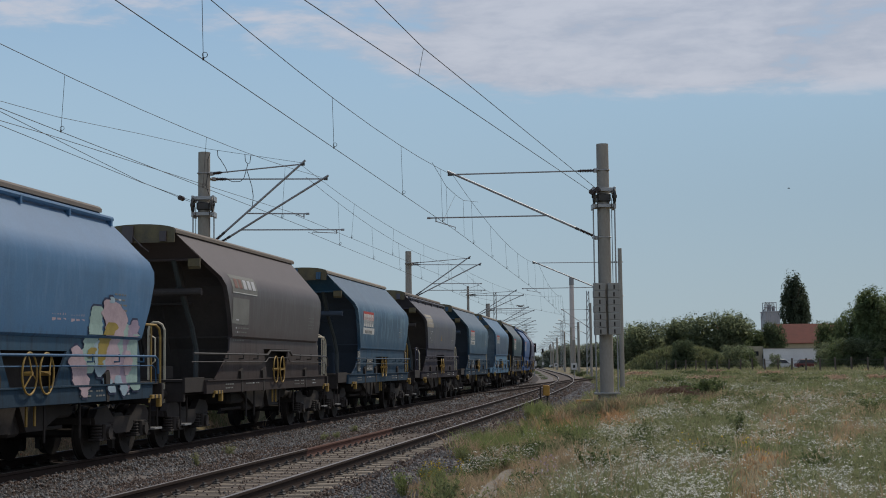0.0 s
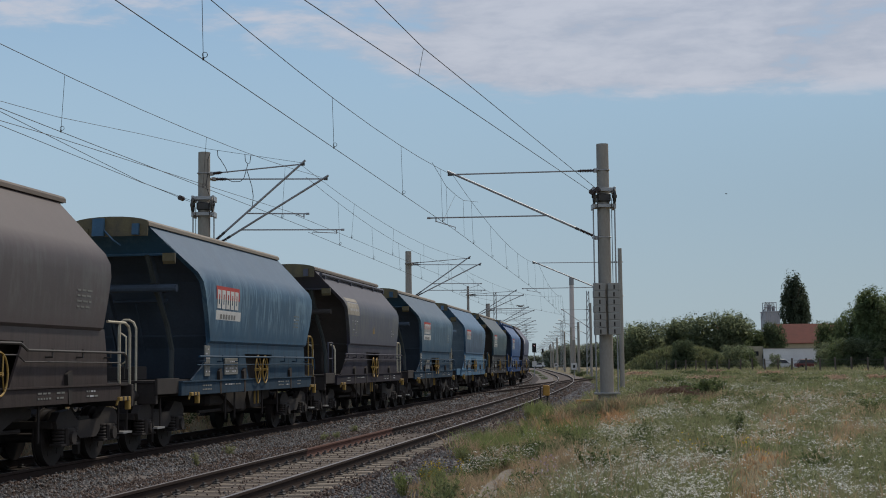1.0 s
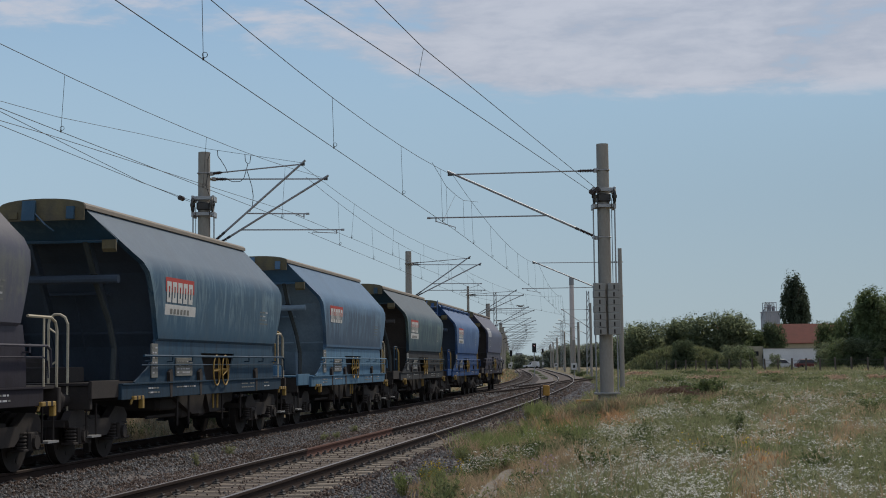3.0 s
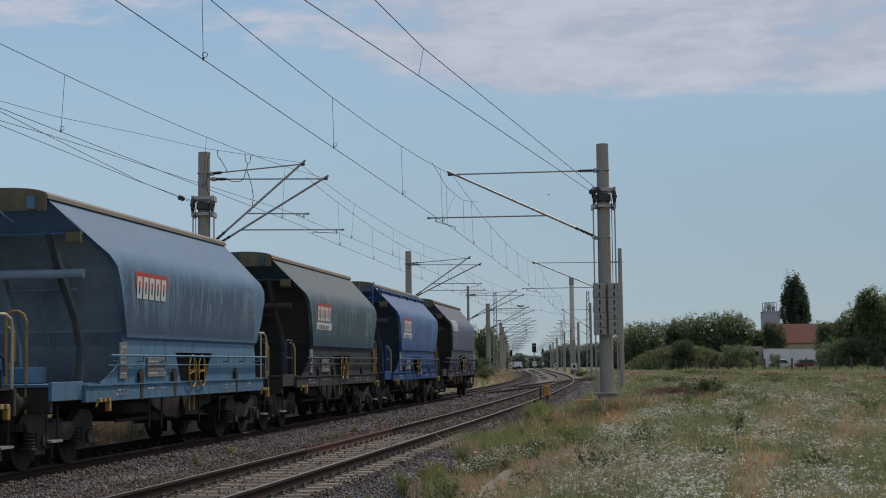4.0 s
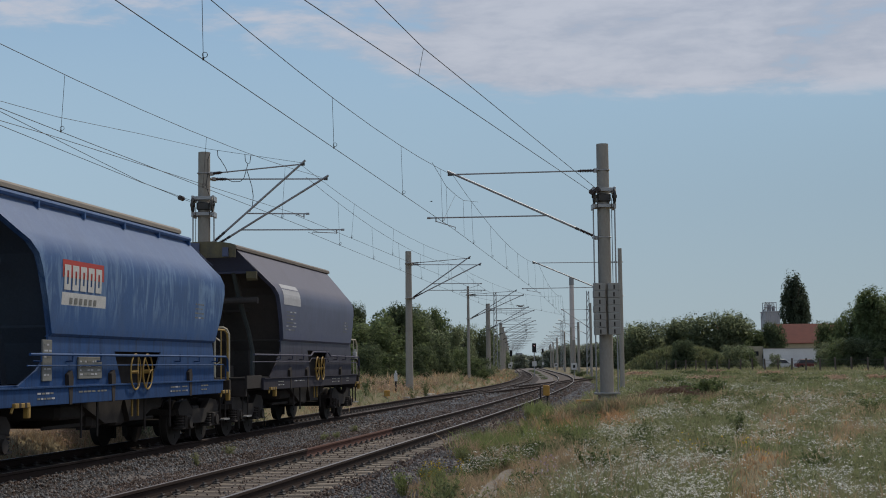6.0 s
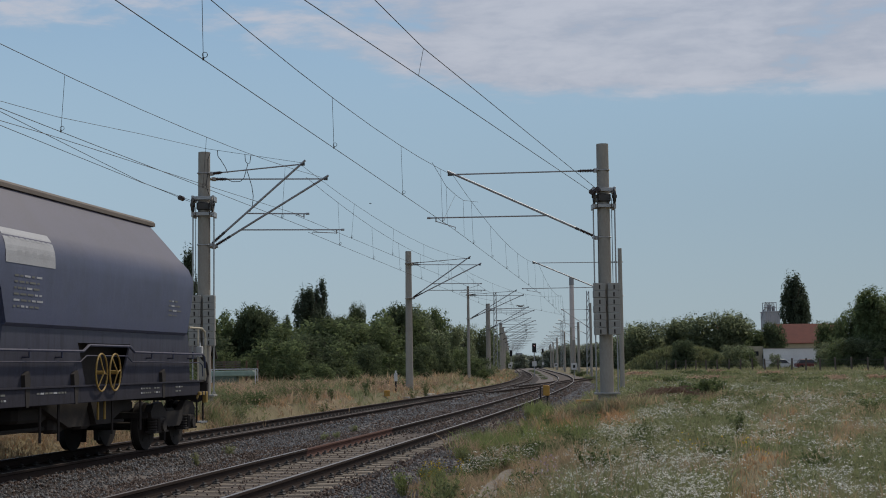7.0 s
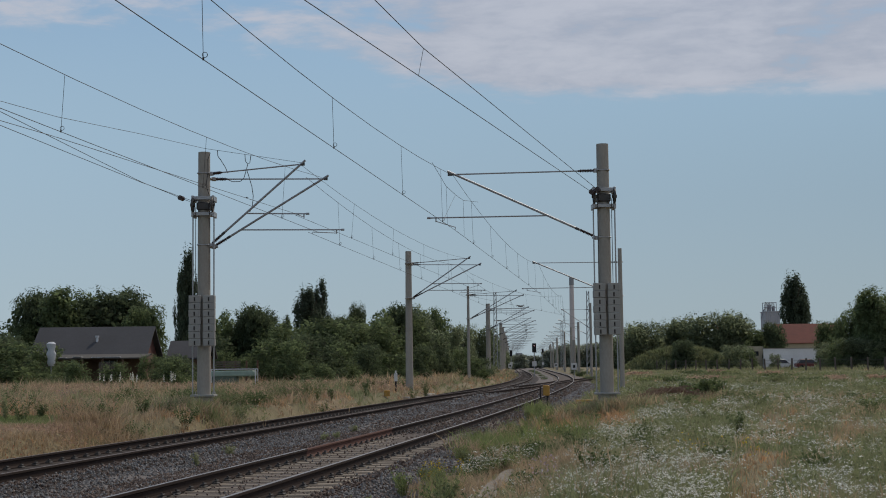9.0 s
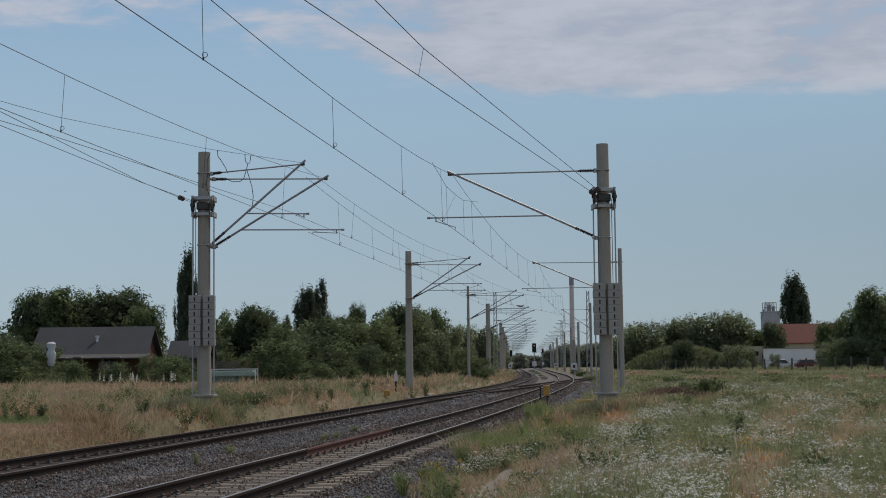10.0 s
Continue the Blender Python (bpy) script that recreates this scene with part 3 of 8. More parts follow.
def build_mast(x, y, top, base, r0, r1, heavy=False, lean=0.0, side=1, label="", lattice=False, drop=0.0):
    """A spun-concrete mast. heavy: with tensioning gear and balance weights; side: 1 if the tracks lie to its left."""
    t = thing("catenary_mast", pose(x, y, 0), label or "grey spun-concrete catenary mast beside the tracks", "mast", "catenary masts")
    if lattice:
        g = Geo()
        for i in (-1, 1):
            for j in (-1, 1):
                g.tube([(i * 0.28, j * 0.28, base), (i * 0.14, j * 0.14, top)], 0.045, 4)
        zs = np.linspace(base, top, 15)
        for a, b in zip(zs[:-1], zs[1:]):
            wa, wb = 0.28 - 0.14 * (a - base) / (top - base), 0.28 - 0.14 * (b - base) / (top - base)
            for i in (-1, 1):
                g.tube([(-wa, i * wa, a), (wb, i * wb, b)], 0.025, 4)
                g.tube([(i * wa, wa, a), (i * wb, -wb, b)], 0.025, 4)
        part("lattice", g, GALV, t)
    else:
        g = Geo()
        g.tube([(0, 0, base), (0, 0, (base + top) / 2), (0, 0, top)], r0, 14, 0, r1)
        part("shaft", g, CONCRETE, t, smooth=True)
    # foundation
    g = Geo()
    k = 0.25 if heavy else 0.3
    g.box((-k, -k, -0.2), (k, k, base - 0.05), c=0.05)
    part("foundation", g, CONCRETE, t)
    if not heavy:
        return t
    g = Geo()
    g.box((-0.35, -0.32, base - 0.06), (0.35, 0.32, base), c=0.015)
    for i in (-1, 1):
        for j in (-1, 1):
            g.tube([(i * 0.29, j * 0.26, base), (i * 0.29, j * 0.26, base + 0.08)], 0.02, 6)
    part("base_plate", g, SLAB, t)
    # tensioning gear round the shaft
    for z in (6.57, 6.10):
        gear = Geo()
        gear.box((-0.30, -0.27, z - 0.05), (0.30, -0.20, z + 0.05), c=0.01)
        gear.box((-0.30, 0.20, z - 0.05), (0.30, 0.27, z + 0.05), c=0.01)
        for i in (-1, 1):
            gear.box((i * 0.30 - 0.035, -0.30, z - 0.09), (i * 0.30 + 0.035, 0.30, z + 0.07), c=0.012)
        part("bracket_frame", gear, GALV, t)
    core = Geo()
    core.box((-0.20, -0.23, 6.22), (0.20, 0.23, 6.46), c=0.05)
    part("gear_drum", core, DARKSTEEL, t)
    for i in (-1, 1):
        w = Geo()
        w.torus((i * 0.29, -0.28, 6.36), (1, 0, 0), 0.19, 0.035, 18, 6)
        for k in range(4):
            a = k * math.pi / 2 + 0.4
            w.tube([(i * 0.29, -0.28, 6.36), (i * 0.29, -0.28 + 0.18 * math.cos(a), 6.36 + 0.18 * math.sin(a))], 0.02, 5)
        w.tube([(i * 0.29 - 0.07, -0.28, 6.36), (i * 0.29 + 0.07, -0.28, 6.36)], 0.05, 8)
        part("tension_wheel", w, DARKSTEEL, t, smooth=True)
        r = Geo()
        r.tube([(i * 0.31, -0.12, base + 0.02), (i * 0.31, -0.12, 6.1)], 0.022, 6)
        part("guide_rod", r, GALV, t)
        r = Geo()
        r.tube([(i * 0.2, -0.3, 3.85), (i * 0.2, -0.3, 6.3)], 0.010, 5)
        part("weight_cable", r, WIRE, t)
    # two columns of slotted weights
    for i in (-1, 1):
        col = Geo()
        col.box((i * 0.205 - 0.012, -0.34, 2.36 - drop), (i * 0.205 + 0.012, -0.31, 3.86 - drop))
        w = part("weight_hanger", col, DARKSTEEL, t)
        slab = Geo()
        slab.box((-0.172, -0.17, 0), (0.172, 0.05, 0.203), c=0.014)
        slab.box((-0.02, -0.176, 0.03), (0.02, -0.168, 0.15), mi=1)
        sm = slab.mesh("weight", [SLAB, UNDER])
        for k in range(7):
            ob = part("weight", sm, None, t)
            ob.matrix_world = pose(x + i * 0.205 + random.uniform(-0.008, 0.008), y - 0.27, 2.38 - drop + k * 0.212, 0, 0, random.uniform(-1.5, 1.5))
    return t


def insulator(g, p, q, r=0.055, mi=1):
    """Ribbed insulator from p to q."""
    p, q = Vector(p), Vector(q)
    g.tube([p, q], r * 0.55, 6, mi)
    for k in range(9):
        c = p.lerp(q, 0.12 + 0.76 * (k + 0.5) / 9)
        d = (q - p).normalized() * 0.011
        g.tube([c - d, c + d], r * (0.78 if k % 2 else 0.92), 8, mi)


def build_cantilever(root_x, root_y, tip, low_z, arm_z, wire, upper_z, reach, label="galvanised cantilever arm carrying the overhead wires"):
    """tip: x and z where the messenger hangs; low_z: foot on the mast; wire: x and z of the contact wire; reach: x where the register arm ends."""
    t = thing("cantilever", pose(root_x, root_y, 0), label, "cantilever", "catenary cantilevers")
    d = 1 if tip[0] > root_x else -1
    y = 0
    tx, tz = tip[0] - root_x, tip[1]
    r0 = d * 0.18
    g = Geo()
    a, b = Vector((r0, y, upper_z)), Vector((tx, y, tz))
    insulator(g, a, a.lerp(b, 0.13), mi=0)
    part("insulator", g, INSUL, t, "dark ribbed insulator")
    g = Geo()
    g.tube([a.lerp(b, 0.12), b], 0.022, 6)
    part("top_tube", g, GALV, t)
    g = Geo()
    a, b = Vector((r0, y, low_z)), Vector((tx + d * 0.06, y, tz + 0.06))
    insulator(g, a.lerp(b, 0.02), a.lerp(b, 0.13), mi=0)
    part("insulator", g, INSUL, t, "dark ribbed insulator")
    g = Geo()
    g.tube([a.lerp(b, 0.12), b + (b - a).normalized() * 0.09], 0.033, 8)
    part("diagonal_tube", g, GALV, t)
    g = Geo()
    g.tube([b + Vector((-d * 0.05, -0.06, -0.07)), b + Vector((-d * 0.05, 0.06, -0.07))], 0.026, 8)
    g.box(b + Vector((-0.07, -0.025, -0.10)), b + Vector((0.05, 0.025, -0.01)), c=0.010)
    part("wire_clamp", g, DARKSTEEL, t)
    g = Geo()
    c = a.lerp(b, 0.135)
    g.tube([c - (b - a).normalized() * 0.04, c + (b - a).normalized() * 0.08], 0.04, 8)
    part("end_sleeve", g, DARKSTEEL, t)
    g = Geo()
    f = (arm_z - low_z) / (tz - low_z)
    s = Vector((r0 + (tx - r0) * f, y, arm_z))
    e = Vector((reach - root_x, y, arm_z - 0.03))
    g.tube([s, e], 0.022, 6)
    g.tube([e + Vector((-0.05, 0, 0)), e + Vector((0.05, 0, 0))], 0.035, 6)
    part("register_arm", g, GALV, t)
    g = Geo()
    w = Vector((wire[0] - root_x, y, wire[1] + 0.03))
    h = e + (s - e) * 0.06
    g.tube([h, h + Vector((0, 0, -0.12))], 0.02, 5)
    g.tube([h + Vector((0, 0, -0.1)), w + Vector((0, 0, 0.06)), w], 0.013, 5)
    part("steady_arm", g, GALV, t)
    for z in (upper_z, low_z):
        g = Geo()
        g.box((-0.19, -0.19, z - 0.018), (0.19, 0.19, z + 0.018), c=0.02)
        g.box((min(d * 0.14, d * 0.27), -0.10, z - 0.05), (max(d * 0.14, d * 0.27), 0.10, z + 0.05), c=0.012)
        g.tube([(d * 0.22, 0, z), (d * 0.34, 0, z)], 0.03, 6)
        part("clamp", g, GALV, t)
    return t


def sagging(p, q, sag, n=14):
    p, q = Vector(p), Vector(q)
    return [p.lerp(q, i / n) - Vector((0, 0, 4 * sag * (i / n) * (1 - i / n))) for i in range(n + 1)]


def build_span(label, contact, messenger, sag, droppers, r=0.0062):
    """contact and messenger: their two ends; droppers: shares of the span."""
    t = thing("overhead_line", Matrix(), label, "overhead line", "catenary spans")
    g = Geo()
    g.tube([contact[0], contact[1]], r, 5)
    part("contact_wire", g, WIRE, t)
    pts = sagging(*messenger, sag)
    g = Geo()
    g.tube(pts, r, 5)
    part("messenger_wire", g, WIRE, t)
    for k in droppers:
        c = Vector(contact[0]).lerp(Vector(contact[1]), k)
        m = Vector(messenger[0]).lerp(Vector(messenger[1]), k) - Vector((0, 0, 4 * sag * k * (1 - k)))
        g = Geo()
        g.tube([m, c], 0.004, 4)
        g.torus(c + Vector((0.02, 0, 0.06)), (0, 1, 0), 0.034, 0.0045, 10, 4)
        g.tube([c + Vector((0, 0, -0.01)), c + Vector((0, 0, 0.03))], 0.014, 5)
        part("dropper", g, WIRE, t)
    return t


def single_wire(label, pts, r=0.0062, knob=None):
    t = thing("tension_wire", Matrix(), label, "wire", "tension wires")
    g = Geo()
    g.tube(pts, r, 5)
    part("wire_strand", g, WIRE, t)
    if knob:
        p, q = Vector(pts[-1]), Vector(pts[-2])
        d = (q - p).normalized()
        g = Geo()
        c = p + d * knob
        g.tube([c - d * 0.12, c - d * 0.07, c + d * 0.07, c + d * 0.12], 0.075, 8)
        part("insulator", g, INSUL, t, smooth=True)


def build_overhead():
    # masts by the line, nearest first
    build_mast(4.66, 42, 7.92, 0.74, 0.20, 0.175, True, label="grey concrete catenary mast with tensioning gear and weights")
    build_mast(-7.07, 43, 7.96, 0.79, 0.20, 0.175, True, drop=0.17, label="grey concrete catenary mast with tensioning gear and weights")
    for x, y, top, r0, r1, lat in ((-1.95, 81.6, 7.95, 0.22, 0.17, False), (9.88, 81.3, 7.95, 0.14, 0.11, False), (2.0, 119, 7.95, 0.13, 0.10, False), (4.66, 154, 7.95, 0.26, 0.22, False),
                                   (6.74, 191, 11.0, 0.3, 0.2, True), (8.85, 227, 7.95, 0.28, 0.24, False), (20.9, 227, 7.95, 0.22, 0.18, False), (21.4, 241, 5.4, 0.3, 0.26, False), (15.5, 154, 7.9, 0.14, 0.11, False), (10.6, 262, 8.0, 0.24, 0.2, False), (22.8, 262, 8.0, 0.22, 0.18, False), (12.3, 296, 8.0, 0.22, 0.18, False), (24.4, 296, 8.0, 0.22, 0.18, False),
                                   (14.0, 330, 8.0, 0.22, 0.18, False), (26.6, 330, 11.0, 0.3, 0.2, True), (15.6, 365, 8.0, 0.24, 0.2, False), (28.2, 365, 8.0, 0.24, 0.2, False), (17.2, 400, 8.0, 0.24, 0.2, False), (31.0, 400, 8.0, 0.24, 0.2, False), (18.9, 191, 11.0, 0.3, 0.2, True), (19.0, 440, 8.0, 0.26, 0.22, False), (32.8, 440, 8.0, 0.26, 0.22, False), (20.8, 480, 8.0, 0.26, 0.22, False), (35.0, 480, 8.0, 0.26, 0.22, False), (22.7, 520, 8.0, 0.28, 0.24, False), (37.5, 520, 8.0, 0.28, 0.24, False),
                                   (24.5, 560, 8.0, 0.3, 0.26, False), (41.0, 560, 8.0, 0.3, 0.26, False)):
        build_mast(x, y, top, ground_height(x, min(y, 600)) - 0.2, r0, r1, lattice=lat, label="weathered steel lattice catenary mast" if lat else "grey spun-concrete catenary mast in dry grass")
    # cantilevers at the first pair
    build_cantilever(4.66, 42, (0.29, 7.08), 5.19, 5.85, (0.37, 5.45), 7.15, -0.4)
    build_cantilever(-7.07, 43, (-4.19, 7.57), 5.19, 6.12, (-4.35, 6.0), 7.32, -4.0)
    build_cantilever(-7.07, 43.5, (-3.55, 7.19), 5.17, 5.68, (-3.9, 5.5), 7.22, -3.0)
    # and further on, on both sides
    for y, lx, rx in ((81.5, -1.95, 9.88), (119, 2.0, None), (154, 4.66, 15.5), (191, 6.74, 18.9), (227, 8.85, 20.9), (262, 10.6, 22.8), (296, 12.3, 24.4), (330, 14.0, 26.6), (365, 15.6, 28.2), (400, 17.2, 31.0), (440, 19.0, 32.8), (480, 20.8, 35.0), (520, 22.7, 37.5), (560, 24.5, 41.0)):
        a, b = across(y, FAR_TRACK), across(y, NEAR_TRACK)
        if lx is not None:
            build_cantilever(lx, y - 0.2, (a + 0.6, 7.5), 5.3, 6.1, (a + 0.2, 5.6), 7.25, a + 1.3)
            build_cantilever(lx, y + 0.2, (a + 1.2, 7.15), 5.3, 5.75, (a + 0.1, 5.5), 7.2, a + 1.5)
        if rx is not None:
            build_cantilever(rx, y, (b - 0.2, 7.2), 5.3, 5.8, (b + 0.1, 5.45), 7.2, b - 0.9)
    # wires over the near track
    build_span("thin dark contact and messenger wires over the near track", ((-5.82, -2.0, 5.45), (0.37, 42, 5.45)), ((-5.82, -2.0, 7.0), (0.33, 42, 7.05)), 0.72, (0.30, 0.457, 0.63, 0.795, 0.94))
    stops = [42, 81.5, 119, 154, 191, 227, 262, 296, 330, 365, 400, 440, 480, 520, 560]
    for i, (a, b) in enumerate(zip(stops[:-1], stops[1:])):
        for table, nm, off in ((NEAR_TRACK, "near", 0.1), (FAR_TRACK, "far", 0.15)):
            ca = across(a, table) + off if a > 42 else (0.37 if nm == "near" else -3.9)
            cb = across(b, table) + off
            build_span("thin dark overhead wires over the %s track" % nm, ((ca, a, 5.45), (cb, b, 5.45)), ((ca - 0.05, a, 7.05), (cb - 0.05, b, 7.12)), 0.55, (0.12, 0.28, 0.44, 0.6, 0.76, 0.9))
    build_span("thin dark overhead wires over the crossover", ((0.95, 81.5, 5.5), (9.75, 119, 5.5)), ((0.85, 81.5, 7.05), (9.65, 119, 7.05)), 0.6, (0.1, 0.25, 0.4, 0.56, 0.72, 0.88))
    t = thing("section_insulator", pose(5.25, 99.8, 5.5, 0, 0, -13), "dark section insulator hung in the contact wire", "insulator")
    g = Geo()
    g.box((-0.09, -0.5, -0.03), (0.09, 0.5, 0.05), c=0.02)
    part("runner", g, INSUL, t)
    for i in (-1, 1):
        g = Geo()
        g.tube([(i * 0.2, -0.35, 0.0), (i * 0.24, 0, 0.10), (i * 0.2, 0.35, 0.0)], 0.02, 6)
        g.tube([(0, 0, 0.02), (i * 0.24, 0, 0.10)], 0.015, 5)
        part("arc_horn", g, DARKSTEEL, t)
    # wires over the far track, and the overlapping pair that ends at the mast
    build_span("thin dark contact and messenger wires over the far track", ((-9.75, 0, 5.53), (-3.68, 43, 5.53)), ((-9.75, 0, 7.2), (-3.58, 43, 7.17)), 0.70, (0.2, 0.56, 0.74, 0.9))
    single_wire("out-of-running contact wire lifting away from the far track", [(-11.0, 1.0, 5.3), (-7.31, 23.9, 5.70), (-6.95, 26.1, 5.76), (-5.7, 33.9, 5.89), (-4.25, 43, 6.06)])
    build_span("overhead wires rising out of the near track's overlap", ((-4.35, 43, 6.05), (across(81, FAR_TRACK) + 0.7, 81.5, 5.9)), ((-4.19, 43, 7.55), (across(81, FAR_TRACK) + 0.6, 81.5, 7.5)), 0.5, (0.2, 0.4, 0.6, 0.8))
    bridle = [(-0.26, 38.0, 6.88), (0.11, 40.3, 6.53), (0.38, 42, 6.49), (0.63, 44, 6.55), (1.16, 47.3, 6.86)]
    single_wire("stitch wire slung below the messenger at a cantilever", bridle, 0.006)
    for p, q in ((bridle[1], (0.13, 40.3, 5.46)), (bridle[2], (-0.01, 39.6, 5.46)), (bridle[3], (0.65, 44, 5.46))):
        single_wire("thin dropper hanging from a stitch wire", [p, q], 0.004)
    loop = "looped jumper cable hanging by a mast"
    single_wire(loop, [(-5.86, 43.0, 7.887), (-5.86, 43.1, 7.70), (-5.80, 43.2, 7.62), (-5.74, 43.2, 7.66), (-5.68, 43.0, 7.858)], 0.011)
    single_wire(loop, [(-5.80, 43.2, 7.62), (-5.84, 43.2, 7.48), (-5.76, 43.2, 7.22), (-5.68, 43.2, 6.95), (-5.64, 43.2, 6.66), (-5.66, 43.2, 6.40), (-5.74, 43.2, 6.18)], 0.011)
    single_wire(loop, [(-6.68, 43.0, 8.018), (-6.68, 43.1, 7.86), (-6.60, 43.2, 7.74), (-6.48, 43.2, 7.55), (-6.40, 43.2, 7.36)], 0.011)
    single_wire(loop, [(-6.45, 43.5, 7.21), (-6.30, 43.45, 7.13), (-6.05, 43.35, 7.12), (-5.92, 43.25, 7.22), (-5.84, 43.2, 7.48)], 0.011)
    single_wire(loop, [(-6.86, 42.82, 7.92), (-6.93, 42.80, 7.72), (-6.92, 42.79, 7.35), (-6.98, 42.79, 6.95), (-6.88, 42.80, 6.62)], 0.011)
    taut = "taut wire running down to the balance weights of a mast"
    single_wire(taut, [(-5.62, 5, 6.42), (-1.79, 19, 6.42), (0.0, 25.5, 6.42), (4.35, 41.7, 6.45)], 0.0075, 0.3)
    single_wire(taut, [(-5.3, 5, 8.0), (-0.98, 21.4, 7.03), (-0.29, 24.2, 6.90), (4.5, 41.7, 6.53)], 0.0075, 0.15)
    single_wire("short dropper joining two taut wires", [(-0.29, 24.2, 6.90), (-0.38, 24.2, 6.42)], 0.004)
    single_wire(taut, [(-12.4, 8.0, 8.1), (-9.25, 30.2, 6.98), (-8.05, 38.75, 6.55), (-7.45, 42.7, 6.46)], 0.0075, 0.75)
    single_wire(taut, [(-12.4, 8.0, 6.95), (-9.25, 30.2, 6.69), (-8.05, 38.75, 6.54), (-7.35, 43.1, 6.49)], 0.0075)
    single_wire("thin feeder wire strung along the masts", [(-12.0, 8, 6.9), (-10.3, 20, 6.75), (-8.98, 29.35, 7.04), (-8.58, 32.2, 7.20), (-7.82, 37.6, 7.66), (-7.07, 43, 8.08), (-4.19, 43, 7.62)], 0.006)


# ---- wagons ----
SECTION = [(0.76, 4.40), (1.03, 4.05), (1.29, 3.70), (1.41, 3.54), (1.465, 3.36), (1.47, 3.15), (1.455, 2.75), (1.42, 2.28), (1.38, 2.24)]
FRONT_X = [-6.02, -5.58, -5.12, -4.88, -4.68, -4.55, -4.32, -4.08, -4.08]
REAR_X = [3.95, 4.30, 4.60, 4.78, 4.88, 4.88, 4.68, 4.36, 4.34]
REAR_SHORT = [3.74, 3.93, 4.10, 4.22, 4.32, 4.34, 4.24, 4.12, 4.10]


def wheelset_mesh():
    g = Geo()
    for i in (-1, 1):
        y = i * 0.75
        for r, a, b in ((0.46, -0.065, 0.065), (0.485, -0.07 * i - 0.012, -0.07 * i + 0.012)):
            g.tube([(0, y + a, 0), (0, y + b, 0)], r, 28)
        g.tube([(0, y - 0.09, 0), (0, y + 0.09, 0)], 0.16, 14)
        for k in range(5):
            t = k * 2 * math.pi / 5
            g.tube([(0.3 * math.cos(t), y + i * 0.06, 0.3 * math.sin(t)), (0.3 * math.cos(t), y + i * 0.072, 0.3 * math.sin(t))], 0.05, 8)
    g.tube([(0, -1.1, 0), (0, 1.1, 0)], 0.08, 10)
    return g.mesh("wheelset", WHEEL, True)


def bogie_frame_mesh():
    g = Geo()
    for i in (-1, 1):
        y0, y1 = sorted((i * 0.93, i * 1.07))
        g.prism([(-1.35, 0.74), (-1.2, 0.88), (-0.75, 0.92), (-0.45, 0.72), (0.45, 0.72), (0.75, 0.92), (1.2, 0.88), (1.35, 0.74), (1.3, 0.62), (0.6, 0.58), (0.35, 0.42), (-0.35, 0.42), (-0.6, 0.58), (-1.3, 0.62)], y0, y1)
        for x in (-0.9, 0.9):
            g.box((x - 0.16, i * 1.02 - 0.13, 0.33), (x + 0.16, i * 1.02 + 0.13, 0.62), c=0.03)
            g.tube([(x, i * 1.05, 0.46), (x, i * 1.2, 0.46)], 0.11, 10)
            for k in (-0.27, 0.27):
                for h in range(5):
                    g.torus((x + k, i * 1.03, 0.39 + h * 0.055), (0, 0, 1), 0.085, 0.02, 12, 5)
                g.box((x + k - 0.11, i * 1.03 - 0.11, 0.33), (x + k + 0.11, i * 1.03 + 0.11, 0.37), c=0.01)
        for x in (-0.35, 0.38):
            g.prism([(x - 0.05, 0.12), (x + 0.05, 0.12), (x + 0.09, 0.5), (x - 0.09, 0.5)], i * 0.70 - 0.05, i * 0.70 + 0.05)
    g.box((-0.25, -1.0, 0.5), (0.25, 1.0, 0.78), c=0.03)
    for x in (-1.3, 1.3):
        g.box((x - 0.05, -1.0, 0.62), (x + 0.05, 1.0, 0.74), c=0.01)
    return g.mesh("bogie_frame", UNDER)


def buffer_mesh():
    g = Geo()
    g.tube([(0, 0, 0), (0.32, 0, 0)], 0.11, 12)
    g.tube([(0.32, 0, 0), (0.52, 0, 0)], 0.085, 12)
    g.tube([(0.52, 0, 0), (0.56, 0, 0), (0.585, 0, 0)], 0.225, 18, 0, 0.2)
    return g.mesh("buffer", UNDER, True)


def handwheel_mesh():
    g = Geo()
    g.torus((0, 0, 0), (0, 1, 0), 0.315, 0.016, 28, 6)
    for k in range(3):
        a = math.pi / 2 + k * 2 * math.pi / 3
        g.tube([(0, -0.04, 0), (0.31 * math.cos(a), 0, 0.31 * math.sin(a))], 0.012, 5)
    g.tube([(0, -0.05, 0), (0, 0.08, 0)], 0.035, 8)
    return g.mesh("handwheel", YELLOW, True)


WHEELSET, BOGIE_FRAME, BUFFER, HANDWHEEL = wheelset_mesh(), bogie_frame_mesh(), buffer_mesh(), handwheel_mesh()


def section(fold):
    """The flank's profile, its lower fold at the given height."""
    return SECTION[:6] + [(1.455, 2.75 + (fold - 2.28) * 0.5), (1.42, fold), (1.38, fold - 0.04)]


def rear_x(fold):
    """The rear edge: the taller-skirted type ends shorter."""
    return REAR_SHORT if fold > 2.2 else REAR_X


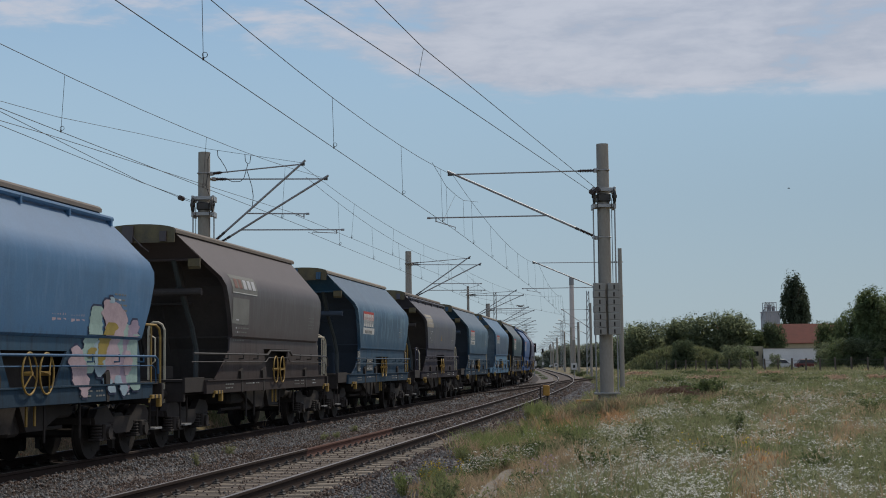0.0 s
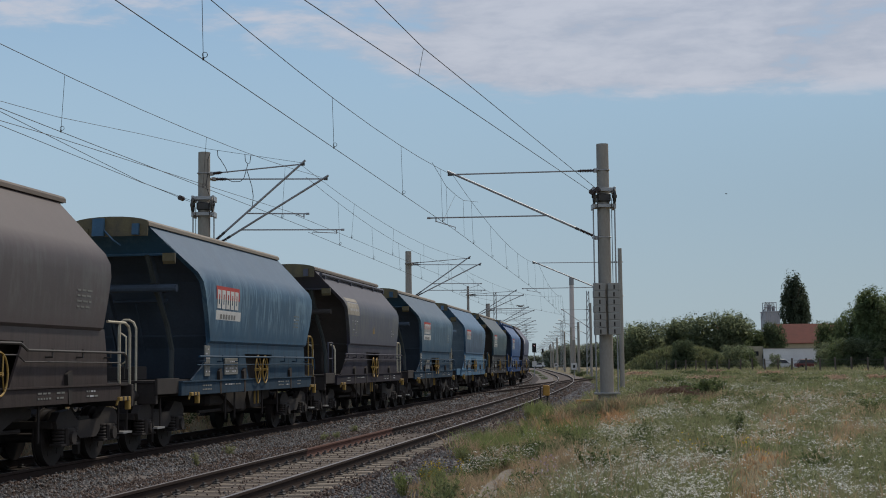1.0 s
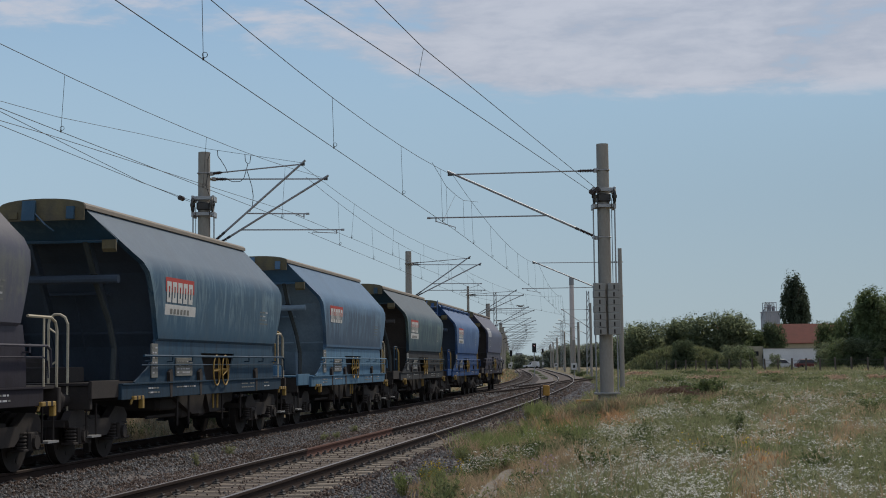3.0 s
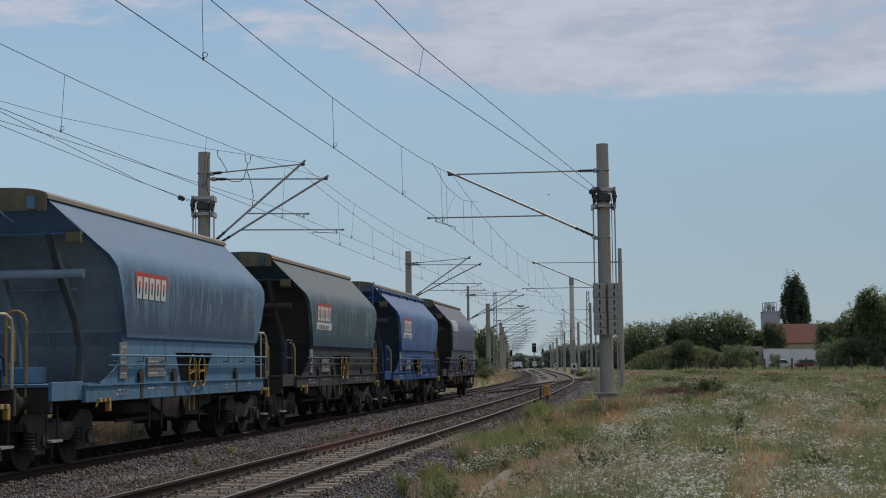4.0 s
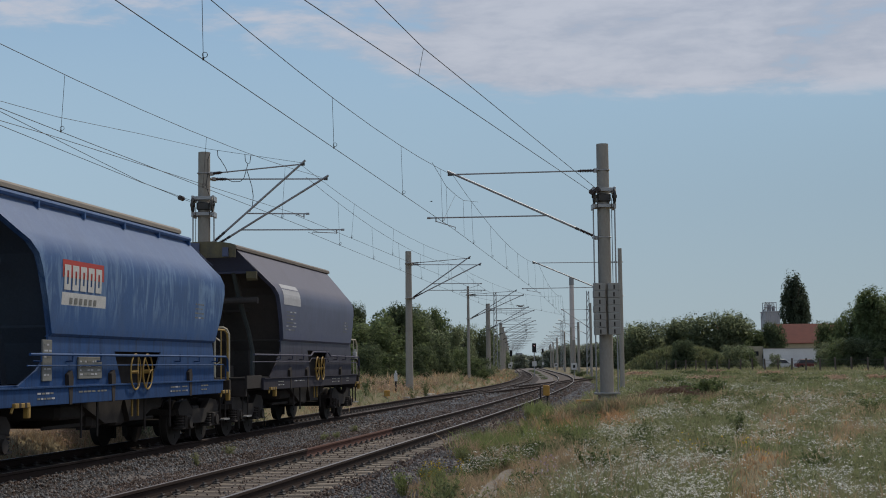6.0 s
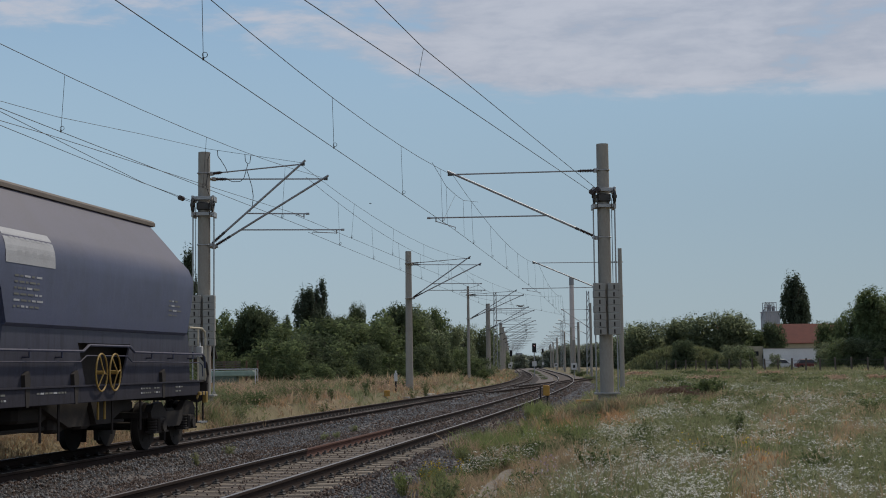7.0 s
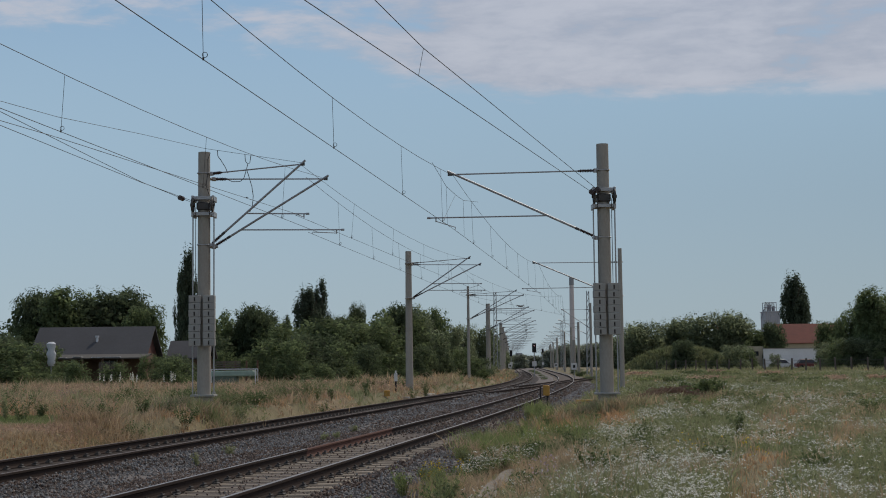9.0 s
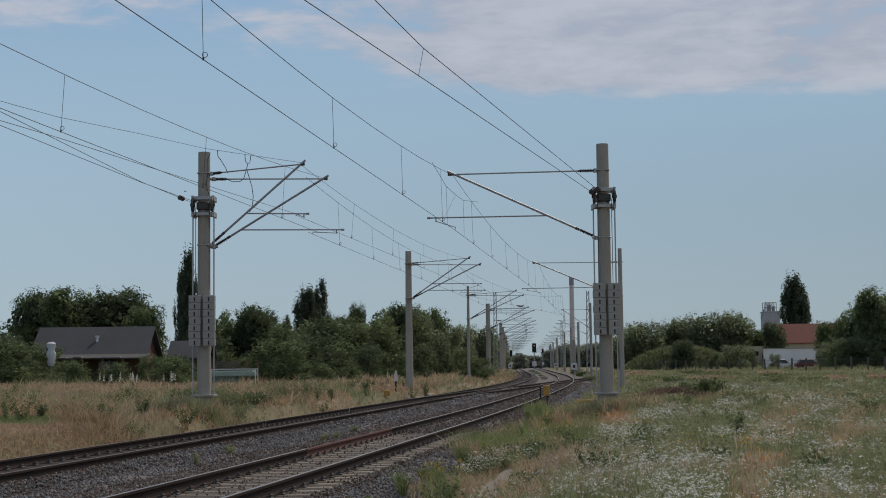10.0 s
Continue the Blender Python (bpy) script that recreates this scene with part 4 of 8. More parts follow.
def flank_geo(fold, side):
    """One folded flank of the hopper, with a turned-in front edge."""
    g = Geo()
    outer = []
    for (l, z), a, b in zip(section(fold), FRONT_X, rear_x(fold)):
        outer.append([(a + (b - a) * i / 14, side * l, z) for i in range(15)])
    inner = [[(x, y - side * 0.03, z - 0.015) for x, y, z in r] for r in outer]
    lip = [(r[0][0] + 0.02, r[0][1] - side * 0.10, r[0][2] - 0.02) for r in outer]
    g.loft(outer, False, False)
    g.loft(inner, False, False)
    g.loft([[r[0] for r in outer], lip], False, False)
    g.loft([outer[-1], inner[-1]], False, False)
    g.loft([outer[0], inner[0]], False, False)
    return g


def rear_end_geo(fold):
    g = Geo()
    p = list(zip(section(fold), rear_x(fold)))
    g.loft([[(b - 0.01, -l, z) for (l, z), b in p], [(b + 0.015, 0, z) for (l, z), b in p], [(b - 0.01, l, z) for (l, z), b in p]], False, False)
    return g


def roof_plate_geo():
    g = Geo()
    g.loft([[(-6.02, y, z), (3.95, y, z)] for y, z in ((-0.77, 4.395), (0, 4.425), (0.77, 4.395))], False, False)
    return g


def front_slope_geo():
    """The raked front sheet, set back behind the flanks' edges."""
    g = Geo()
    prof = [(-5.8, 4.38, 0.74)]
    for (l, z), x in zip(SECTION[1:], FRONT_X[1:]):
        prof.append((x + 0.16, z, l - 0.02))
    prof += [(-3.75, 2.0, 1.3), (-3.5, 1.35, 1.2)]
    g.loft([[(x, -w, z) for x, z, w in prof], [(x + 0.1, 0, z) for x, z, w in prof], [(x, w, z) for x, z, w in prof]], False, False)
    g.tube([(-5.3, -1.1, 3.2), (-5.3, 1.1, 3.2)], 0.08, 10)
    g.tube([(-5.3, -0.55, 3.2), (-4.5, -0.55, 3.2)], 0.06, 8)
    for y in (-0.55, 0.55):
        g.prism([(-5.4, 3.85), (-5.2, 3.85), (-3.95, 2.0), (-3.85, 1.35), (-4.05, 1.35), (-4.15, 2.0)], y - 0.03, y + 0.03)
    return g


def lower_panel_geo(side, fold):
    """The skirt below the fold, with the recess for the handwheels left open."""
    g = Geo()
    y0, y1 = sorted((side * 1.33, side * 1.365))
    t, r = fold - 0.02, fold - 0.26
    g.prism([(-4.08, t), (-4.14, t - 0.3), (-4.5, t - 0.55), (-5.15, 1.34), (-5.15, 1.3), (-0.95, 1.3), (-1.30, r), (-1.30, t)], y0, y1)
    g.prism([(-1.30, t), (-1.30, r), (1.10, r), (1.10, t)], y0, y1)
    g.prism([(1.10, t), (1.10, r), (0.62, 1.3), (4.45, 1.3), (4.42, 1.8), (4.30, t)], y0, y1)
    for x in (-3.35, 2.7, -1.5):
        o = sorted((side * 1.365, side * 1.43))
        g.prism([(x - 0.03, 1.02), (x + 0.07, 1.02), (x + 0.12, 1.44), (x + 0.06, 1.56), (x - 0.09, 1.50)], *o, mi=1)
    return g


def bars(g, x, z, rows, w, h, y, gap=0.05, mi=0):
    """Short bars in place of small lettering; on the near flank (y outward)."""
    rr = random.Random(int(x * 100 + z * 1000))
    for i in range(rows):
        cx = x
        while cx < x + w - 0.04:
            ww = rr.uniform(0.05, 0.16)
            g.box((cx, y, z - i * (h + gap)), (min(cx + ww, x + w), y + 0.006, z - i * (h + gap) + h), mi)
            cx += ww + 0.035


def flank_y(z):
    """How far out the near flank stands at height z."""
    zz = [p[1] for p in SECTION][::-1]
    ll = [p[0] for p in SECTION][::-1]
    return float(np.interp(z, zz, ll))


def on_flank(g, outline, lift, mi=0):
    """A flat painted patch that follows the near flank: an outline of x, z."""
    n = len(outline)
    cx, cz = sum(p[0] for p in outline) / n, sum(p[1] for p in outline) / n
    vs = [(x, -(flank_y(z) if z > 2.26 else 1.365) - lift, z) for x, z in outline] + [(cx, -(flank_y(cz) if cz > 2.26 else 1.365) - lift, cz)]
    g.add(vs, [(i, (i + 1) % n, n) for i in range(n)], mi)


def patch_rect(g, x0, x1, z0, z1, lift, mi=0):
    """A painted rectangle, bent with the flank."""
    zs = np.linspace(z0, z1, 7)
    rows = [[(x, -flank_y(z) - lift, z) for x in (x0, x1)] for z in zs]
    g.loft(rows, False, False, mi)


WHEELSETS = []


def build_wagon(spec):
    name, paint, lower, label = spec["name"], spec["paint"], spec["lower"], spec["label"]
    w = thing("hopper_wagon", Matrix(), label, "freight wagon", "wagons of the train")
    fold = spec["fold"]
    for side in (-1, 1):
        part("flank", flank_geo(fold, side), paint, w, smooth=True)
    part("rear_end", rear_end_geo(fold), paint, w, smooth=True)
    part("roof_plate", roof_plate_geo(), paint, w)
    # spec["dark"] carries the recess's shade in its colour
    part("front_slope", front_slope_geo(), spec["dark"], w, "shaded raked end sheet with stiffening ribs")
    g = Geo()
    g.tube([(-5.44, -0.52, 3.88), (-5.12, -0.58, 3.2), (-4.78, -0.72, 2.45), (-4.72, -0.80, 1.95), (-4.92, -0.85, 1.36)], 0.055, 8)
    g.torus((-5.16, -0.57, 3.28), (0.4, 0, 0.9), 0.085, 0.014, 12, 5)
    part("drain_pipe", g, HOSE, w, "grey-green pipe down the end sheet")
    g = Geo()
    g.tube([(-4.46, -0.62, 2.98), (-4.40, 0.72, 2.98)], 0.035, 5)
    g.tube([(-4.40, 0.72, 2.98), (-3.86, 0.72, 1.9)], 0.03, 5)
    g.tube([(-4.40, 0.10, 2.98), (-3.86, 0.10, 1.9)], 0.02, 5)
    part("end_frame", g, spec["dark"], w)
    g = Geo()
    g.prism([(-5.50, 3.74), (-5.44, 3.68), (-5.44, 3.90), (-5.50, 3.90)], -1.12, -0.86)
    part("lifting_lug", g, OCHRE, w, "ochre lug under the end transom")
    g = Geo()
    g.prism([(-6.26, 4.20), (-6.16, 4.20), (-6.16, 4.56), (-6.21, 4.56)], 0.10, 0.34)
    part("hood_bracket", g, paint, w, "painted bracket on the end of the hood")
    g = Geo()
    g.prism([(-6.24, 4.22), (-6.16, 4.22), (-6.16, 4.44), (-6.22, 4.44)], -0.62, -0.48)
    part("hood_bracket", g, paint, w)
    g = Geo()
    g.tube([(-6.2, 0.12, 4.34), (-6.23, -0.1, 4.12), (-6.1, -0.2, 4.02)], 0.02, 5)
    part("hood_lever", g, paint, w)
    # hood over the loading hatches
    g = Geo()
    rings = []
    arc = [(math.cos(math.pi * i / 10) * -0.80, 4.47 + 0.13 * math.sin(math.pi * i / 10)) for i in range(11)]
    for x in (-6.12, 3.96):
        rings.append([(x, y, z) for y, z in arc] + [(x, 0.80, 4.405), (x, -0.80, 4.405)])
    g.loft(rings)
    hood = part("roof_hood", g, spec["hood"], w, "long arched hood over the loading hatches", True)
    g = Geo()
    g.loft([[(x, y * 0.985, z - 0.008) for y, z in arc] + [(x, 0.78, 4.2), (x, -0.78, 4.2)] for x in (-6.15, -6.125)])
    g.prism([(-6.18, 4.24), (-6.10, 4.24), (-6.10, 4.36), (-6.18, 4.36)], -0.62, -0.45)
    g.prism([(-6.18, 4.24), (-6.10, 4.24), (-6.10, 4.36), (-6.18, 4.36)], 0.45, 0.62)
    part("hood_end", g, OCHRE, hood, "faded ochre end plate of the hood")
    g = Geo()
    top, low = [(-6.04, y, 4.37) for y in (-0.79, 0.79)], [(-5.43, y, 3.90) for y in (-1.13, 1.13)]
    g.loft([top, low, [(x + 0.05, y, z) for x, y, z in low], [(x + 0.05, y, z) for x, y, z in top], top], False, False)
    for y in (-1.13, 1.13):
        g.add([(-6.04, y * 0.7, 4.37), (-5.43, y, 3.90), (-5.38, y, 3.90), (-5.99, y * 0.7, 4.37)], [(0, 1, 2, 3)])
    g.tube([(-5.43, -1.12, 3.88), (-5.43, 1.12, 3.88)], 0.03, 6)
    part("end_transom", g, paint, w)
    for side in (-1, 1):
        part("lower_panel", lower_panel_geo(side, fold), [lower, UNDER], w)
        g = Geo()
        y0, y1 = sorted((side * 1.34, side * 1.42))
        g.box((-5.95, y0, 1.03), (4.95, y1, 1.30), c=0.012)
        g.box((-5.95, *sorted((side * 1.36, side * 1.45))[:1], 1.295), (4.95, sorted((side * 1.36, side * 1.45))[1], 1.32))
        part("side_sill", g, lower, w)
        g = Geo()
        l = side * 1.48
        pz = fold - 0.40 if spec.get("kink") else fold - 0.33
        if spec.get("kink"):
            pts = [(-7.0, l, pz), (-1.35, l, pz), (-1.1, l, pz + 0.10), (0.75, l, pz + 0.10), (1.0, l, pz), (4.9, l, pz - 0.02), (5.05, l, pz - 0.08), (5.08, l, pz - 0.30)]
        else:
            pts = [(-5.0, l, pz), (-2, l, pz), (2, l, pz), (4.9, l, pz), (5.05, l, pz - 0.06), (5.08, l, pz - 0.32)]
        g.tube(pts, 0.024, 6)
        g.tube([(p[0], p[1] * 0.97, p[2] - 0.17) for p in pts], 0.012, 5)
        for x in (-4.6, -3.4, -2.2, 1.9, 3.1, 4.3):
            g.tube([(x, side * 1.36, pz - 0.10), (x, l, pz - 0.10), (x, l, pz + 0.03)], 0.018, 5)
        part("side_pipe", g, spec["pipe"], w, "air pipe running along the flank")
        for x in (-0.50, 0.12):
            if side < 0:
                hw = part("handwheel", HANDWHEEL, None, w, "yellow spoked unloading handwheel")
                hw.matrix_local = pose(x, -1.46, 1.52, 0, random.uniform(-40, 40), 4.5)
            else:
                hw = part("handwheel", HANDWHEEL, None, w, "yellow spoked unloading handwheel")
                hw.matrix_local = pose(x, 1.46, 1.52, 0, 0, 180)
    # hopper outlets, underframe
    g = Geo()
    g.prism([(-3.6, 2.3), (4.1, 2.3), (3.0, 1.3), (0.9, 0.62), (0.3, 0.62), (0.0, 1.1), (-0.3, 0.62), (-0.9, 0.62), (-3.0, 1.3)], -1.05, 1.05)
    part("hopper_outlet", g, UNDER, w)
    g = Geo()
    g.box((-7.15, -0.42, 0.98), (5.85, 0.42, 1.27), c=0.02)
    for x in (-7.15, 5.73):
        g.box((x, -1.32, 0.90), (x + 0.12, 1.32, 1.30), c=0.015)
    for x in (-5.9, -2.9, 1.9, 4.85):
        g.box((x, -1.36, 1.03), (x + 0.1, 1.36, 1.25))
    part("underframe", g, UNDER, w)
    g = Geo()
    for x in (-2.6, -1.9, -0.25, 0.05, 0.4, 1.8):
        yel = 1 if x in (-0.25, 0.05) else 0
        g.tube([(x, -1.30, 1.05), (x, -1.30, 0.45 if not yel else 0.72)], 0.022, 5, yel)
    g.tube([(-3.0, -0.8, 0.62), (2.2, -0.8, 0.62)], 0.035, 6)
    g.tube([(-2.0, 0.5, 0.75), (-0.9, 0.5, 0.75)], 0.18, 12)
    for a, b, z in ((-2.7, -1.5, 0.74), (-1.35, -0.75, 0.55), (-0.2, 0.35, 0.55), (0.8, 1.4, 0.60), (1.6, 2.4, 0.78)):
        g.box((a, -0.95, z), (b, 0.95, 1.0), c=0.08)
    part("brake_gear", g, [UNDER, YELLOW], w)
    # front platform
    g = Geo()
    g.box((-7.18, -1.30, 1.30), (-4.4, 1.30, 1.345))
    for i in (-1, 1):
        a, b = sorted((i * 1.30, i * 1.36))
        g.box((-7.18, a, 1.08), (-5.9, b, 1.38), c=0.01)
    part("platform", g, lower if spec.get("platform_paint") else UNDER, w)
    g = Geo()
    g.box((-6.2, -0.55, 1.345), (-5.5, 0.3, 1.62), c=0.03)
    g.tube([(-5.9, 0.6, 1.6), (-4.9, 0.6, 1.6)], 0.2, 12)
    part("brake_cylinder", g, lower if spec.get("platform_paint") else UNDER, w)
    if spec["rail"] == 1:
        for i in (-1, 1):
            g = Geo()
            a, b, x, h = i * 0.58, i * 0.92, -7.14, 2.50
            g.tube([(x, b, 0.55), (x, b, h - 0.16), (x, b - i * 0.05, h - 0.05), (x, b - i * 0.14, h), (x, a + i * 0.10, h), (x, a + i * 0.02, h - 0.06), (x, a, h - 0.16), (x, a, 1.3)], 0.024, 6)
            g.tube([(x, a + i * 0.02, 1.62), (x, a - i * 0.0, 1.62), (x, a + i * 0.14, 1.72), (x, a + i * 0.14, 2.18), (x, a + i * 0.02, 2.26)], 0.018, 5)
            part("handrail", g, spec["railmat"], w, "bent tube grab rail")
    else:
        for i in (-1, 1):
            for x, a, b in ((-7.14, i * 0.30, i * 0.95), (-6.5, i * 1.28, i * 1.24)):
                g = Geo()
                xb = x if x < -7 else -5.75
                g.tube([(x, a, 1.3), (x, a, 2.15), (x, a + (b - a) * 0.1, 2.26), (xb, b, 2.26), (xb, b, 1.3)], 0.022, 6)
                g.tube([(x, a, 1.8), (xb, b, 1.8)], 0.016, 5)
                part("railing_frame", g, spec["pipe"], w)
            for x, y in ((-7.16, i * 0.98), (-5.7, i * 1.30)):
                g = Geo()
                g.tube([(x, y, 1.32), (x, y, 2.05), (x, y - i * 0.04, 2.16), (x, y - i * 0.13, 2.20)], 0.026, 6)
                part("handrail", g, spec["railmat"], w, "bent tube grab rail")
    if spec.get("ladder"):
        g = Geo()
        for y in (-0.80, -0.30):
            g.tube([(-6.45, y, 1.35), (-6.45, y, 4.30), (-6.3, y, 4.54)], 0.026, 5)
        for k in range(11):
            g.tube([(-6.45, -0.80, 1.55 + k * 0.27), (-6.45, -0.30, 1.55 + k * 0.27)], 0.018, 5)
        part("ladder", g, lower, w, "steel end ladder up to the roof")
    # rear platform and rails
    g = Geo()
    g.box((4.3, -1.25, 1.28), (5.85, 1.25, 1.33))
    part("rear_platform", g, UNDER, w)
    g = Geo()
    y = -1.26
    g.tube([(4.7, y, 2.40), (5.55, y, 2.40), (5.74, y, 2.33), (5.80, y, 2.2), (5.80, y, 1.3)], 0.025, 6)
    g.tube([(5.3, y, 1.3), (5.3, y, 2.39)], 0.018, 5)
    part("handrail", g, spec.get("rearmat", CREAM if spec["rail"] == 1 else spec["railmat"]), w, "bent tube grab rail")
    for x, mat in ((-5.3, YELLOW if spec["rail"] != 2 else YELLOW), (4.95, YELLOW)):
        g = Geo()
        g.box((x - 0.16, -1.47, 1.02), (x + 0.36, -1.35, 1.09), c=0.012)
        g.box((x + 0.30, -1.46, 0.86), (x + 0.40, -1.37, 1.06), c=0.015)
        g.tube([(x - 0.12, -1.42, 1.06), (x - 0.20, -1.42, 0.95)], 0.022, 6)
        step_ = part("shunting_step", g, mat, w, "yellow painted bracket below the sill")
        for q in (-0.04, 0.16):
            g = Geo()
            g.box((x + q, -1.474, 1.015), (x + q + 0.09, -1.346, 1.095), c=0.012)
            part("dark_band", g, UNDER, step_)
    for x in (-7.0, 5.4):
        g = Geo()
        g.tube([(x, -1.2, 1.0), (x, -1.2, 0.45), (x + 0.42, -1.2, 0.45), (x + 0.42, -1.2, 1.0)], 0.02, 5)
        g.box((x, -1.3, 0.43), (x + 0.42, -1.08, 0.465), mi=1)
        part("foot_step", g, [UNDER, GALV], w)
    for x, a in ((-7.15, 180), (5.85, 0)):
        for y in (-0.875, 0.875):
            part("buffer", BUFFER, None, w).matrix_local = pose(x, y, 1.06, 0, 0, a)
        g = Geo()
        d = -1 if a else 1
        g.tube([(x, 0, 1.04), (x + d * 0.35, 0, 1.0)], 0.05, 6)
        g.torus((x + d * 0.45, 0, 0.92), (0, 1, 0), 0.12, 0.03, 12, 5)
        part("coupling", g, DARKSTEEL, w)
        g = Geo()
        g.tube([(x, -0.35, 0.98), (x + d * 0.1, -0.35, 0.95), (x + d * 0.3, -0.35, 0.55), (x + d * 0.5, -0.35, 0.6)], 0.03, 6)
        part("brake_hose", g, DARKSTEEL, w)
    for x in (-6.1, 4.35):
        b = part("bogie", BOGIE_FRAME, None, w)
        b.matrix_local = pose(x, 0, 0)
        for k in (-0.9, 0.9):
            ws = part("wheelset", WHEELSET, None, b)
            ws.matrix_local = pose(k, 0, 0.46)
            WHEELSETS.append((ws, k))
    if spec.get("tube"):
        g = Geo()
        g.tube([(-5.9, -0.93, 4.29), (4.1, -0.93, 4.29)], 0.05, 8)
        for x in np.arange(-5.5, 4.1, 1.9):
            g.box((x - 0.03, -0.98, 4.16), (x + 0.03, -0.88, 4.30))
        part("roof_pipe", g, paint, w, "pipe along the edge of the roof")
    # markings
    mats = [WHITE, RED, NAVY, YELLOW, PANEL_GREY, PANEL_WORN, FADED_RED, PANEL_TAN]
    rr = random.Random(spec["seed"])
    if spec["mark"] == "logo":
        x, z1 = -3.80, 3.30
        g = Geo()
        patch_rect(g, x, x + 1.72, z1 - 0.26, z1 + 0.02, 0.006, 1)
        emblem = part("emblem_panel", g, mats, w, "red painted band behind white block marks")
        for k in range(5):
            a, lo, hi = x + 0.06 + k * 0.325, z1 - 0.46, z1 - 0.06
            g = Geo()
            patch_rect(g, a, a + 0.095, lo, hi, 0.011, 0)
            patch_rect(g, a + 0.165, a + 0.255, lo, hi, 0.011, 0)
            patch_rect(g, a + 0.09, a + 0.17, lo, lo + 0.09, 0.011, 0)
            patch_rect(g, a + 0.09, a + 0.17, hi - 0.09, hi, 0.011, 0)
            part("emblem_mark", g, mats, emblem)
        if not spec.get("no_panel"):
            g = Geo()
            patch_rect(g, x, x + 1.85, z1 - 0.76, z1 - 0.50, 0.006, 0)
            plate = part("name_panel", g, mats, w, "white painted panel below the emblem")
            g = Geo()
            for k in range(6):
                patch_rect(g, x + 0.3 + k * 0.2, x + 0.42 + k * 0.2, z1 - 0.68, z1 - 0.58, 0.011, 5)
            part("panel_lettering", g, mats, plate)["kind"] = "stuff"
        for a, b in (((-2.95, -1.40, 1.42), (-1.95, -1.362, 1.78)), ((-4.35, -1.395, 1.40), (-4.0, -1.362, fold - 0.1))):
            g = Geo()
            g.box(a, b, c=0.012)
            board = part("label_board", g, PANEL_WORN, w, "weathered grey label board")
            g = Geo()
            n = 4 if b[2] < 1.9 else 6
            for i in range(n):
                zz = b[2] - 0.07 - i * (b[2] - a[2] - 0.08) / n
                cx = a[0] + 0.04
                while cx < b[0] - 0.1:
                    ww = rr.uniform(0.05, 0.14)
                    g.box((cx, a[1] - 0.005, zz - 0.02), (min(cx + ww, b[0] - 0.03), a[1] - 0.001, zz + 0.008), rr.choice((4, 4, 5)))
                    cx += ww + 0.04
            part("board_lettering", g, mats, board)["kind"] = "stuff"
    elif spec["mark"] == "panel":
        g = Geo()
        sh = -0.5 if spec.get("triangle") else -0.12
        patch_rect(g, sh - 4.1, sh - 2.35, 3.14, 3.66, 0.006, 7 if spec.get("triangle") else 4)
        plate = part("name_panel", g, mats, w, "pale grey painted panel on the shoulder")
        g = Geo()
        for k in range(5):
            patch_rect(g, sh - 3.7 + k * 0.26, sh - 3.56 + k * 0.26, 3.27, 3.34, 0.008, 4)
        for k in range(8):
            patch_rect(g, sh - 3.9 + k * 0.19, sh - 3.78 + k * 0.19, 3.50, 3.53, 0.008, 4)
        part("panel_lettering", g, mats, plate)["kind"] = "stuff"
    elif spec["mark"] == "worn":
        g = Geo()
        patch_rect(g, -4.25, -2.2, 3.22, 3.64, 0.006, 5)
        plate = part("name_panel", g, mats, w, "faded grey panel with worn red and white marks")
        g = Geo()
        for k in range(5):
            a, c = -4.05 + k * 0.36, 6 if k < 2 else 4
            patch_rect(g, a, a + 0.25, 3.34, 3.55, 0.011, c)
        patch_rect(g, -4.2, -2.25, 3.23, 3.25, 0.011, 0)
        part("panel_lettering", g, mats, plate)["kind"] = "stuff"
        g = Geo()
        patch_rect(g, -4.2, -2.9, 2.55, 3.12, 0.006, 5)
        part("paint_patch", g, mats, w, "touched-up paler patch of paint")
    if spec.get("triangle"):
        g = Geo()
        on_flank(g, [(-0.55, 2.62), (-0.23, 2.62), (-0.39, 2.88)], 0.008, 3)
        part("warning_triangle", g, mats, w, "small yellow painted triangle")
    g = Geo()
    for x, z, rows, wd in ((-3.9, 2.62 if spec["mark"] != "panel" else 2.95, 3 if spec["mark"] == "logo" else 6, 0.9), (2.9, 2.85, 4, 0.5)):
        for i in range(rows):
            cx = x
            while cx < x + wd:
                ww = rr.uniform(0.06, 0.22)
                z0 = z - i * 0.09 - (0.22 if spec["mark"] == "logo" and x < 0 else 0)
                on_flank(g, [(cx, z0), (cx + ww, z0), (cx + ww, z0 + 0.03), (cx, z0 + 0.03)], 0.007, rr.choice((4, 5, 5, 5, 5)))
                cx += ww + 0.05
    for x, wd, rows in ((-4.6, 0.55, 2), (-2.2, 0.3, 1), (1.5, 0.5, 2), (2.2, 0.3, 2), (3.4, 0.35, 2), (-3.0, 0.7, 1)):
        for i in range(rows):
            cx = x
            while cx < x + wd:
                ww = rr.uniform(0.05, 0.16)
                g.box((cx, -1.426, 1.2 - i * 0.08), (cx + ww, -1.421, 1.228 - i * 0.08), rr.choice((5, 5, 5, 4)))
                cx += ww + 0.04
    part("lettering", g, mats, w, "small faded lettering on flank and sill")["kind"] = "stuff"
    if spec.get("graffiti"):
        graffiti(w)
    if spec.get("tail"):
        g = Geo()
        g.box((5.24, -1.36, 1.80), (5.36, -1.24, 2.02), c=0.02)
        g.tube([(5.3, -1.30, 2.02), (5.3, -1.30, 2.10)], 0.025, 6)
        part("tail_lamp", g, WHITE, w, "pale grey tail lamp box hung on the rear rail")
        g = Geo()
        g.tube([(5.3, -1.32, 1.82), (5.55, -1.36, 1.66), (5.60, -1.38, 1.42), (5.45, -1.4, 1.25)], 0.03, 6)
        part("brake_hose", g, UNDER, w)
    return w


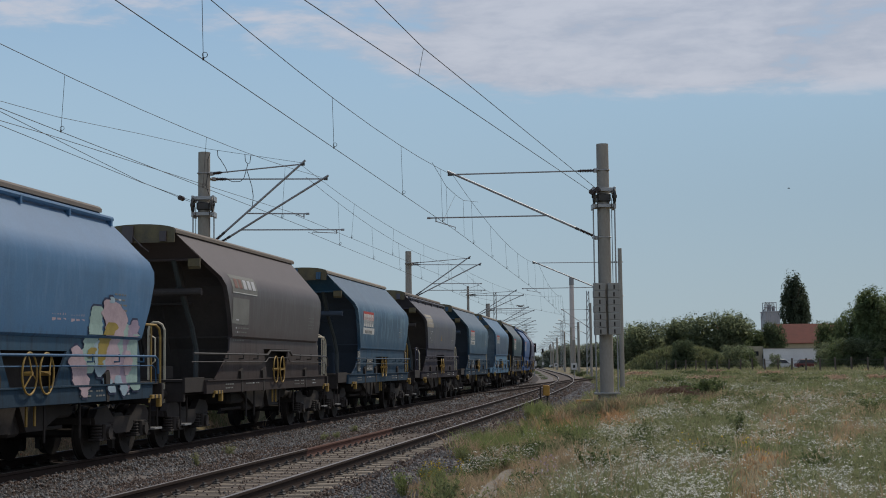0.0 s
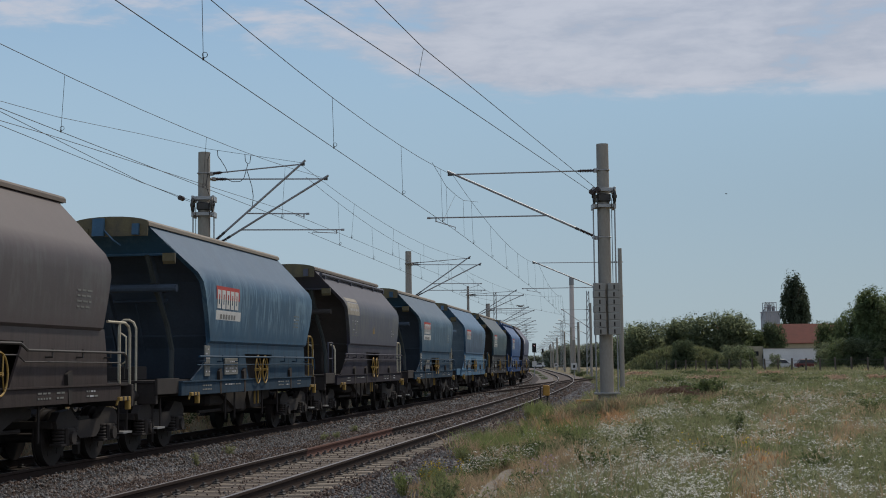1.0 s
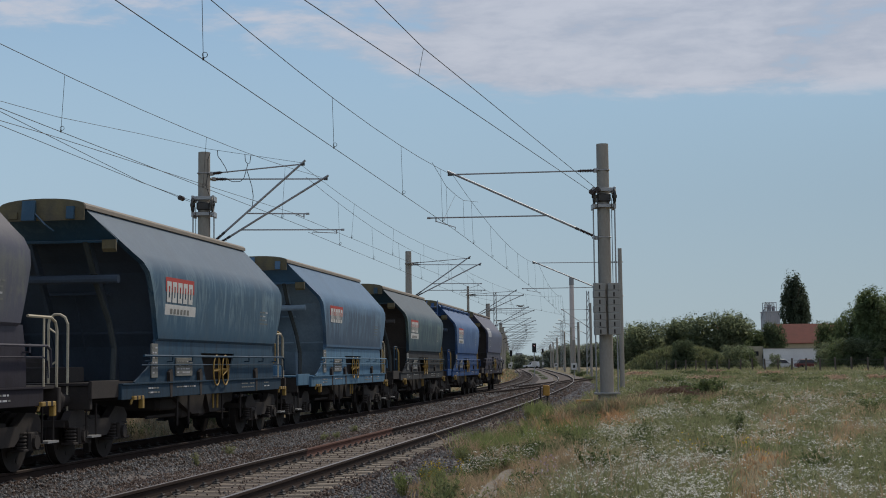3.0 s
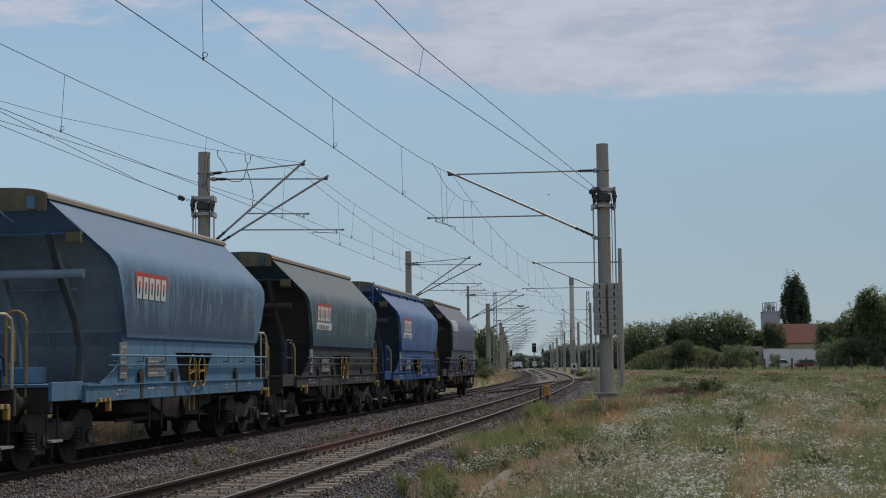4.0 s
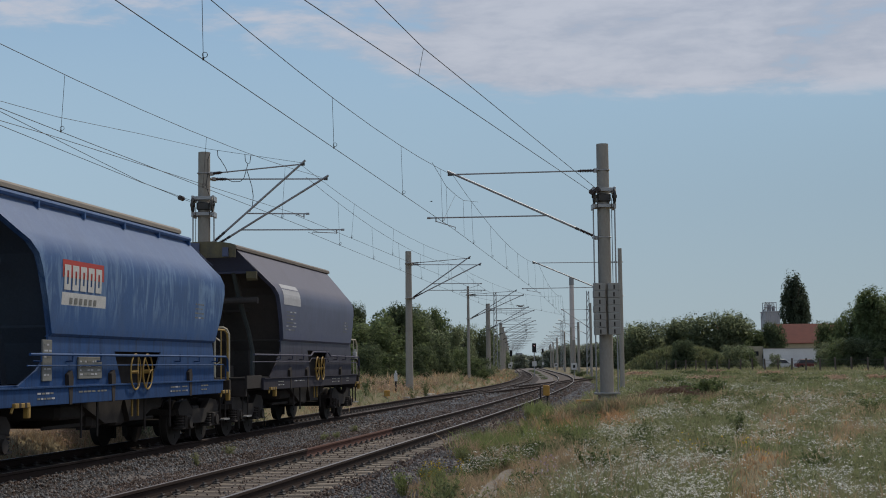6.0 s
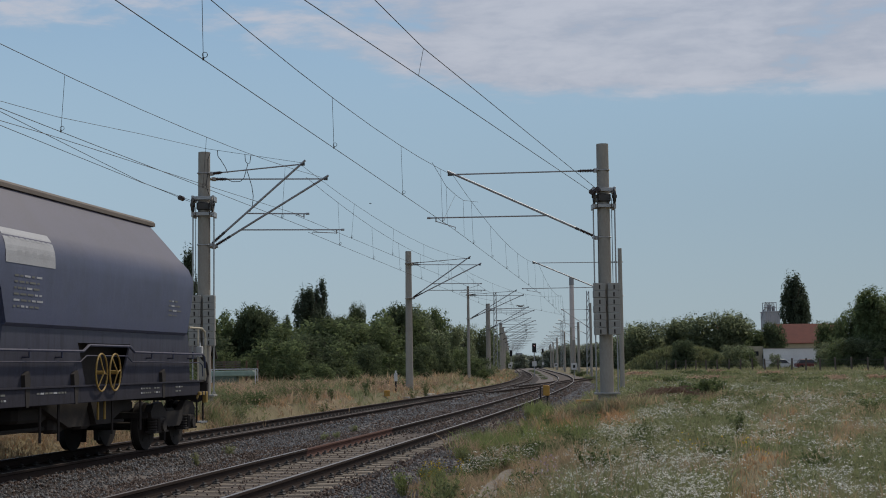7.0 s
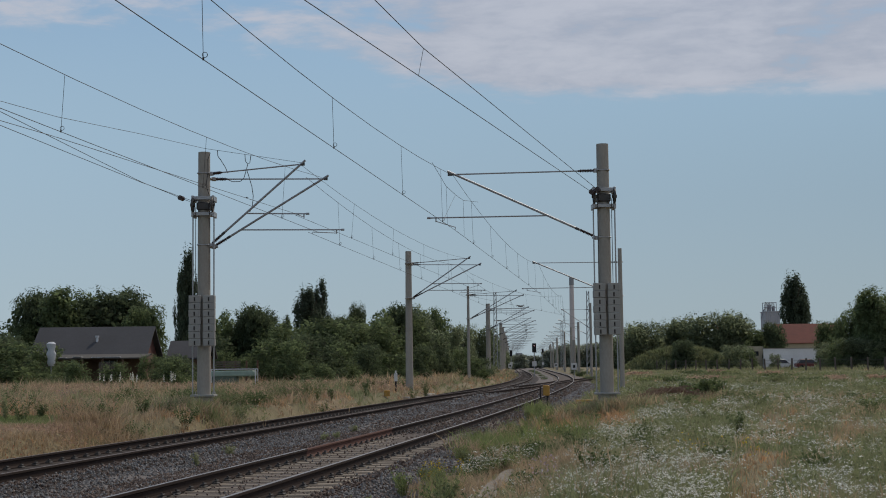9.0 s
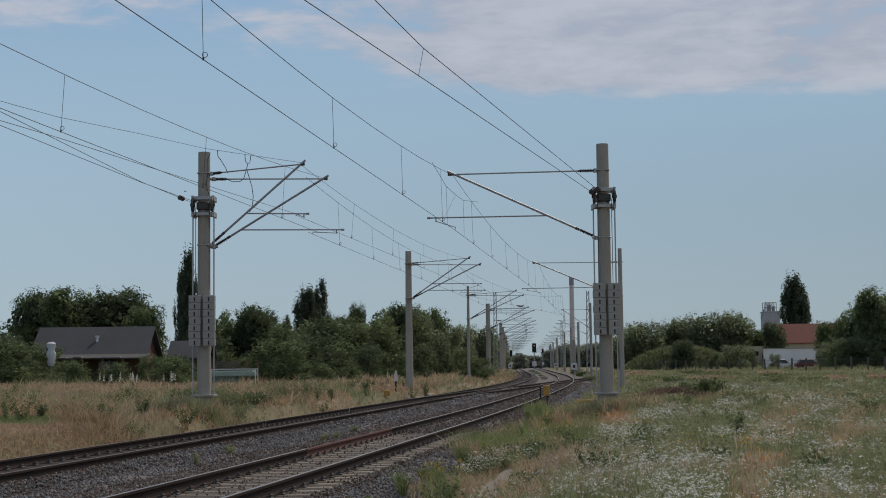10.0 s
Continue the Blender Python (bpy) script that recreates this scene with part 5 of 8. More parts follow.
def graffiti(w):
    """Sprayed colour fields with dark outlines over the rear half of the flank."""
    cols = [surface("spray_pink", (0.50, 0.39, 0.43), 0.7), surface("spray_mint", (0.34, 0.48, 0.44), 0.7), surface("spray_mauve", (0.36, 0.29, 0.38), 0.7), surface("spray_mustard", (0.34, 0.26, 0.06), 0.7), surface("spray_pale_blue", (0.36, 0.48, 0.56), 0.7), surface("spray_outline", (0.03, 0.045, 0.10), 0.7)]
    g = Geo()
    # strokes: colour, then x, z and width along each
    strokes = ((1, (2.15, 2.78, 0.34), (2.12, 2.35, 0.44), (2.00, 1.95, 0.40), (1.92, 1.55, 0.34)), (0, (1.42, 2.05, 0.20), (1.52, 1.75, 0.52), (1.66, 1.40, 0.46), (1.72, 1.12, 0.16)),
               (1, (3.28, 2.52, 0.40), (3.45, 2.30, 0.62), (3.60, 2.05, 0.50), (3.42, 1.70, 0.42)), (2, (3.92, 2.58, 0.24), (3.86, 2.25, 0.40), (3.72, 1.85, 0.50), (3.55, 1.52, 0.40), (3.50, 1.18, 0.22)),
               (1, (4.02, 2.30, 0.30), (3.98, 1.90, 0.40), (3.95, 1.50, 0.42), (3.98, 1.20, 0.36)), (0, (2.62, 2.92, 0.40), (2.86, 2.74, 0.80), (3.02, 2.40, 0.66), (2.92, 2.05, 0.62), (2.98, 1.62, 0.56), (3.06, 1.36, 0.34)),
               (4, (2.52, 2.16, 0.36), (2.46, 1.80, 0.40), (2.42, 1.48, 0.30)), (4, (2.74, 2.98, 0.18), (2.78, 2.86, 0.24)), (4, (2.80, 1.46, 0.30), (2.84, 1.18, 0.24)), (4, (3.30, 1.50, 0.24), (3.42, 1.10, 0.18)),
               (3, (2.84, 2.50, 0.34), (2.66, 2.20, 0.36), (2.52, 1.86, 0.24), (2.50, 1.66, 0.16)), (3, (2.10, 2.02, 0.26), (2.02, 1.84, 0.24)), (0, (3.80, 1.98, 0.22), (3.72, 1.70, 0.30), (3.66, 1.50, 0.16)))
    lift = 0.006
    for layer in (0, 1):
        for n_, stroke in enumerate(strokes):
            mi, pts_ = stroke[0], stroke[1:]
            if layer == 0 and mi == 3:
                continue
            lift += 0.0009
            zs_ = [q[1] for q in pts_][::-1]
            n = max(8, int((pts_[0][1] - pts_[-1][1]) / 0.03))
            rungs = []
            for i in range(n + 1):
                z = pts_[0][1] + (pts_[-1][1] - pts_[0][1]) * i / n
                c = float(np.interp(z, zs_, [q[0] for q in pts_][::-1]))
                h = 0.70 * float(np.interp(z, zs_, [q[2] for q in pts_][::-1]))
                el = 0.12 * noise.noise((z * 6, n_ * 3.1, 1)) + 0.09 * noise.noise((z * 19, n_ * 2.3, 4))
                er = 0.12 * noise.noise((z * 6, n_ * 3.1, 9)) + 0.09 * noise.noise((z * 19, n_ * 2.3, 7))
                grow = 0.035 if layer == 0 else 0.0
                end = 0.55 if i in (0, n) else 0.85 if i in (1, n - 1) else 1.0
                zz = 1.1 + (z - 1.1) * 0.91 + (grow if i == 0 else -grow if i == n else 0)
                y = -flank_y(max(zz, 2.32)) if zz > 2.14 else (-1.365 if zz > 1.31 else -1.424)
                rungs.append([(min(c - h * end - el - grow, 4.20), y - lift, zz), (min(c + h * end + er + grow, 4.23), y - lift, zz)])
            for p, q in zip(rungs[:-1], rungs[1:]):
                if abs(p[0][1] - q[0][1]) < 0.03:
                    g.add(p + q, [(0, 1, 3, 2)], 5 if layer == 0 else mi)
    part("graffiti", g, cols, w, "pastel pink, mint and mustard sprayed graffiti")
    g = Geo()
    for k in range(6):
        x = 0.35 + k * 0.20 + (0.15 if k > 2 else 0)
        for j in range(2):
            on_flank(g, [(x + j * 0.07, 2.28), (x + j * 0.07 + 0.03, 2.28 + 0.03 * (k % 2)), (x + j * 0.09 + 0.03, 2.44 + 0.02 * (k % 3)), (x + j * 0.09, 2.46)], 0.008, 0)
        on_flank(g, [(x, 2.36 + 0.03 * (k % 3 - 1)), (x + 0.14, 2.36), (x + 0.14, 2.39), (x, 2.39)], 0.009, 0)
    part("spray_tag", g, cols, w, "small pink sprayed scrawl")


BROWN_GREY = wagon_paint("paint_brown_grey", (0.086, 0.068, 0.066), (0.125, 0.120, 0.114), (0.094, 0.070, 0.067), 0.6, 0.5, 0.7)
# wash lightened, dust darkened: the flank's stronger light is put into these tones
DUSKY_VIOLET = wagon_paint("paint_dusky_violet", (0.088, 0.090, 0.122), (0.15, 0.155, 0.14), (0.078, 0.066, 0.068), 0.75, 0.45, 0.7)
VIOLET_GREY = wagon_paint("paint_violet_grey", (0.094, 0.108, 0.182), (0.125, 0.14, 0.21), (0.15, 0.125, 0.125), 0.4, 0.5, 0.75)
DEEP_BLUE = wagon_paint("paint_deep_blue", (0.036, 0.110, 0.195), (0.17, 0.28, 0.36), (0.12, 0.17, 0.23), 0.75, 0.4, 0.65, (0.024, 0.082, 0.150))
SLATE_BLUE = wagon_paint("paint_slate_blue", (0.030, 0.090, 0.155), (0.17, 0.26, 0.31), (0.15, 0.19, 0.23), 0.75, 0.45)
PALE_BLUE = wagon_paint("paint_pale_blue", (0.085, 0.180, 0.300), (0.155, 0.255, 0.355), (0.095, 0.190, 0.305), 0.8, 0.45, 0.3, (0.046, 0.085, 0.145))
PALE_LOWER = wagon_paint("paint_pale_lower", (0.12, 0.25, 0.38), (0.2, 0.3, 0.4), (0.19, 0.30, 0.40), 0.4, 0.35, 0.3)
# faded blue, lightened further to paint in light reaching the recess
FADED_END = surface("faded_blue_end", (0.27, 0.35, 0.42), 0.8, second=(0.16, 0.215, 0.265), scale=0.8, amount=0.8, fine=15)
GREEN_GREY = wagon_paint("paint_green_grey", (0.030, 0.072, 0.105), (0.15, 0.215, 0.19), (0.15, 0.155, 0.148), 0.9, 0.45, 0.65, (0.020, 0.060, 0.092))
ROYAL_BLUE = wagon_paint("paint_royal_blue", (0.028, 0.092, 0.255), (0.19, 0.31, 0.49), (0.16, 0.23, 0.37), 0.65, 0.35, 0.3)
CLEAN_BLUE = wagon_paint("paint_sky_blue", (0.060, 0.165, 0.315), (0.115, 0.225, 0.385), (0.17, 0.27, 0.41), 0.5, 0.4, 0.4)
# dark end-sheet colours with the shade of the recess painted in
END_SHADE = surface("end_sheet_shade", (0.075, 0.064, 0.058), 0.85, second=(0.045, 0.040, 0.038), scale=0.9, amount=0.8, fine=20)
SHADE_BLUE = surface("shade_blue", (0.058, 0.080, 0.112), 0.85, second=(0.045, 0.055, 0.072), scale=1.0, fine=20)
HOSE = surface("hose_grey_green", (0.045, 0.053, 0.052), 0.7, second=(0.03, 0.035, 0.034), scale=3)
PANEL_GREY = surface("panel_grey", (0.50, 0.51, 0.53), 0.7, second=(0.4, 0.4, 0.42), scale=2)
PANEL_WORN = surface("panel_worn", (0.21, 0.215, 0.20), 0.8, second=(0.15, 0.15, 0.14), scale=2)
PANEL_TAN = surface("panel_tan", (0.40, 0.365, 0.30), 0.75, second=(0.27, 0.245, 0.205), scale=3, amount=0.8)
FADED_RED = surface("faded_red", (0.24, 0.14, 0.12), 0.8)
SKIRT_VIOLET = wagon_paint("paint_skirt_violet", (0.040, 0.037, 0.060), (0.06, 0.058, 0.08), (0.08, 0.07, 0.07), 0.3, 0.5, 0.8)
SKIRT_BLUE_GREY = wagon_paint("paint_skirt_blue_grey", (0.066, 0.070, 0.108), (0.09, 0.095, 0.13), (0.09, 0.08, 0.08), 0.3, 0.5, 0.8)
HOOD_TAN = surface("hood_tan", (0.30, 0.265, 0.22), 0.8, second=(0.22, 0.19, 0.165), scale=1.2, fine=25)
HOOD_BROWN = surface("hood_brown", (0.20, 0.17, 0.145), 0.8, second=(0.14, 0.12, 0.105), scale=1.2, fine=25)

# nearest wagon first; the last one closes the train
WAGONS = [
    dict(name="a", fold=2.13, paint=CLEAN_BLUE, lower=SLATE_BLUE, dark=END_SHADE, hood=HOOD_BROWN, pipe=CLEAN_BLUE, rail=2, railmat=YELLOW, mark="none", tube=True, graffiti=True, seed=1, label="weathered blue hopper wagon with pastel graffiti on its flank"),
    dict(name="b", fold=2.27, paint=BROWN_GREY, lower=BROWN_GREY, dark=END_SHADE, hood=HOOD_BROWN, pipe=DARKSTEEL, rail=1, railmat=CREAM, mark="worn", kink=True, seed=2, label="dusty brown-grey covered hopper wagon with worn markings"),
    dict(name="c", fold=2.14, paint=DEEP_BLUE, lower=SLATE_BLUE, dark=SHADE_BLUE, hood=HOOD_TAN, pipe=SLATE_BLUE, rail=1, railmat=CREAM, mark="logo", rearmat=YELLOW, seed=3, label="dark blue covered hopper wagon with pale streaks and logo"),
    dict(name="d", fold=2.27, paint=DUSKY_VIOLET, lower=SKIRT_VIOLET, dark=END_SHADE, hood=HOOD_BROWN, pipe=DUSKY_VIOLET, rail=2, railmat=CREAM, mark="panel", tube=True, triangle=True, seed=4, label="violet-grey covered hopper wagon with small yellow triangle"),
    dict(name="e", fold=2.14, paint=SLATE_BLUE, lower=SLATE_BLUE, dark=SHADE_BLUE, hood=HOOD_TAN, pipe=SLATE_BLUE, rail=1, railmat=CREAM, mark="logo", seed=5, label="slate blue covered hopper wagon with streaked flank and logo"),
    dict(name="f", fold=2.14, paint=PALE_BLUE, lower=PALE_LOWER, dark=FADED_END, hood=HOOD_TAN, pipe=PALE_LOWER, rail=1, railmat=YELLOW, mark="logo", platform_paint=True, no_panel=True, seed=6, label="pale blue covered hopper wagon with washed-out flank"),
    dict(name="g", fold=2.14, paint=GREEN_GREY, lower=surface("lower_grey", (0.055, 0.060, 0.066), 0.9, second=(0.034, 0.034, 0.036), scale=1, amount=0.8, fine=14, spec=0.2), dark=END_SHADE, hood=HOOD_TAN, pipe=GREEN_GREY, rail=2, railmat=YELLOW, mark="logo", seed=7, label="green-grey covered hopper wagon with pale vertical streaks"),
    dict(name="h", fold=2.14, paint=ROYAL_BLUE, lower=ROYAL_BLUE, dark=SHADE_BLUE, hood=HOOD_TAN, pipe=ROYAL_BLUE, rail=2, railmat=YELLOW, mark="logo", ladder=True, tube=True, platform_paint=True, seed=8, label="royal blue covered hopper wagon with end ladder"),
    dict(name="i", fold=2.27, paint=VIOLET_GREY, lower=SKIRT_BLUE_GREY, dark=END_SHADE, hood=HOOD_BROWN, pipe=VIOLET_GREY, rail=1, railmat=CREAM, mark="panel", kink=True, tail=True, seed=9, label="violet-grey covered hopper wagon closing the train"),
]
START_S = [22.75 + 14.18 * i for i in range(9)]
SPEED = 15.80


def build_train():
    return [build_wagon(spec) for spec in WAGONS]


def wagon_pose(s):
    """Both bogies on the track."""
    a, _ = FAR.at(s - 6.1)
    b, _ = FAR.at(s + 4.35)
    h = math.atan2(b.y - a.y, b.x - a.x)
    p = a.lerp(b, 6.1 / 10.45)
    return Matrix.Translation(p) @ Matrix.Rotation(h, 4, "Z")


def motions():
    for w, s0 in zip(TRAIN, START_S):
        walk(w, [(0.5 * k, wagon_pose(s0 - SPEED * 0.5 * k)) for k in range(21)])
    # wheels roll back towards the camera, about five turns in a second
    step = SPEED / 0.46 / FPS
    roll = [(f / FPS, -f * step) for f in range(0, 10 * FPS + 1)]
    for ws, k in WHEELSETS:
        walk(ws, [(t, Matrix.Translation((k, 0, 0.46)) @ Matrix.Rotation(a, 4, "Y")) for t, a in roll])
    # the bird crosses to the left on a slightly wavering line, and flies on out of the picture
    walk(BIRD, [(t, pose(*p, 0, 0, 180)) for t, p in ((0.0, (21.5, 90, 12.25)), (1.0, (17.6, 90, 11.95)), (2.5, (11.9, 90, 12.1)), (4.5, (4.8, 90, 11.95)), (7.0, (-4.5, 90, 11.6)), (10.0, (-16, 90, 12.5)))])
    # two cars on the level crossing
    for c, px in zip(CARS, (983, 1032)):
        walk(c, [(t, pose(place_px(px, 450) - 5.35 * t, 450, 0.25, 0, 0, 180)) for t in (0.0, 2.5, 5.0, 7.5, 10.0)])


build_ground()
build_ballast()
build_track(NEAR, "near railway track on pale concrete sleepers", SLEEPER, RAIL_TOP, 90)
build_track(FAR, "far railway track with rusty rails on dark sleepers", OLD_SLEEPER, RAIL_DULL, 90)
build_crossover()
build_overhead()
TRAIN = build_train()


# ---- vegetation ----
def leaf_cards(centres, sizes, rng, flat=0.0, facing=None):
    """A diamond leaf card at each centre, turned at random, or roughly towards the given directions."""
    n = len(centres)
    u = rng.normal(size=(n, 3))
    if facing is not None:
        u -= facing * np.sum(u * facing, axis=1)[:, None] * 0.85
    u /= np.linalg.norm(u, axis=1)[:, None]
    w = rng.normal(size=(n, 3)) if facing is None else np.cross(facing + 0.35 * rng.normal(size=(n, 3)), u)
    w[:, 2] *= 1 - flat
    w -= u * np.sum(u * w, axis=1)[:, None]
    w /= np.linalg.norm(w, axis=1)[:, None]
    s = sizes[:, None]
    return np.stack([centres - u * s, centres + w * s * 0.55, centres + u * s, centres - w * s * 0.55], axis=1)


def crown_points(rng, height, radius, kind, count):
    """Leaf places and directions: tufts on the ends of boughs, the boughs on a few uneven lobes, with gaps between them."""
    tufts_ = []
    if kind == "poplar":
        for i in range(150):
            t = (i + rng.uniform(0, 1)) / 150
            w = radius * (0.30 + 0.80 * math.sin(math.pi * min(1, t * 0.80 + 0.13))) * (0.8 + 0.35 * noise.noise((t * 5, radius, 2)))
            a = rng.uniform(0, 2 * math.pi)
            r = w * rng.uniform(0.15, 1.0) ** 0.5
            tufts_.append((np.array((r * math.cos(a), r * math.sin(a), height * (0.05 + 0.93 * t))), radius * rng.uniform(0.13, 0.27), 1.9))
    else:
        lobes = []
        for i in range(9 if kind == "round" else 6):
            a, q = i * 2.4 + rng.uniform(-0.5, 0.5), rng.uniform(0.25, 0.62)
            z = height * (rng.uniform(0.30, 0.76) if i else 0.72)
            lobes.append((np.array((radius * q * math.cos(a), radius * q * math.sin(a), z)), radius * rng.uniform(0.34, 0.52), min(height - z, z) * rng.uniform(0.85, 1.0)))
        for i in range(7):
            a = i * 0.9 + rng.uniform(-0.3, 0.3)
            lobes.append((np.array((radius * 0.55 * math.cos(a), radius * 0.55 * math.sin(a), height * 0.2)), radius * 0.42, height * 0.22))
        for c, rx, rz in lobes:
            for k in range(26):
                d = rng.normal(size=3)
                d /= np.linalg.norm(d)
                tufts_.append((c + d * np.array((rx, rx, rz)) * rng.uniform(0.5, 1.0) ** 0.6, min(radius, height * 0.5) * rng.uniform(0.10, 0.21), 0.75))
    pts, dirs = [], []
    m = count // len(tufts_)
    middle = np.array((0, 0, height * 0.45))
    for c, r, sq in tufts_:
        d = rng.normal(size=(m, 3))
        d /= np.linalg.norm(d, axis=1)[:, None]
        p = c + d * r * rng.uniform(0.3, 1.15, (m, 1)) * np.array((1, 1, sq))
        out = p - middle
        out /= np.linalg.norm(out, axis=1)[:, None] + 1e-6
        f = 0.7 * d + 0.5 * out + np.array((0, 0, 0.35))
        pts.append(p)
        dirs.append(f / np.linalg.norm(f, axis=1)[:, None])
    return np.concatenate(pts), np.concatenate(dirs), ([(c, 0.8 * rx, 0.8 * rz) for c, rx, rz in lobes] if kind != "poplar" else [(np.array((0, 0, height * t)), radius * 0.42, height * 0.13) for t in (0.15, 0.3, 0.45, 0.6, 0.72)])


def tree_model(name, label, kind, height, radius, mat, seed, count, leaf):
    """trunk with limbs, crown of leaf cards."""
    rng = np.random.default_rng(seed)
    rr = random.Random(seed)
    t = thing(name, Matrix(), label, "bush" if kind == "bush" else "tree")
    g = Geo()
    trunk_top = height * (0.9 if kind == "poplar" else 0.55)
    r0 = 0.035 * height if kind != "bush" else 0.06
    pts = [(rr.uniform(-0.1, 0.1) * k, rr.uniform(-0.1, 0.1) * k, -0.3 + (trunk_top + 0.3) * k / 5) for k in range(6)]
    g.tube(pts, r0, 8, 0, r0 * 0.35)
    for k in range(9):
        z = height * rr.uniform(0.15 if kind == "bush" else 0.25, 0.6)
        a = rr.uniform(0, 6.28)
        d = radius * rr.uniform(0.4, 0.75)
        up = height * (0.3 if kind == "poplar" else 0.16)
        g.tube([(0, 0, z), (0.5 * d * math.cos(a), 0.5 * d * math.sin(a), z + up * 0.6), (d * math.cos(a), d * math.sin(a), z + up)], r0 * 0.4, 5, 0, r0 * 0.12)
    part("trunk", g, BARK, t, smooth=True)
    c, f, heart = crown_points(rng, height, radius, kind, count)
    inner = []
    for m, rx, rz in heart:
        d = rng.normal(size=(count // 45, 3))
        d /= np.linalg.norm(d, axis=1)[:, None]
        inner.append(m + d * rng.uniform(0.3, 1.0, (len(d), 1)) * np.array((rx, rx, rz)))
    inner = np.concatenate(inner)
    inner[:, 2] = np.maximum(inner[:, 2], 0.3)
    low = c[:, 2] < 0.05
    c[low, 2] = rng.uniform(0.05, 0.4, low.sum())
    cards = [leaf_cards(c, leaf * rng.uniform(0.6, 1.3, len(c)), rng, 0.0, f), leaf_cards(inner, leaf * rng.uniform(1.6, 2.8, len(inner)), rng)]
    part("crown", quads("crown", np.concatenate(cards), mat), None, t)
    return t


def place_px(px, depth):
    return (px - 786.0) / 2581.0 * depth


def put(model, first, x, y, height, spread, rz, label="", ref=(10.0, 5.0)):
    """Set a copy of a tree down at x, y, scaled to its height and half-width."""
    k, w = height / ref[0], spread / ref[1]
    z = ground_height(x, min(y, 690))
    t = copy_thing(model, pose(x, y, z, 0, 0, rz))
    t.scale = (w, w, k)
    if label:
        t["label"] = label
    return t


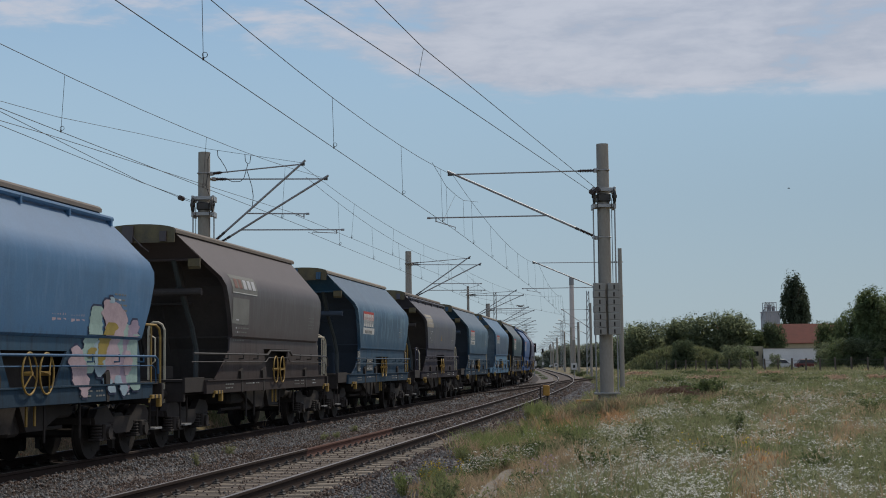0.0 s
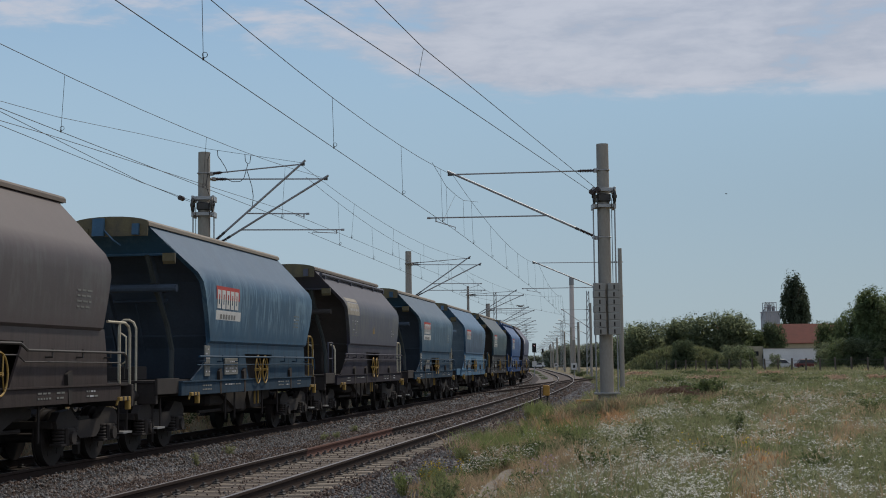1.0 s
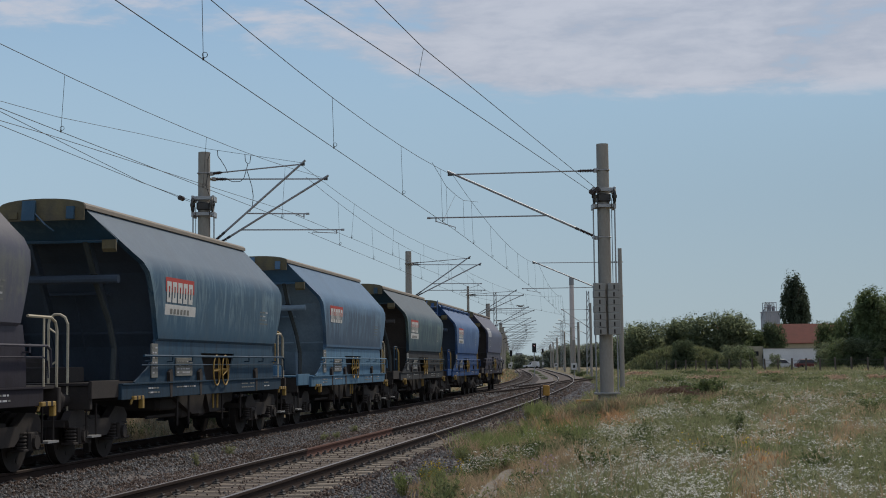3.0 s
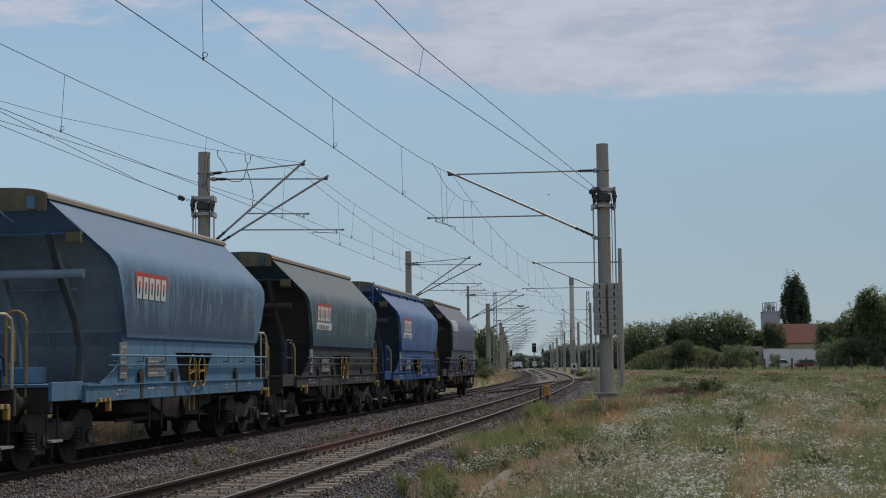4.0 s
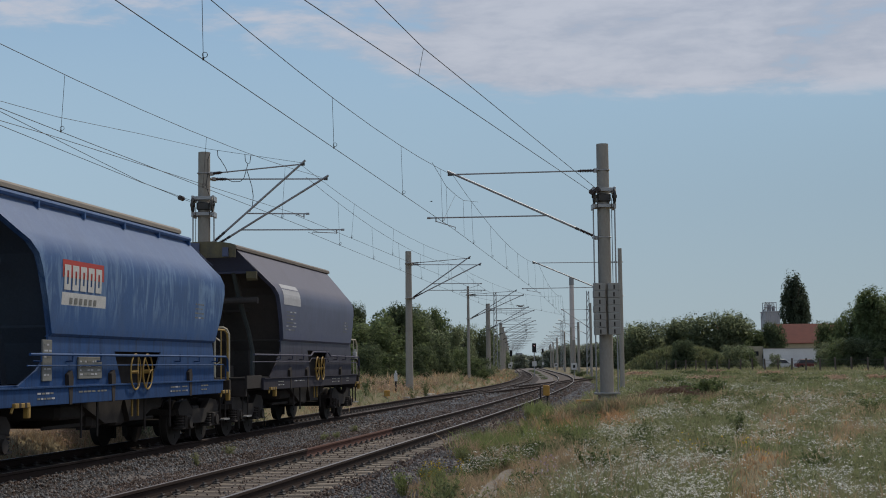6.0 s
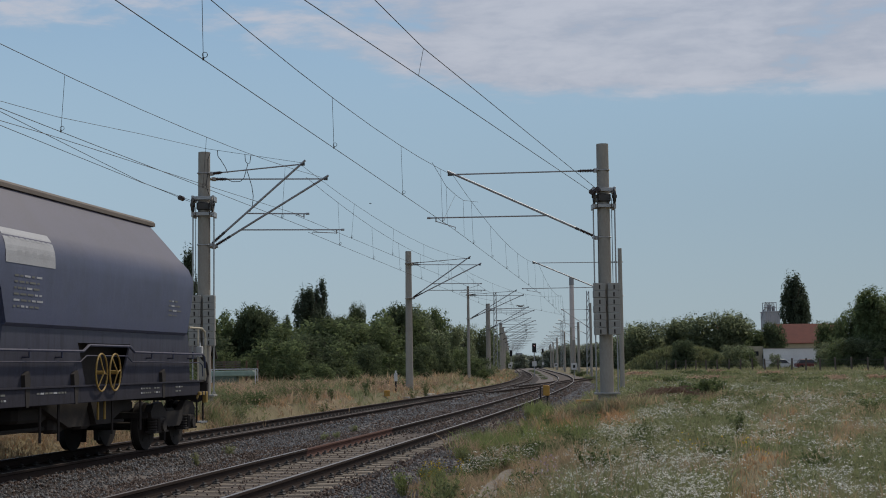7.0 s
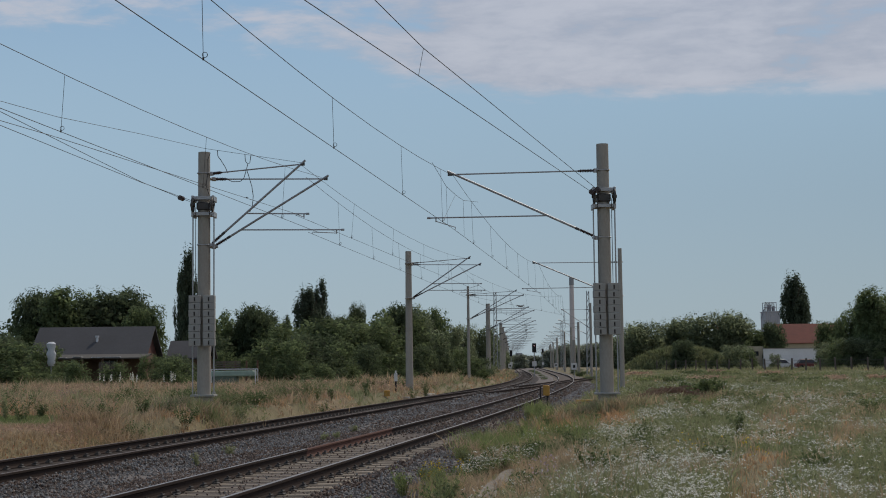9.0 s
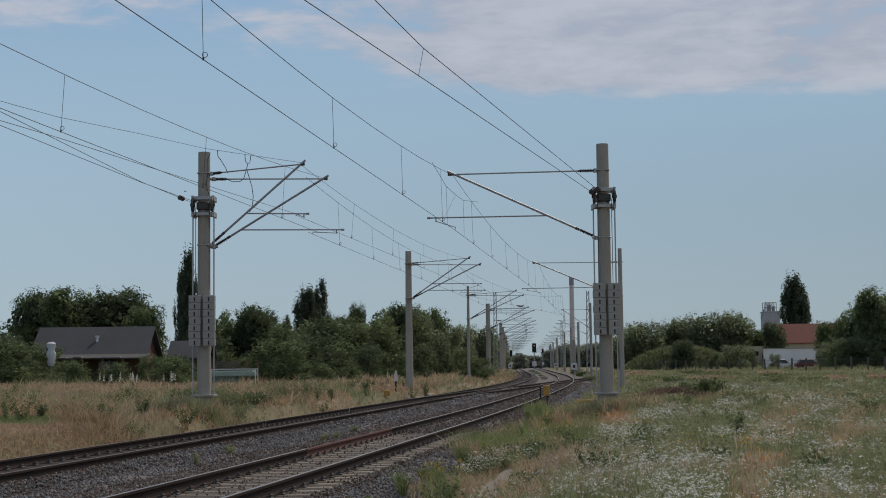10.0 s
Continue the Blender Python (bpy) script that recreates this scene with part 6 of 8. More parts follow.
def build_trees():
    models = {}
    for key, kind, mat, seed, count, leaf, label in (
            ("r4", "round", LEAF_HAZE, 11, 11000, 0.14, "grey-green leafy tree beyond the meadow"), ("r5", "round", LEAF_FAR_HAZE, 13, 3500, 0.30, "pale silvery tree at the far end of the line"), ("b3", "bush", LEAF_HAZE, 12, 7000, 0.145, "grey-green bush beyond the meadow fence"),
            ("r1", "round", LEAF_MID, 1, 14000, 0.15, "broad leafy green tree behind the railway"), ("r2", "round", LEAF_DARK, 2, 14000, 0.15, "dark green leafy tree near the railway"),
            ("r3", "round", LEAF_MID, 3, 14000, 0.145, "uneven leafy tree in a hedgerow"), ("p1", "poplar", LEAF_POPLAR, 4, 11000, 0.17, "tall slim dark poplar behind the trees"),
            ("p2", "poplar", LEAF_POPLAR, 5, 7000, 0.17, "tall poplar with a ragged open top"), ("b1", "bush", LEAF_MID, 6, 5500, 0.17, "dense green bush beside the grass"), ("b2", "bush", LEAF_DARK, 7, 5500, 0.17, "dark green shrub among the trees")):
        models[key] = tree_model({"round": "tree", "poplar": "poplar", "bush": "bush"}[kind], label, kind, 10.0, 5.0 if kind != "poplar" else 2.4, mat, seed, count, leaf)
        models[key].location = (0, -160 - 15 * len(models), 0)
    rr = random.Random(5)
    # column in the view, height of the top over the horizon in thousandths of the distance, distance, half-width
    rows = [("r2", 82, 56, 138, 3.9), ("r1", 125, 57, 136, 5.0), ("r2", 190, 57, 138, 5.0), ("r3", 250, 46, 130, 2.6), ("r2", 232, 47, 140, 3.5), ("r1", 34, 33, 135, 2.6),
            ("r1", 415, 42, 128, 3.4), ("r2", 462, 45, 126, 2.4), ("r2", 445, 40, 127, 2.6), ("r1", 385, 33, 132, 3.2), ("r1", 545, 35, 122, 4.2), ("r3", 600, 32, 120, 3.5), ("r1", 655, 35, 124, 3.6), ("r1", 700, 42, 132, 3.4), ("r2", 722, 44, 134, 3.0),
            ("r4", 748, 44, 145, 3.0), ("r4", 790, 30, 168, 2.5), ("r1", 765, 41, 150, 2.4), ("r4", 822, 30, 185, 2.2), ("r4", 850, 29, 205, 3.0), ("r1", 500, 31, 124, 2.6), ("r1", 575, 30, 135, 4.0), ("r2", 630, 31, 138, 4.0),
            ("p1", 333, 79, 190, 1.5), ("p2", 321, 64, 200, 1.1), ("p1", 543, 52, 210, 2.3), ("p2", 568, 58, 212, 1.5), ("p1", 556, 50, 214, 1.8), ("r2", 633, 45, 215, 1.8), ("r2", 628, 38, 216, 1.7), ("p2", 507, 34, 220, 1.0), ("r2", 590, 36, 240, 3.0),
            ("b2", 35, 34, 104, 2.4), ("b1", 80, 18, 96, 2.0), ("b1", 10, 20, 92, 2.4), ("b1", 205, 9, 88, 1.5), ("b1", 300, 16, 90, 1.9), ("b1", 395, 13, 118, 2.2), ("b3", 345, 11, 112, 1.8), ("b1", 284, 13, 108, 1.9), ("b1", 264, 9, 95, 1.3), ("b1", 314, 15, 94, 1.7), ("b1", 92, 5, 91, 1.5), ("b1", 120, 7, 93, 1.6), ("b1", 425, 13, 120, 2.0), ("b3", 365, 13, 122, 2.0), ("b2", 330, 14, 98, 2.0), ("b1", 135, 5, 90, 1.6), ("b1", 490, 17, 104, 2.2), ("b1", 520, 14, 100, 2.0),
            ("b3", 560, 15, 106, 2.3), ("b1", 600, 13, 108, 2.0), ("b3", 640, 13, 112, 2.2), ("b1", 690, 16, 116, 2.2), ("b3", 735, 14, 124, 2.2), ("b3", 770, 16, 140, 2.2), ("b1", 560, 3, 96, 1.4), ("b1", 815, 14, 158, 2.0), ("b2", 455, 10, 108, 1.8),
            ("r4", 1112, 29, 234, 3.2), ("r4", 1145, 30, 238, 3.2), ("r4", 1180, 31, 243, 3.2), ("r4", 1215, 33, 241, 3.4), ("r4", 1250, 36, 237, 4.2), ("r4", 1285, 37, 236, 3.6), ("r4", 1318, 32, 240, 3.0), ("r2", 1207, 16, 213, 1.6), ("b2", 1262, 7, 212, 1.0),
            ("r2", 1371, 28, 231, 1.75), ("r3", 1335, 23, 235, 2.6), ("p1", 1405, 57, 300, 3.1), ("p2", 1414, 51, 302, 2.9), ("r1", 1502, 36, 188, 1.8), ("r1", 1560, 49, 182, 2.7), ("r1", 1580, 52, 178, 3.8), ("r1", 1527, 44, 186, 1.7), ("r3", 1474, 29, 195, 2.0), ("r4", 1630, 52, 180, 5.0),
            ("b3", 1300, 13, 214, 2.6), ("b1", 1338, 8, 238, 1.6), ("b3", 1472, 14, 186, 2.2), ("b3", 1466, 9, 182, 1.8), ("b1", 1492, 16, 178, 2.6), ("b3", 1520, 18, 177, 2.8), ("b3", 1548, 16, 175, 2.6), ("b1", 1575, 20, 174, 3.0), ("b3", 1369, 5.5, 215, 1.0),
            ("b3", 1108, 10, 234, 2.6), ("b1", 1150, 10, 240, 2.6), ("b3", 1200, 9, 242, 2.6), ("b1", 1322, 10, 224, 1.9), ("b3", 1345, 12, 246, 2.2),
            ("b1", 963, -3.4, 170, 0.9), ("b2", 961, -3.2, 190, 0.9), ("b1", 957, -2.6, 220, 1.0), ("b3", 952, -2.0, 260, 1.1), ("b1", 946, -1.4, 300, 1.2), ("b3", 941, -1.0, 340, 1.2), ("r2", 1012, 14.5, 430, 4.0), ("r2", 1000, 13.5, 450, 3.6), ("r4", 1038, 14, 440, 4.5), ("r1", 1062, 13, 430, 4.0), ("r2", 1024, 12, 420, 3.5), ("b1", 958, -3.5, 205, 0.9), ("b3", 955, -3, 240, 1.0), ("b3", 948, -2, 280, 1.1), ("b1", 1030, -3, 200, 1.2), ("b3", 1020, -2, 235, 1.3), ("b3", 1047, -4, 150, 0.9), ("b1", 838, 4, 125, 1.5), ("b3", 850, 3, 138, 1.4), ("b3", 862, 1, 165, 1.3), ("b1", 872, -1, 190, 1.2),
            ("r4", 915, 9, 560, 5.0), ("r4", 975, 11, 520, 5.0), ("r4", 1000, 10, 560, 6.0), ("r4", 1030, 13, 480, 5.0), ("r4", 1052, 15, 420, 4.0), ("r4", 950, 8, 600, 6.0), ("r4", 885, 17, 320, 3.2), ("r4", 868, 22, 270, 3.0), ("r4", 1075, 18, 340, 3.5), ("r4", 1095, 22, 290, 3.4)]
    for key, px, top, d, half in rows:
        x = place_px(px, d)
        h = 1.3 + top / 1000.0 * d
        # beyond 400 m every tree takes the leaves with distance haze painted in
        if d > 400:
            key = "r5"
        elif px > 1095 and key[0] == "r" and d < 260:
            half = half * 1.35
        if key == "b3" and d < 160 and px < 1000:
            key = "b2"
            h = h * 1.35
        if key[0] == "b" and d < 160:
            h, half = h * rr.uniform(0.7, 1.25), half * rr.uniform(0.75, 1.25)
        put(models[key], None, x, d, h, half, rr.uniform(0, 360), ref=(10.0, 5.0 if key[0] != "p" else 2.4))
    for m in models.values():
        for o in (m, *m.children_recursive):
            bpy.data.objects.remove(o)


def tufts(rng, n, xy, base, height, width, blades, lean):
    """Blades of grass as slim bent kites, in tufts that each bow one way."""
    m = n * blades
    p = np.repeat(xy, blades, axis=0)
    z = np.repeat(base, blades)
    h = np.repeat(height, blades) * rng.uniform(0.45, 1.15, m)
    w = np.repeat(width, blades) * rng.uniform(0.7, 1.3, m)
    spread = np.repeat(height, blades) * 0.35
    p = p + rng.normal(size=(m, 2)) * spread[:, None] * 0.5
    a = rng.uniform(0, 2 * math.pi, m)
    b = rng.uniform(0, 2 * math.pi, m)
    k = rng.uniform(0.05, lean, m) * h
    bow = np.repeat(rng.uniform(0, 2 * math.pi, n), blades)
    q = np.repeat(rng.uniform(0.0, 0.55, n), blades) * h
    tx, ty = np.cos(b) * k + np.cos(bow) * q, np.sin(b) * k + np.sin(bow) * q
    dx, dy = np.cos(a) * w, np.sin(a) * w
    root = np.stack([p[:, 0], p[:, 1], z - 0.03], axis=1)
    m1 = np.stack([p[:, 0] + tx * 0.28 - dx, p[:, 1] + ty * 0.28 - dy, z + h * 0.55], axis=1)
    m2 = np.stack([p[:, 0] + tx * 0.28 + dx, p[:, 1] + ty * 0.28 + dy, z + h * 0.55], axis=1)
    tip = np.stack([p[:, 0] + tx, p[:, 1] + ty, z + h * 0.96], axis=1)
    return np.stack([root, m1, tip, m2], axis=1)


def heights(xy):
    return np.array([surface_height(x, min(y, 690)) for x, y in xy])


def field(x, y, s, seed):
    return noise.noise((x * s, y * s, seed))


def spread_points(rng, n, d0, d1, x_lo, x_hi, power):
    """Places over the ground by distance along y, thinning out; x_lo and x_hi: shares of y."""
    u = rng.uniform(0, 1, n)
    y = (d0 ** power + u * (d1 ** power - d0 ** power)) ** (1 / power)
    lo, hi = x_lo * y, x_hi * y
    x = lo + rng.uniform(0, 1, n) * (hi - lo)
    return np.stack([x, y], axis=1)


def worn_path(x, y):
    """How far the meadow is trodden to rusty stubble here, 0 to 1."""
    q = x / y + 0.020 * field(x, y, 0.30, 41) + 0.010 * field(x, y, 1.1, 42)
    w = math.exp(-((q - 0.218 - 0.0012 * (y - 20)) / 0.021) ** 2) * min(1, max(0, (37 - y) / 6)) * 1.15
    w = max(w, math.exp(-((q - 0.276) / 0.016) ** 2) * min(1, max(0, (36 - y) / 6)) * min(1, max(0, (y - 17) / 3)))
    w = max(w, 0.9 * math.exp(-(((x - 1.9) / 0.8) ** 2 + ((y - 29) / 3.5) ** 2)))
    w = max(w, math.exp(-((q - 0.036) / 0.010) ** 2) * (1.0 if y < 22 else 0.0))
    return w * (0.70 + 0.9 * field(x, y, 0.45, 43))


def rusty_patch(x, y):
    """The stand of dead sorrel round the foot of the mast."""
    return math.exp(-(((x - 3.4) / 1.45) ** 2 + ((y - 39.5) / 8.0) ** 2)) + 0.25 * field(x, y, 0.8, 44)


def on_slab(x, y):
    """Bare strip of the old concrete slab."""
    return 14.5 < y < 22.6 and abs(x - 0.48 - 0.12 * (y - 18.0)) < 0.13 + 0.10 * field(x, y, 2.2, 17)


def verge(y):
    """Where the plants begin, counted from the middle of the near track."""
    return 2.65 - 0.55 * min(1, max(0, (y - 24) / 8)) * min(1, max(0, (60 - y) / 10))


def build_meadow():
    rng = np.random.default_rng(21)
    groups = {"green": [], "dry": [], "red": [], "verge": []}
    white = []
    # right of the tracks
    pts = spread_points(rng, 74000, 11, 235, -0.06, 0.36, 0.55)
    keep = {"green": [], "dry": [], "red": []}
    for x, y in pts:
        l = x - across(y, NEAR_TRACK)
        e = l - verge(y) + 0.7 * field(x, y, 0.45, 9)
        if e < 0 or (e < 0.7 and rng.random() < 0.45) or on_slab(x, y):
            continue
        v = 0.9 * field(x, y, 0.13, 1) + 0.9 * field(x, y, 0.5, 2) + rng.normal() * 0.16 - (0.3 if y > 62 else 0)
        if y < 40 and field(x, y, 1.1, 14) + 0.6 * field(x, y, 0.35, 15) < -0.10 and rng.random() < 0.7:
            continue
        path = worn_path(x, y)
        if path > 0.35 and rng.random() < 0.35:
            continue
        if rusty_patch(x, y) > 0.24 + rng.random() * 0.25 or path > 0.25 + rng.random() * 0.5:
            keep["red" if path < 0.2 or rng.random() < 0.45 else "dry"].append((x, y))
        elif v > 0.32 - (0.40 if e < 2.2 and y < 28 else 0):
            keep["dry"].append((x, y))
        else:
            keep["green"].append((x, y))
    # the near end of the meadow, beside and behind the camera
    for x, y in np.column_stack([rng.uniform(-4, 14, 9000), rng.uniform(-12, 11.5, 9000)]):
        if x - across(y, NEAR_TRACK) > 2.6 and math.hypot(x, y) > 0.8:
            keep["green" if field(x, y, 0.4, 2) < 0.15 else "dry"].append((x, y))
    # left of the tracks: mostly dry, short by the rails, tall behind
    pts = spread_points(rng, 50000, 19, 260, -0.36, 0.06, 0.5)
    left = {"green": [], "dry": [], "red": []}
    for x, y in pts:
        k = across(y, FAR_TRACK) - x
        if k < 1.3 + 0.5 * field(x, y, 0.4, 9):
            continue
        v = 1.2 * field(x, y, 0.14, 4) + 0.8 * field(x, y, 0.5, 5) + rng.normal() * 0.2
        mown = k > 3.2 + 0.6 * field(x, y, 0.5, 12) and 33.5 < y + 0.5 * field(x, y, 0.4, 13) < 40.5 and k < 9
        left["green" if v > 0.06 or (mown and rng.random() < 0.8) else ("red" if v < -0.30 and rng.random() < 0.45 else "dry")].append((x, y))
    short = spread_points(rng, 12000, 20, 35, -0.36, -0.10, 1.0)
    for x, y in short:
        k = across(y, FAR_TRACK) - x
        if 1.35 < k < 12:
            left["red" if field(x, y, 0.3, 83) > 0.28 and rng.random() < 0.35 else "dry"].append((x, y))
    lawn = spread_points(rng, 9000, 33.5, 40.5, -0.36, -0.20, 1.0)
    mown_ = np.array([(x, y) for x, y in lawn if 3.2 + 0.6 * field(x, y, 0.5, 12) < across(y, FAR_TRACK) - x < 9])
    groups["verge"].append(tufts(rng, len(mown_), mown_, heights(mown_), rng.uniform(0.06, 0.16, len(mown_)), np.full(len(mown_), 0.009), 6, 0.9))
    for src, tall in ((keep, 0.21), (left, 0.40)):
        for key, xy in src.items():
            xy = np.array(xy)
            d = xy[:, 1]
            h = tall * rng.uniform(0.45, 1.3, len(xy)) * (1.2 if key == "dry" else 1.0) * np.array([1 - 0.65 * min(1, max(0, worn_path(x, y))) for x, y in xy])
            if src is keep:
                e = np.array([x - across(y, NEAR_TRACK) - verge(y) for x, y in xy])
                h = h * np.where(e < 1.6, np.where(d < 30, 0.55 + 0.2 * np.clip(e, 0, 1), 1.25), 1.0) * np.clip(1 + 0.8 * np.array([field(x, y, 0.4, 51) + field(x, y, 1.4, 52) for x, y in xy]), 0.35, 2.2)
            if src is left:
                k = np.array([across(y, FAR_TRACK) - x for x, y in xy])
                h = h * np.where((d > 33.5) & (d < 40.5) & (k > 3.2) & (k < 9), 0.25, np.where(d < 34, 0.33, np.where(k < 3, 0.7, 1.0))) * np.clip(1 + 0.9 * np.array([field(x, y, 0.25, 50) + 0.8 * field(x, y, 0.9, 53) for x, y in xy]), 0.3, 2.2)
            groups[key].append(tufts(rng, len(xy), xy, heights(xy), h, np.maximum(0.005, d * 0.00022), 7, 0.9))
    # rank growth round the feet of the nearest masts
    for mx, my, key in ((-7.07, 42.4, "dry"), (-7.3, 42.2, "green"), (4.66, 41.3, "green"), (4.5, 41.2, "dry")):
        xy = np.column_stack([mx + rng.normal(size=170) * 0.7, my + rng.normal(size=170) * 0.35])
        groups[key].append(tufts(rng, 170, xy, heights(xy), rng.uniform(0.35, 0.62, 170), np.full(170, 0.009), 10, 0.7))
    # tall clumps where the meadow meets the stones
    for k in range(95):
        y = rng.uniform(17, 50)
        x = across(y, NEAR_TRACK) + verge(y) + rng.uniform(-0.1, 2.4) + (0.3 if y < 28 else 0)
        if (y < 27 and k % 3) or rusty_patch(x, y) > 0.3 or worn_path(x, y) > 0.3 or any(on_slab(x + 0.2 * u, y + 0.5 * v) for u in (-1, 0, 1) for v in (-1, 0, 1, 2)):
            continue
        xy = np.column_stack([x + rng.normal(size=16) * 0.16, y + rng.normal(size=16) * 0.22])
        groups["dry" if rng.random() < (0.6 if y < 27 else 0.22) else "verge"].append(tufts(rng, 16, xy, heights(xy), rng.uniform(0.25, 0.55, 16), np.full(16, max(0.0045, y * 0.0002)), 10, 0.8))
    for cx, cy, n, r, hi, key in ((-0.18, 21.7, 60, 0.22, 0.28, "dry"), (0.12, 21.0, 50, 0.25, 0.24, "dry"), (0.5, 23.5, 60, 0.3, 0.24, "dry"), (1.55, 28.0, 80, 0.4, 0.34, "dry"), (1.05, 31.5, 120, 0.32, 0.52, "verge"), (0.75, 30.5, 50, 0.2, 0.34, "verge"), (3.4, 52.0, 70, 0.35, 0.6, "verge")):
        xy = np.column_stack([cx + rng.normal(size=n) * r, cy + rng.normal(size=n) * r * 2])
        groups[key].append(tufts(rng, n, xy, heights(xy), rng.uniform(0.5, 1.0, n) * hi, np.full(n, max(0.0045, cy * 0.0002)), 9, 0.7))
    # tall growth along the foot of the garden hedge and of the field fence
    for n, f, key in ((900, lambda u: (place_px(-40 + 900 * u, 88 + 60 * u * u), 88 + 60 * u * u), "green"), (500, lambda u: (place_px(-40 + 900 * u, 84 + 60 * u * u), 84 + 60 * u * u), "dry"), (420, lambda u: (place_px(1095 + 520 * u, 226 - 76 * u), 226 - 76 * u), "green")):
        xy = np.array([f(u) for u in rng.uniform(0, 1, n)]) + rng.normal(size=(n, 2)) * np.array((0.6, 2.2))
        tall = np.clip(0.55 + 0.5 * np.array([field(x, y, 0.3, 71) + field(x, y, 1.0, 72) for x, y in xy]), 0.15, 1.3)
        away = np.array([across(y, FAR_TRACK) - x > 2.5 or x - across(y, NEAR_TRACK) > 4 for x, y in xy])
        xy, tall = xy[away], tall[away]
        groups[key].append(tufts(rng, len(xy), xy, heights(xy), tall, xy[:, 1] * 0.0002, 9, 0.6))
    for key, mat, label in (("green", GRASS_GREEN, "tall green meadow grass and herbs"), ("dry", GRASS_DRY, "tall straw-coloured dry grass"), ("red", GRASS_RED, "rust-coloured dry sorrel and grass"), ("verge", VERGE_GREEN, "fresh green grass clumps along the ballast")):
        tagged(new("grass", quads("grass", np.concatenate(groups[key]), mat)), label, "grass", kind="stuff")
    # soft seed heads over the dry grass beyond the far track
    xy = np.array(left["dry"])
    xy = xy[(xy[:, 1] < 90) & np.array([field(x, y, 0.22, 81) + 0.7 * field(x, y, 0.8, 82) > -0.12 for x, y in xy])]
    xy = np.repeat(xy, 3, axis=0) + rng.normal(size=(3 * len(xy), 2)) * 0.12
    k = np.array([across(y, FAR_TRACK) - x for x, y in xy])
    lawn_ = (xy[:, 1] > 33.5) & (xy[:, 1] < 40.5) & (k > 3.2) & (k < 9)
    xy, k = xy[~lawn_ & (k > 1.6)], k[~lawn_ & (k > 1.6)]
    z = heights(xy) + np.where(xy[:, 1] < 34, 0.12, np.where(k < 3, 0.28, 0.42)) * rng.uniform(0.6, 1.3, len(xy))
    tagged(new("grass_seed_heads", quads("grass_seed_heads", leaf_cards(np.column_stack([xy, z]), np.maximum(0.02, xy[:, 1] * 0.00065) * rng.uniform(0.6, 1.4, len(xy)), rng), GRASS_ROSE)), "soft rosy-tan seed heads of dry grass", "grass", kind="stuff")
    # flowers: plants with flat umbels on thin stalks, in drifts
    pts = spread_points(rng, 26000, 11, 150, -0.02, 0.36, 0.70)
    heads = []
    for x, y in pts:
        l = x - across(y, NEAR_TRACK)
        if l < 2.75 or on_slab(x, y) or (x / y < 0.085 and y < 22 and rng.random() < 0.75) or worn_path(x, y) > 0.35 or rusty_patch(x, y) > 0.30:
            continue
        v = 0.6 * field(x, y, 0.09, 31) + 1.0 * field(x, y, 0.24, 33) + 1.7 * field(x, y, 0.75, 32)
        v += 0.5 * math.exp(-(((x - 0.75) / 0.5) ** 2 + ((y - 25.5) / 3.0) ** 2)) - (0.3 if y < 20 and x < 1.6 else 0)
        v += 0.36 * math.exp(-((x / y - 0.125) / 0.06) ** 2) * min(1, max(0, (46 - y) / 10))
        if v > 0.33 + 0.5 * field(x, y, 0.55, 35) + min(0.34, max(0, y - 34) * 0.022) + max(0, 6 - l) * 0.03 + rng.normal() * 0.12:
            tall = rng.uniform(0.16, 0.34)
            r = rng.uniform(0.05, 0.16)
            heads += [(x + rng.normal() * r, y + rng.normal() * r, tall * rng.uniform(0.75, 1.1)) for k in range(rng.integers(3, 9))]
    heads = np.array(heads)
    xy = heads[:, :2]
    z = heights(xy) + heads[:, 2]
    d = xy[:, 1]
    big = rng.uniform(0.6, 1.35, len(xy))
    for k in range(5):
        few = np.ones(len(xy), bool) if k < 2 else d < (45 if k == 2 else 30)
        n = int(few.sum())
        a, r = rng.uniform(0, 2 * math.pi, n), np.sqrt(rng.uniform(0, 1, n)) * 0.026 * big[few]
        c = np.column_stack([xy[few, 0] + r * np.cos(a), xy[few, 1] + r * np.sin(a), z[few] + rng.normal(size=n) * 0.006])
        up = np.tile(np.array((0.0, -0.25, 0.97)), (n, 1)) + 0.3 * rng.normal(size=(n, 3))
        white.append(leaf_cards(c, np.clip(d[few] * 0.00038, 0.009, 0.019) * big[few] * rng.uniform(0.7, 1.3, n), rng, 0.0, up / np.linalg.norm(up, axis=1)[:, None]))
    tagged(new("white_flowers", quads("white_flowers", np.concatenate(white), PETAL)), "drifts of small white flowering umbels", "flowers", kind="stuff")
    near = d < 40
    n = int(near.sum())
    s = tufts(rng, n, xy[near], z[near] - 0.3, np.full(n, 0.3), np.full(n, 0.003), 1, 0.1)
    tagged(new("flower_stalks", quads("flower_stalks", s, GRASS_GREEN)), "thin green stalks of the flowers", "stalks", kind="stuff")
    # low broad-leaved herbs between the grass
    pts = spread_points(rng, 150000, 11, 130, -0.05, 0.36, 0.55)
    herb = np.array([(x, y) for x, y in pts if x - across(y, NEAR_TRACK) > verge(y) + (0.1 if y > 28 else 0.7) and not on_slab(x, y) and worn_path(x, y) < 0.3 and rusty_patch(x, y) < 0.25 and field(x, y, 0.35, 61) + 0.8 * field(x, y, 1.3, 62) > 0.02 + rng.normal() * 0.1])
    c = np.column_stack([herb, heights(herb) + rng.uniform(0.04, 0.26, len(herb))])
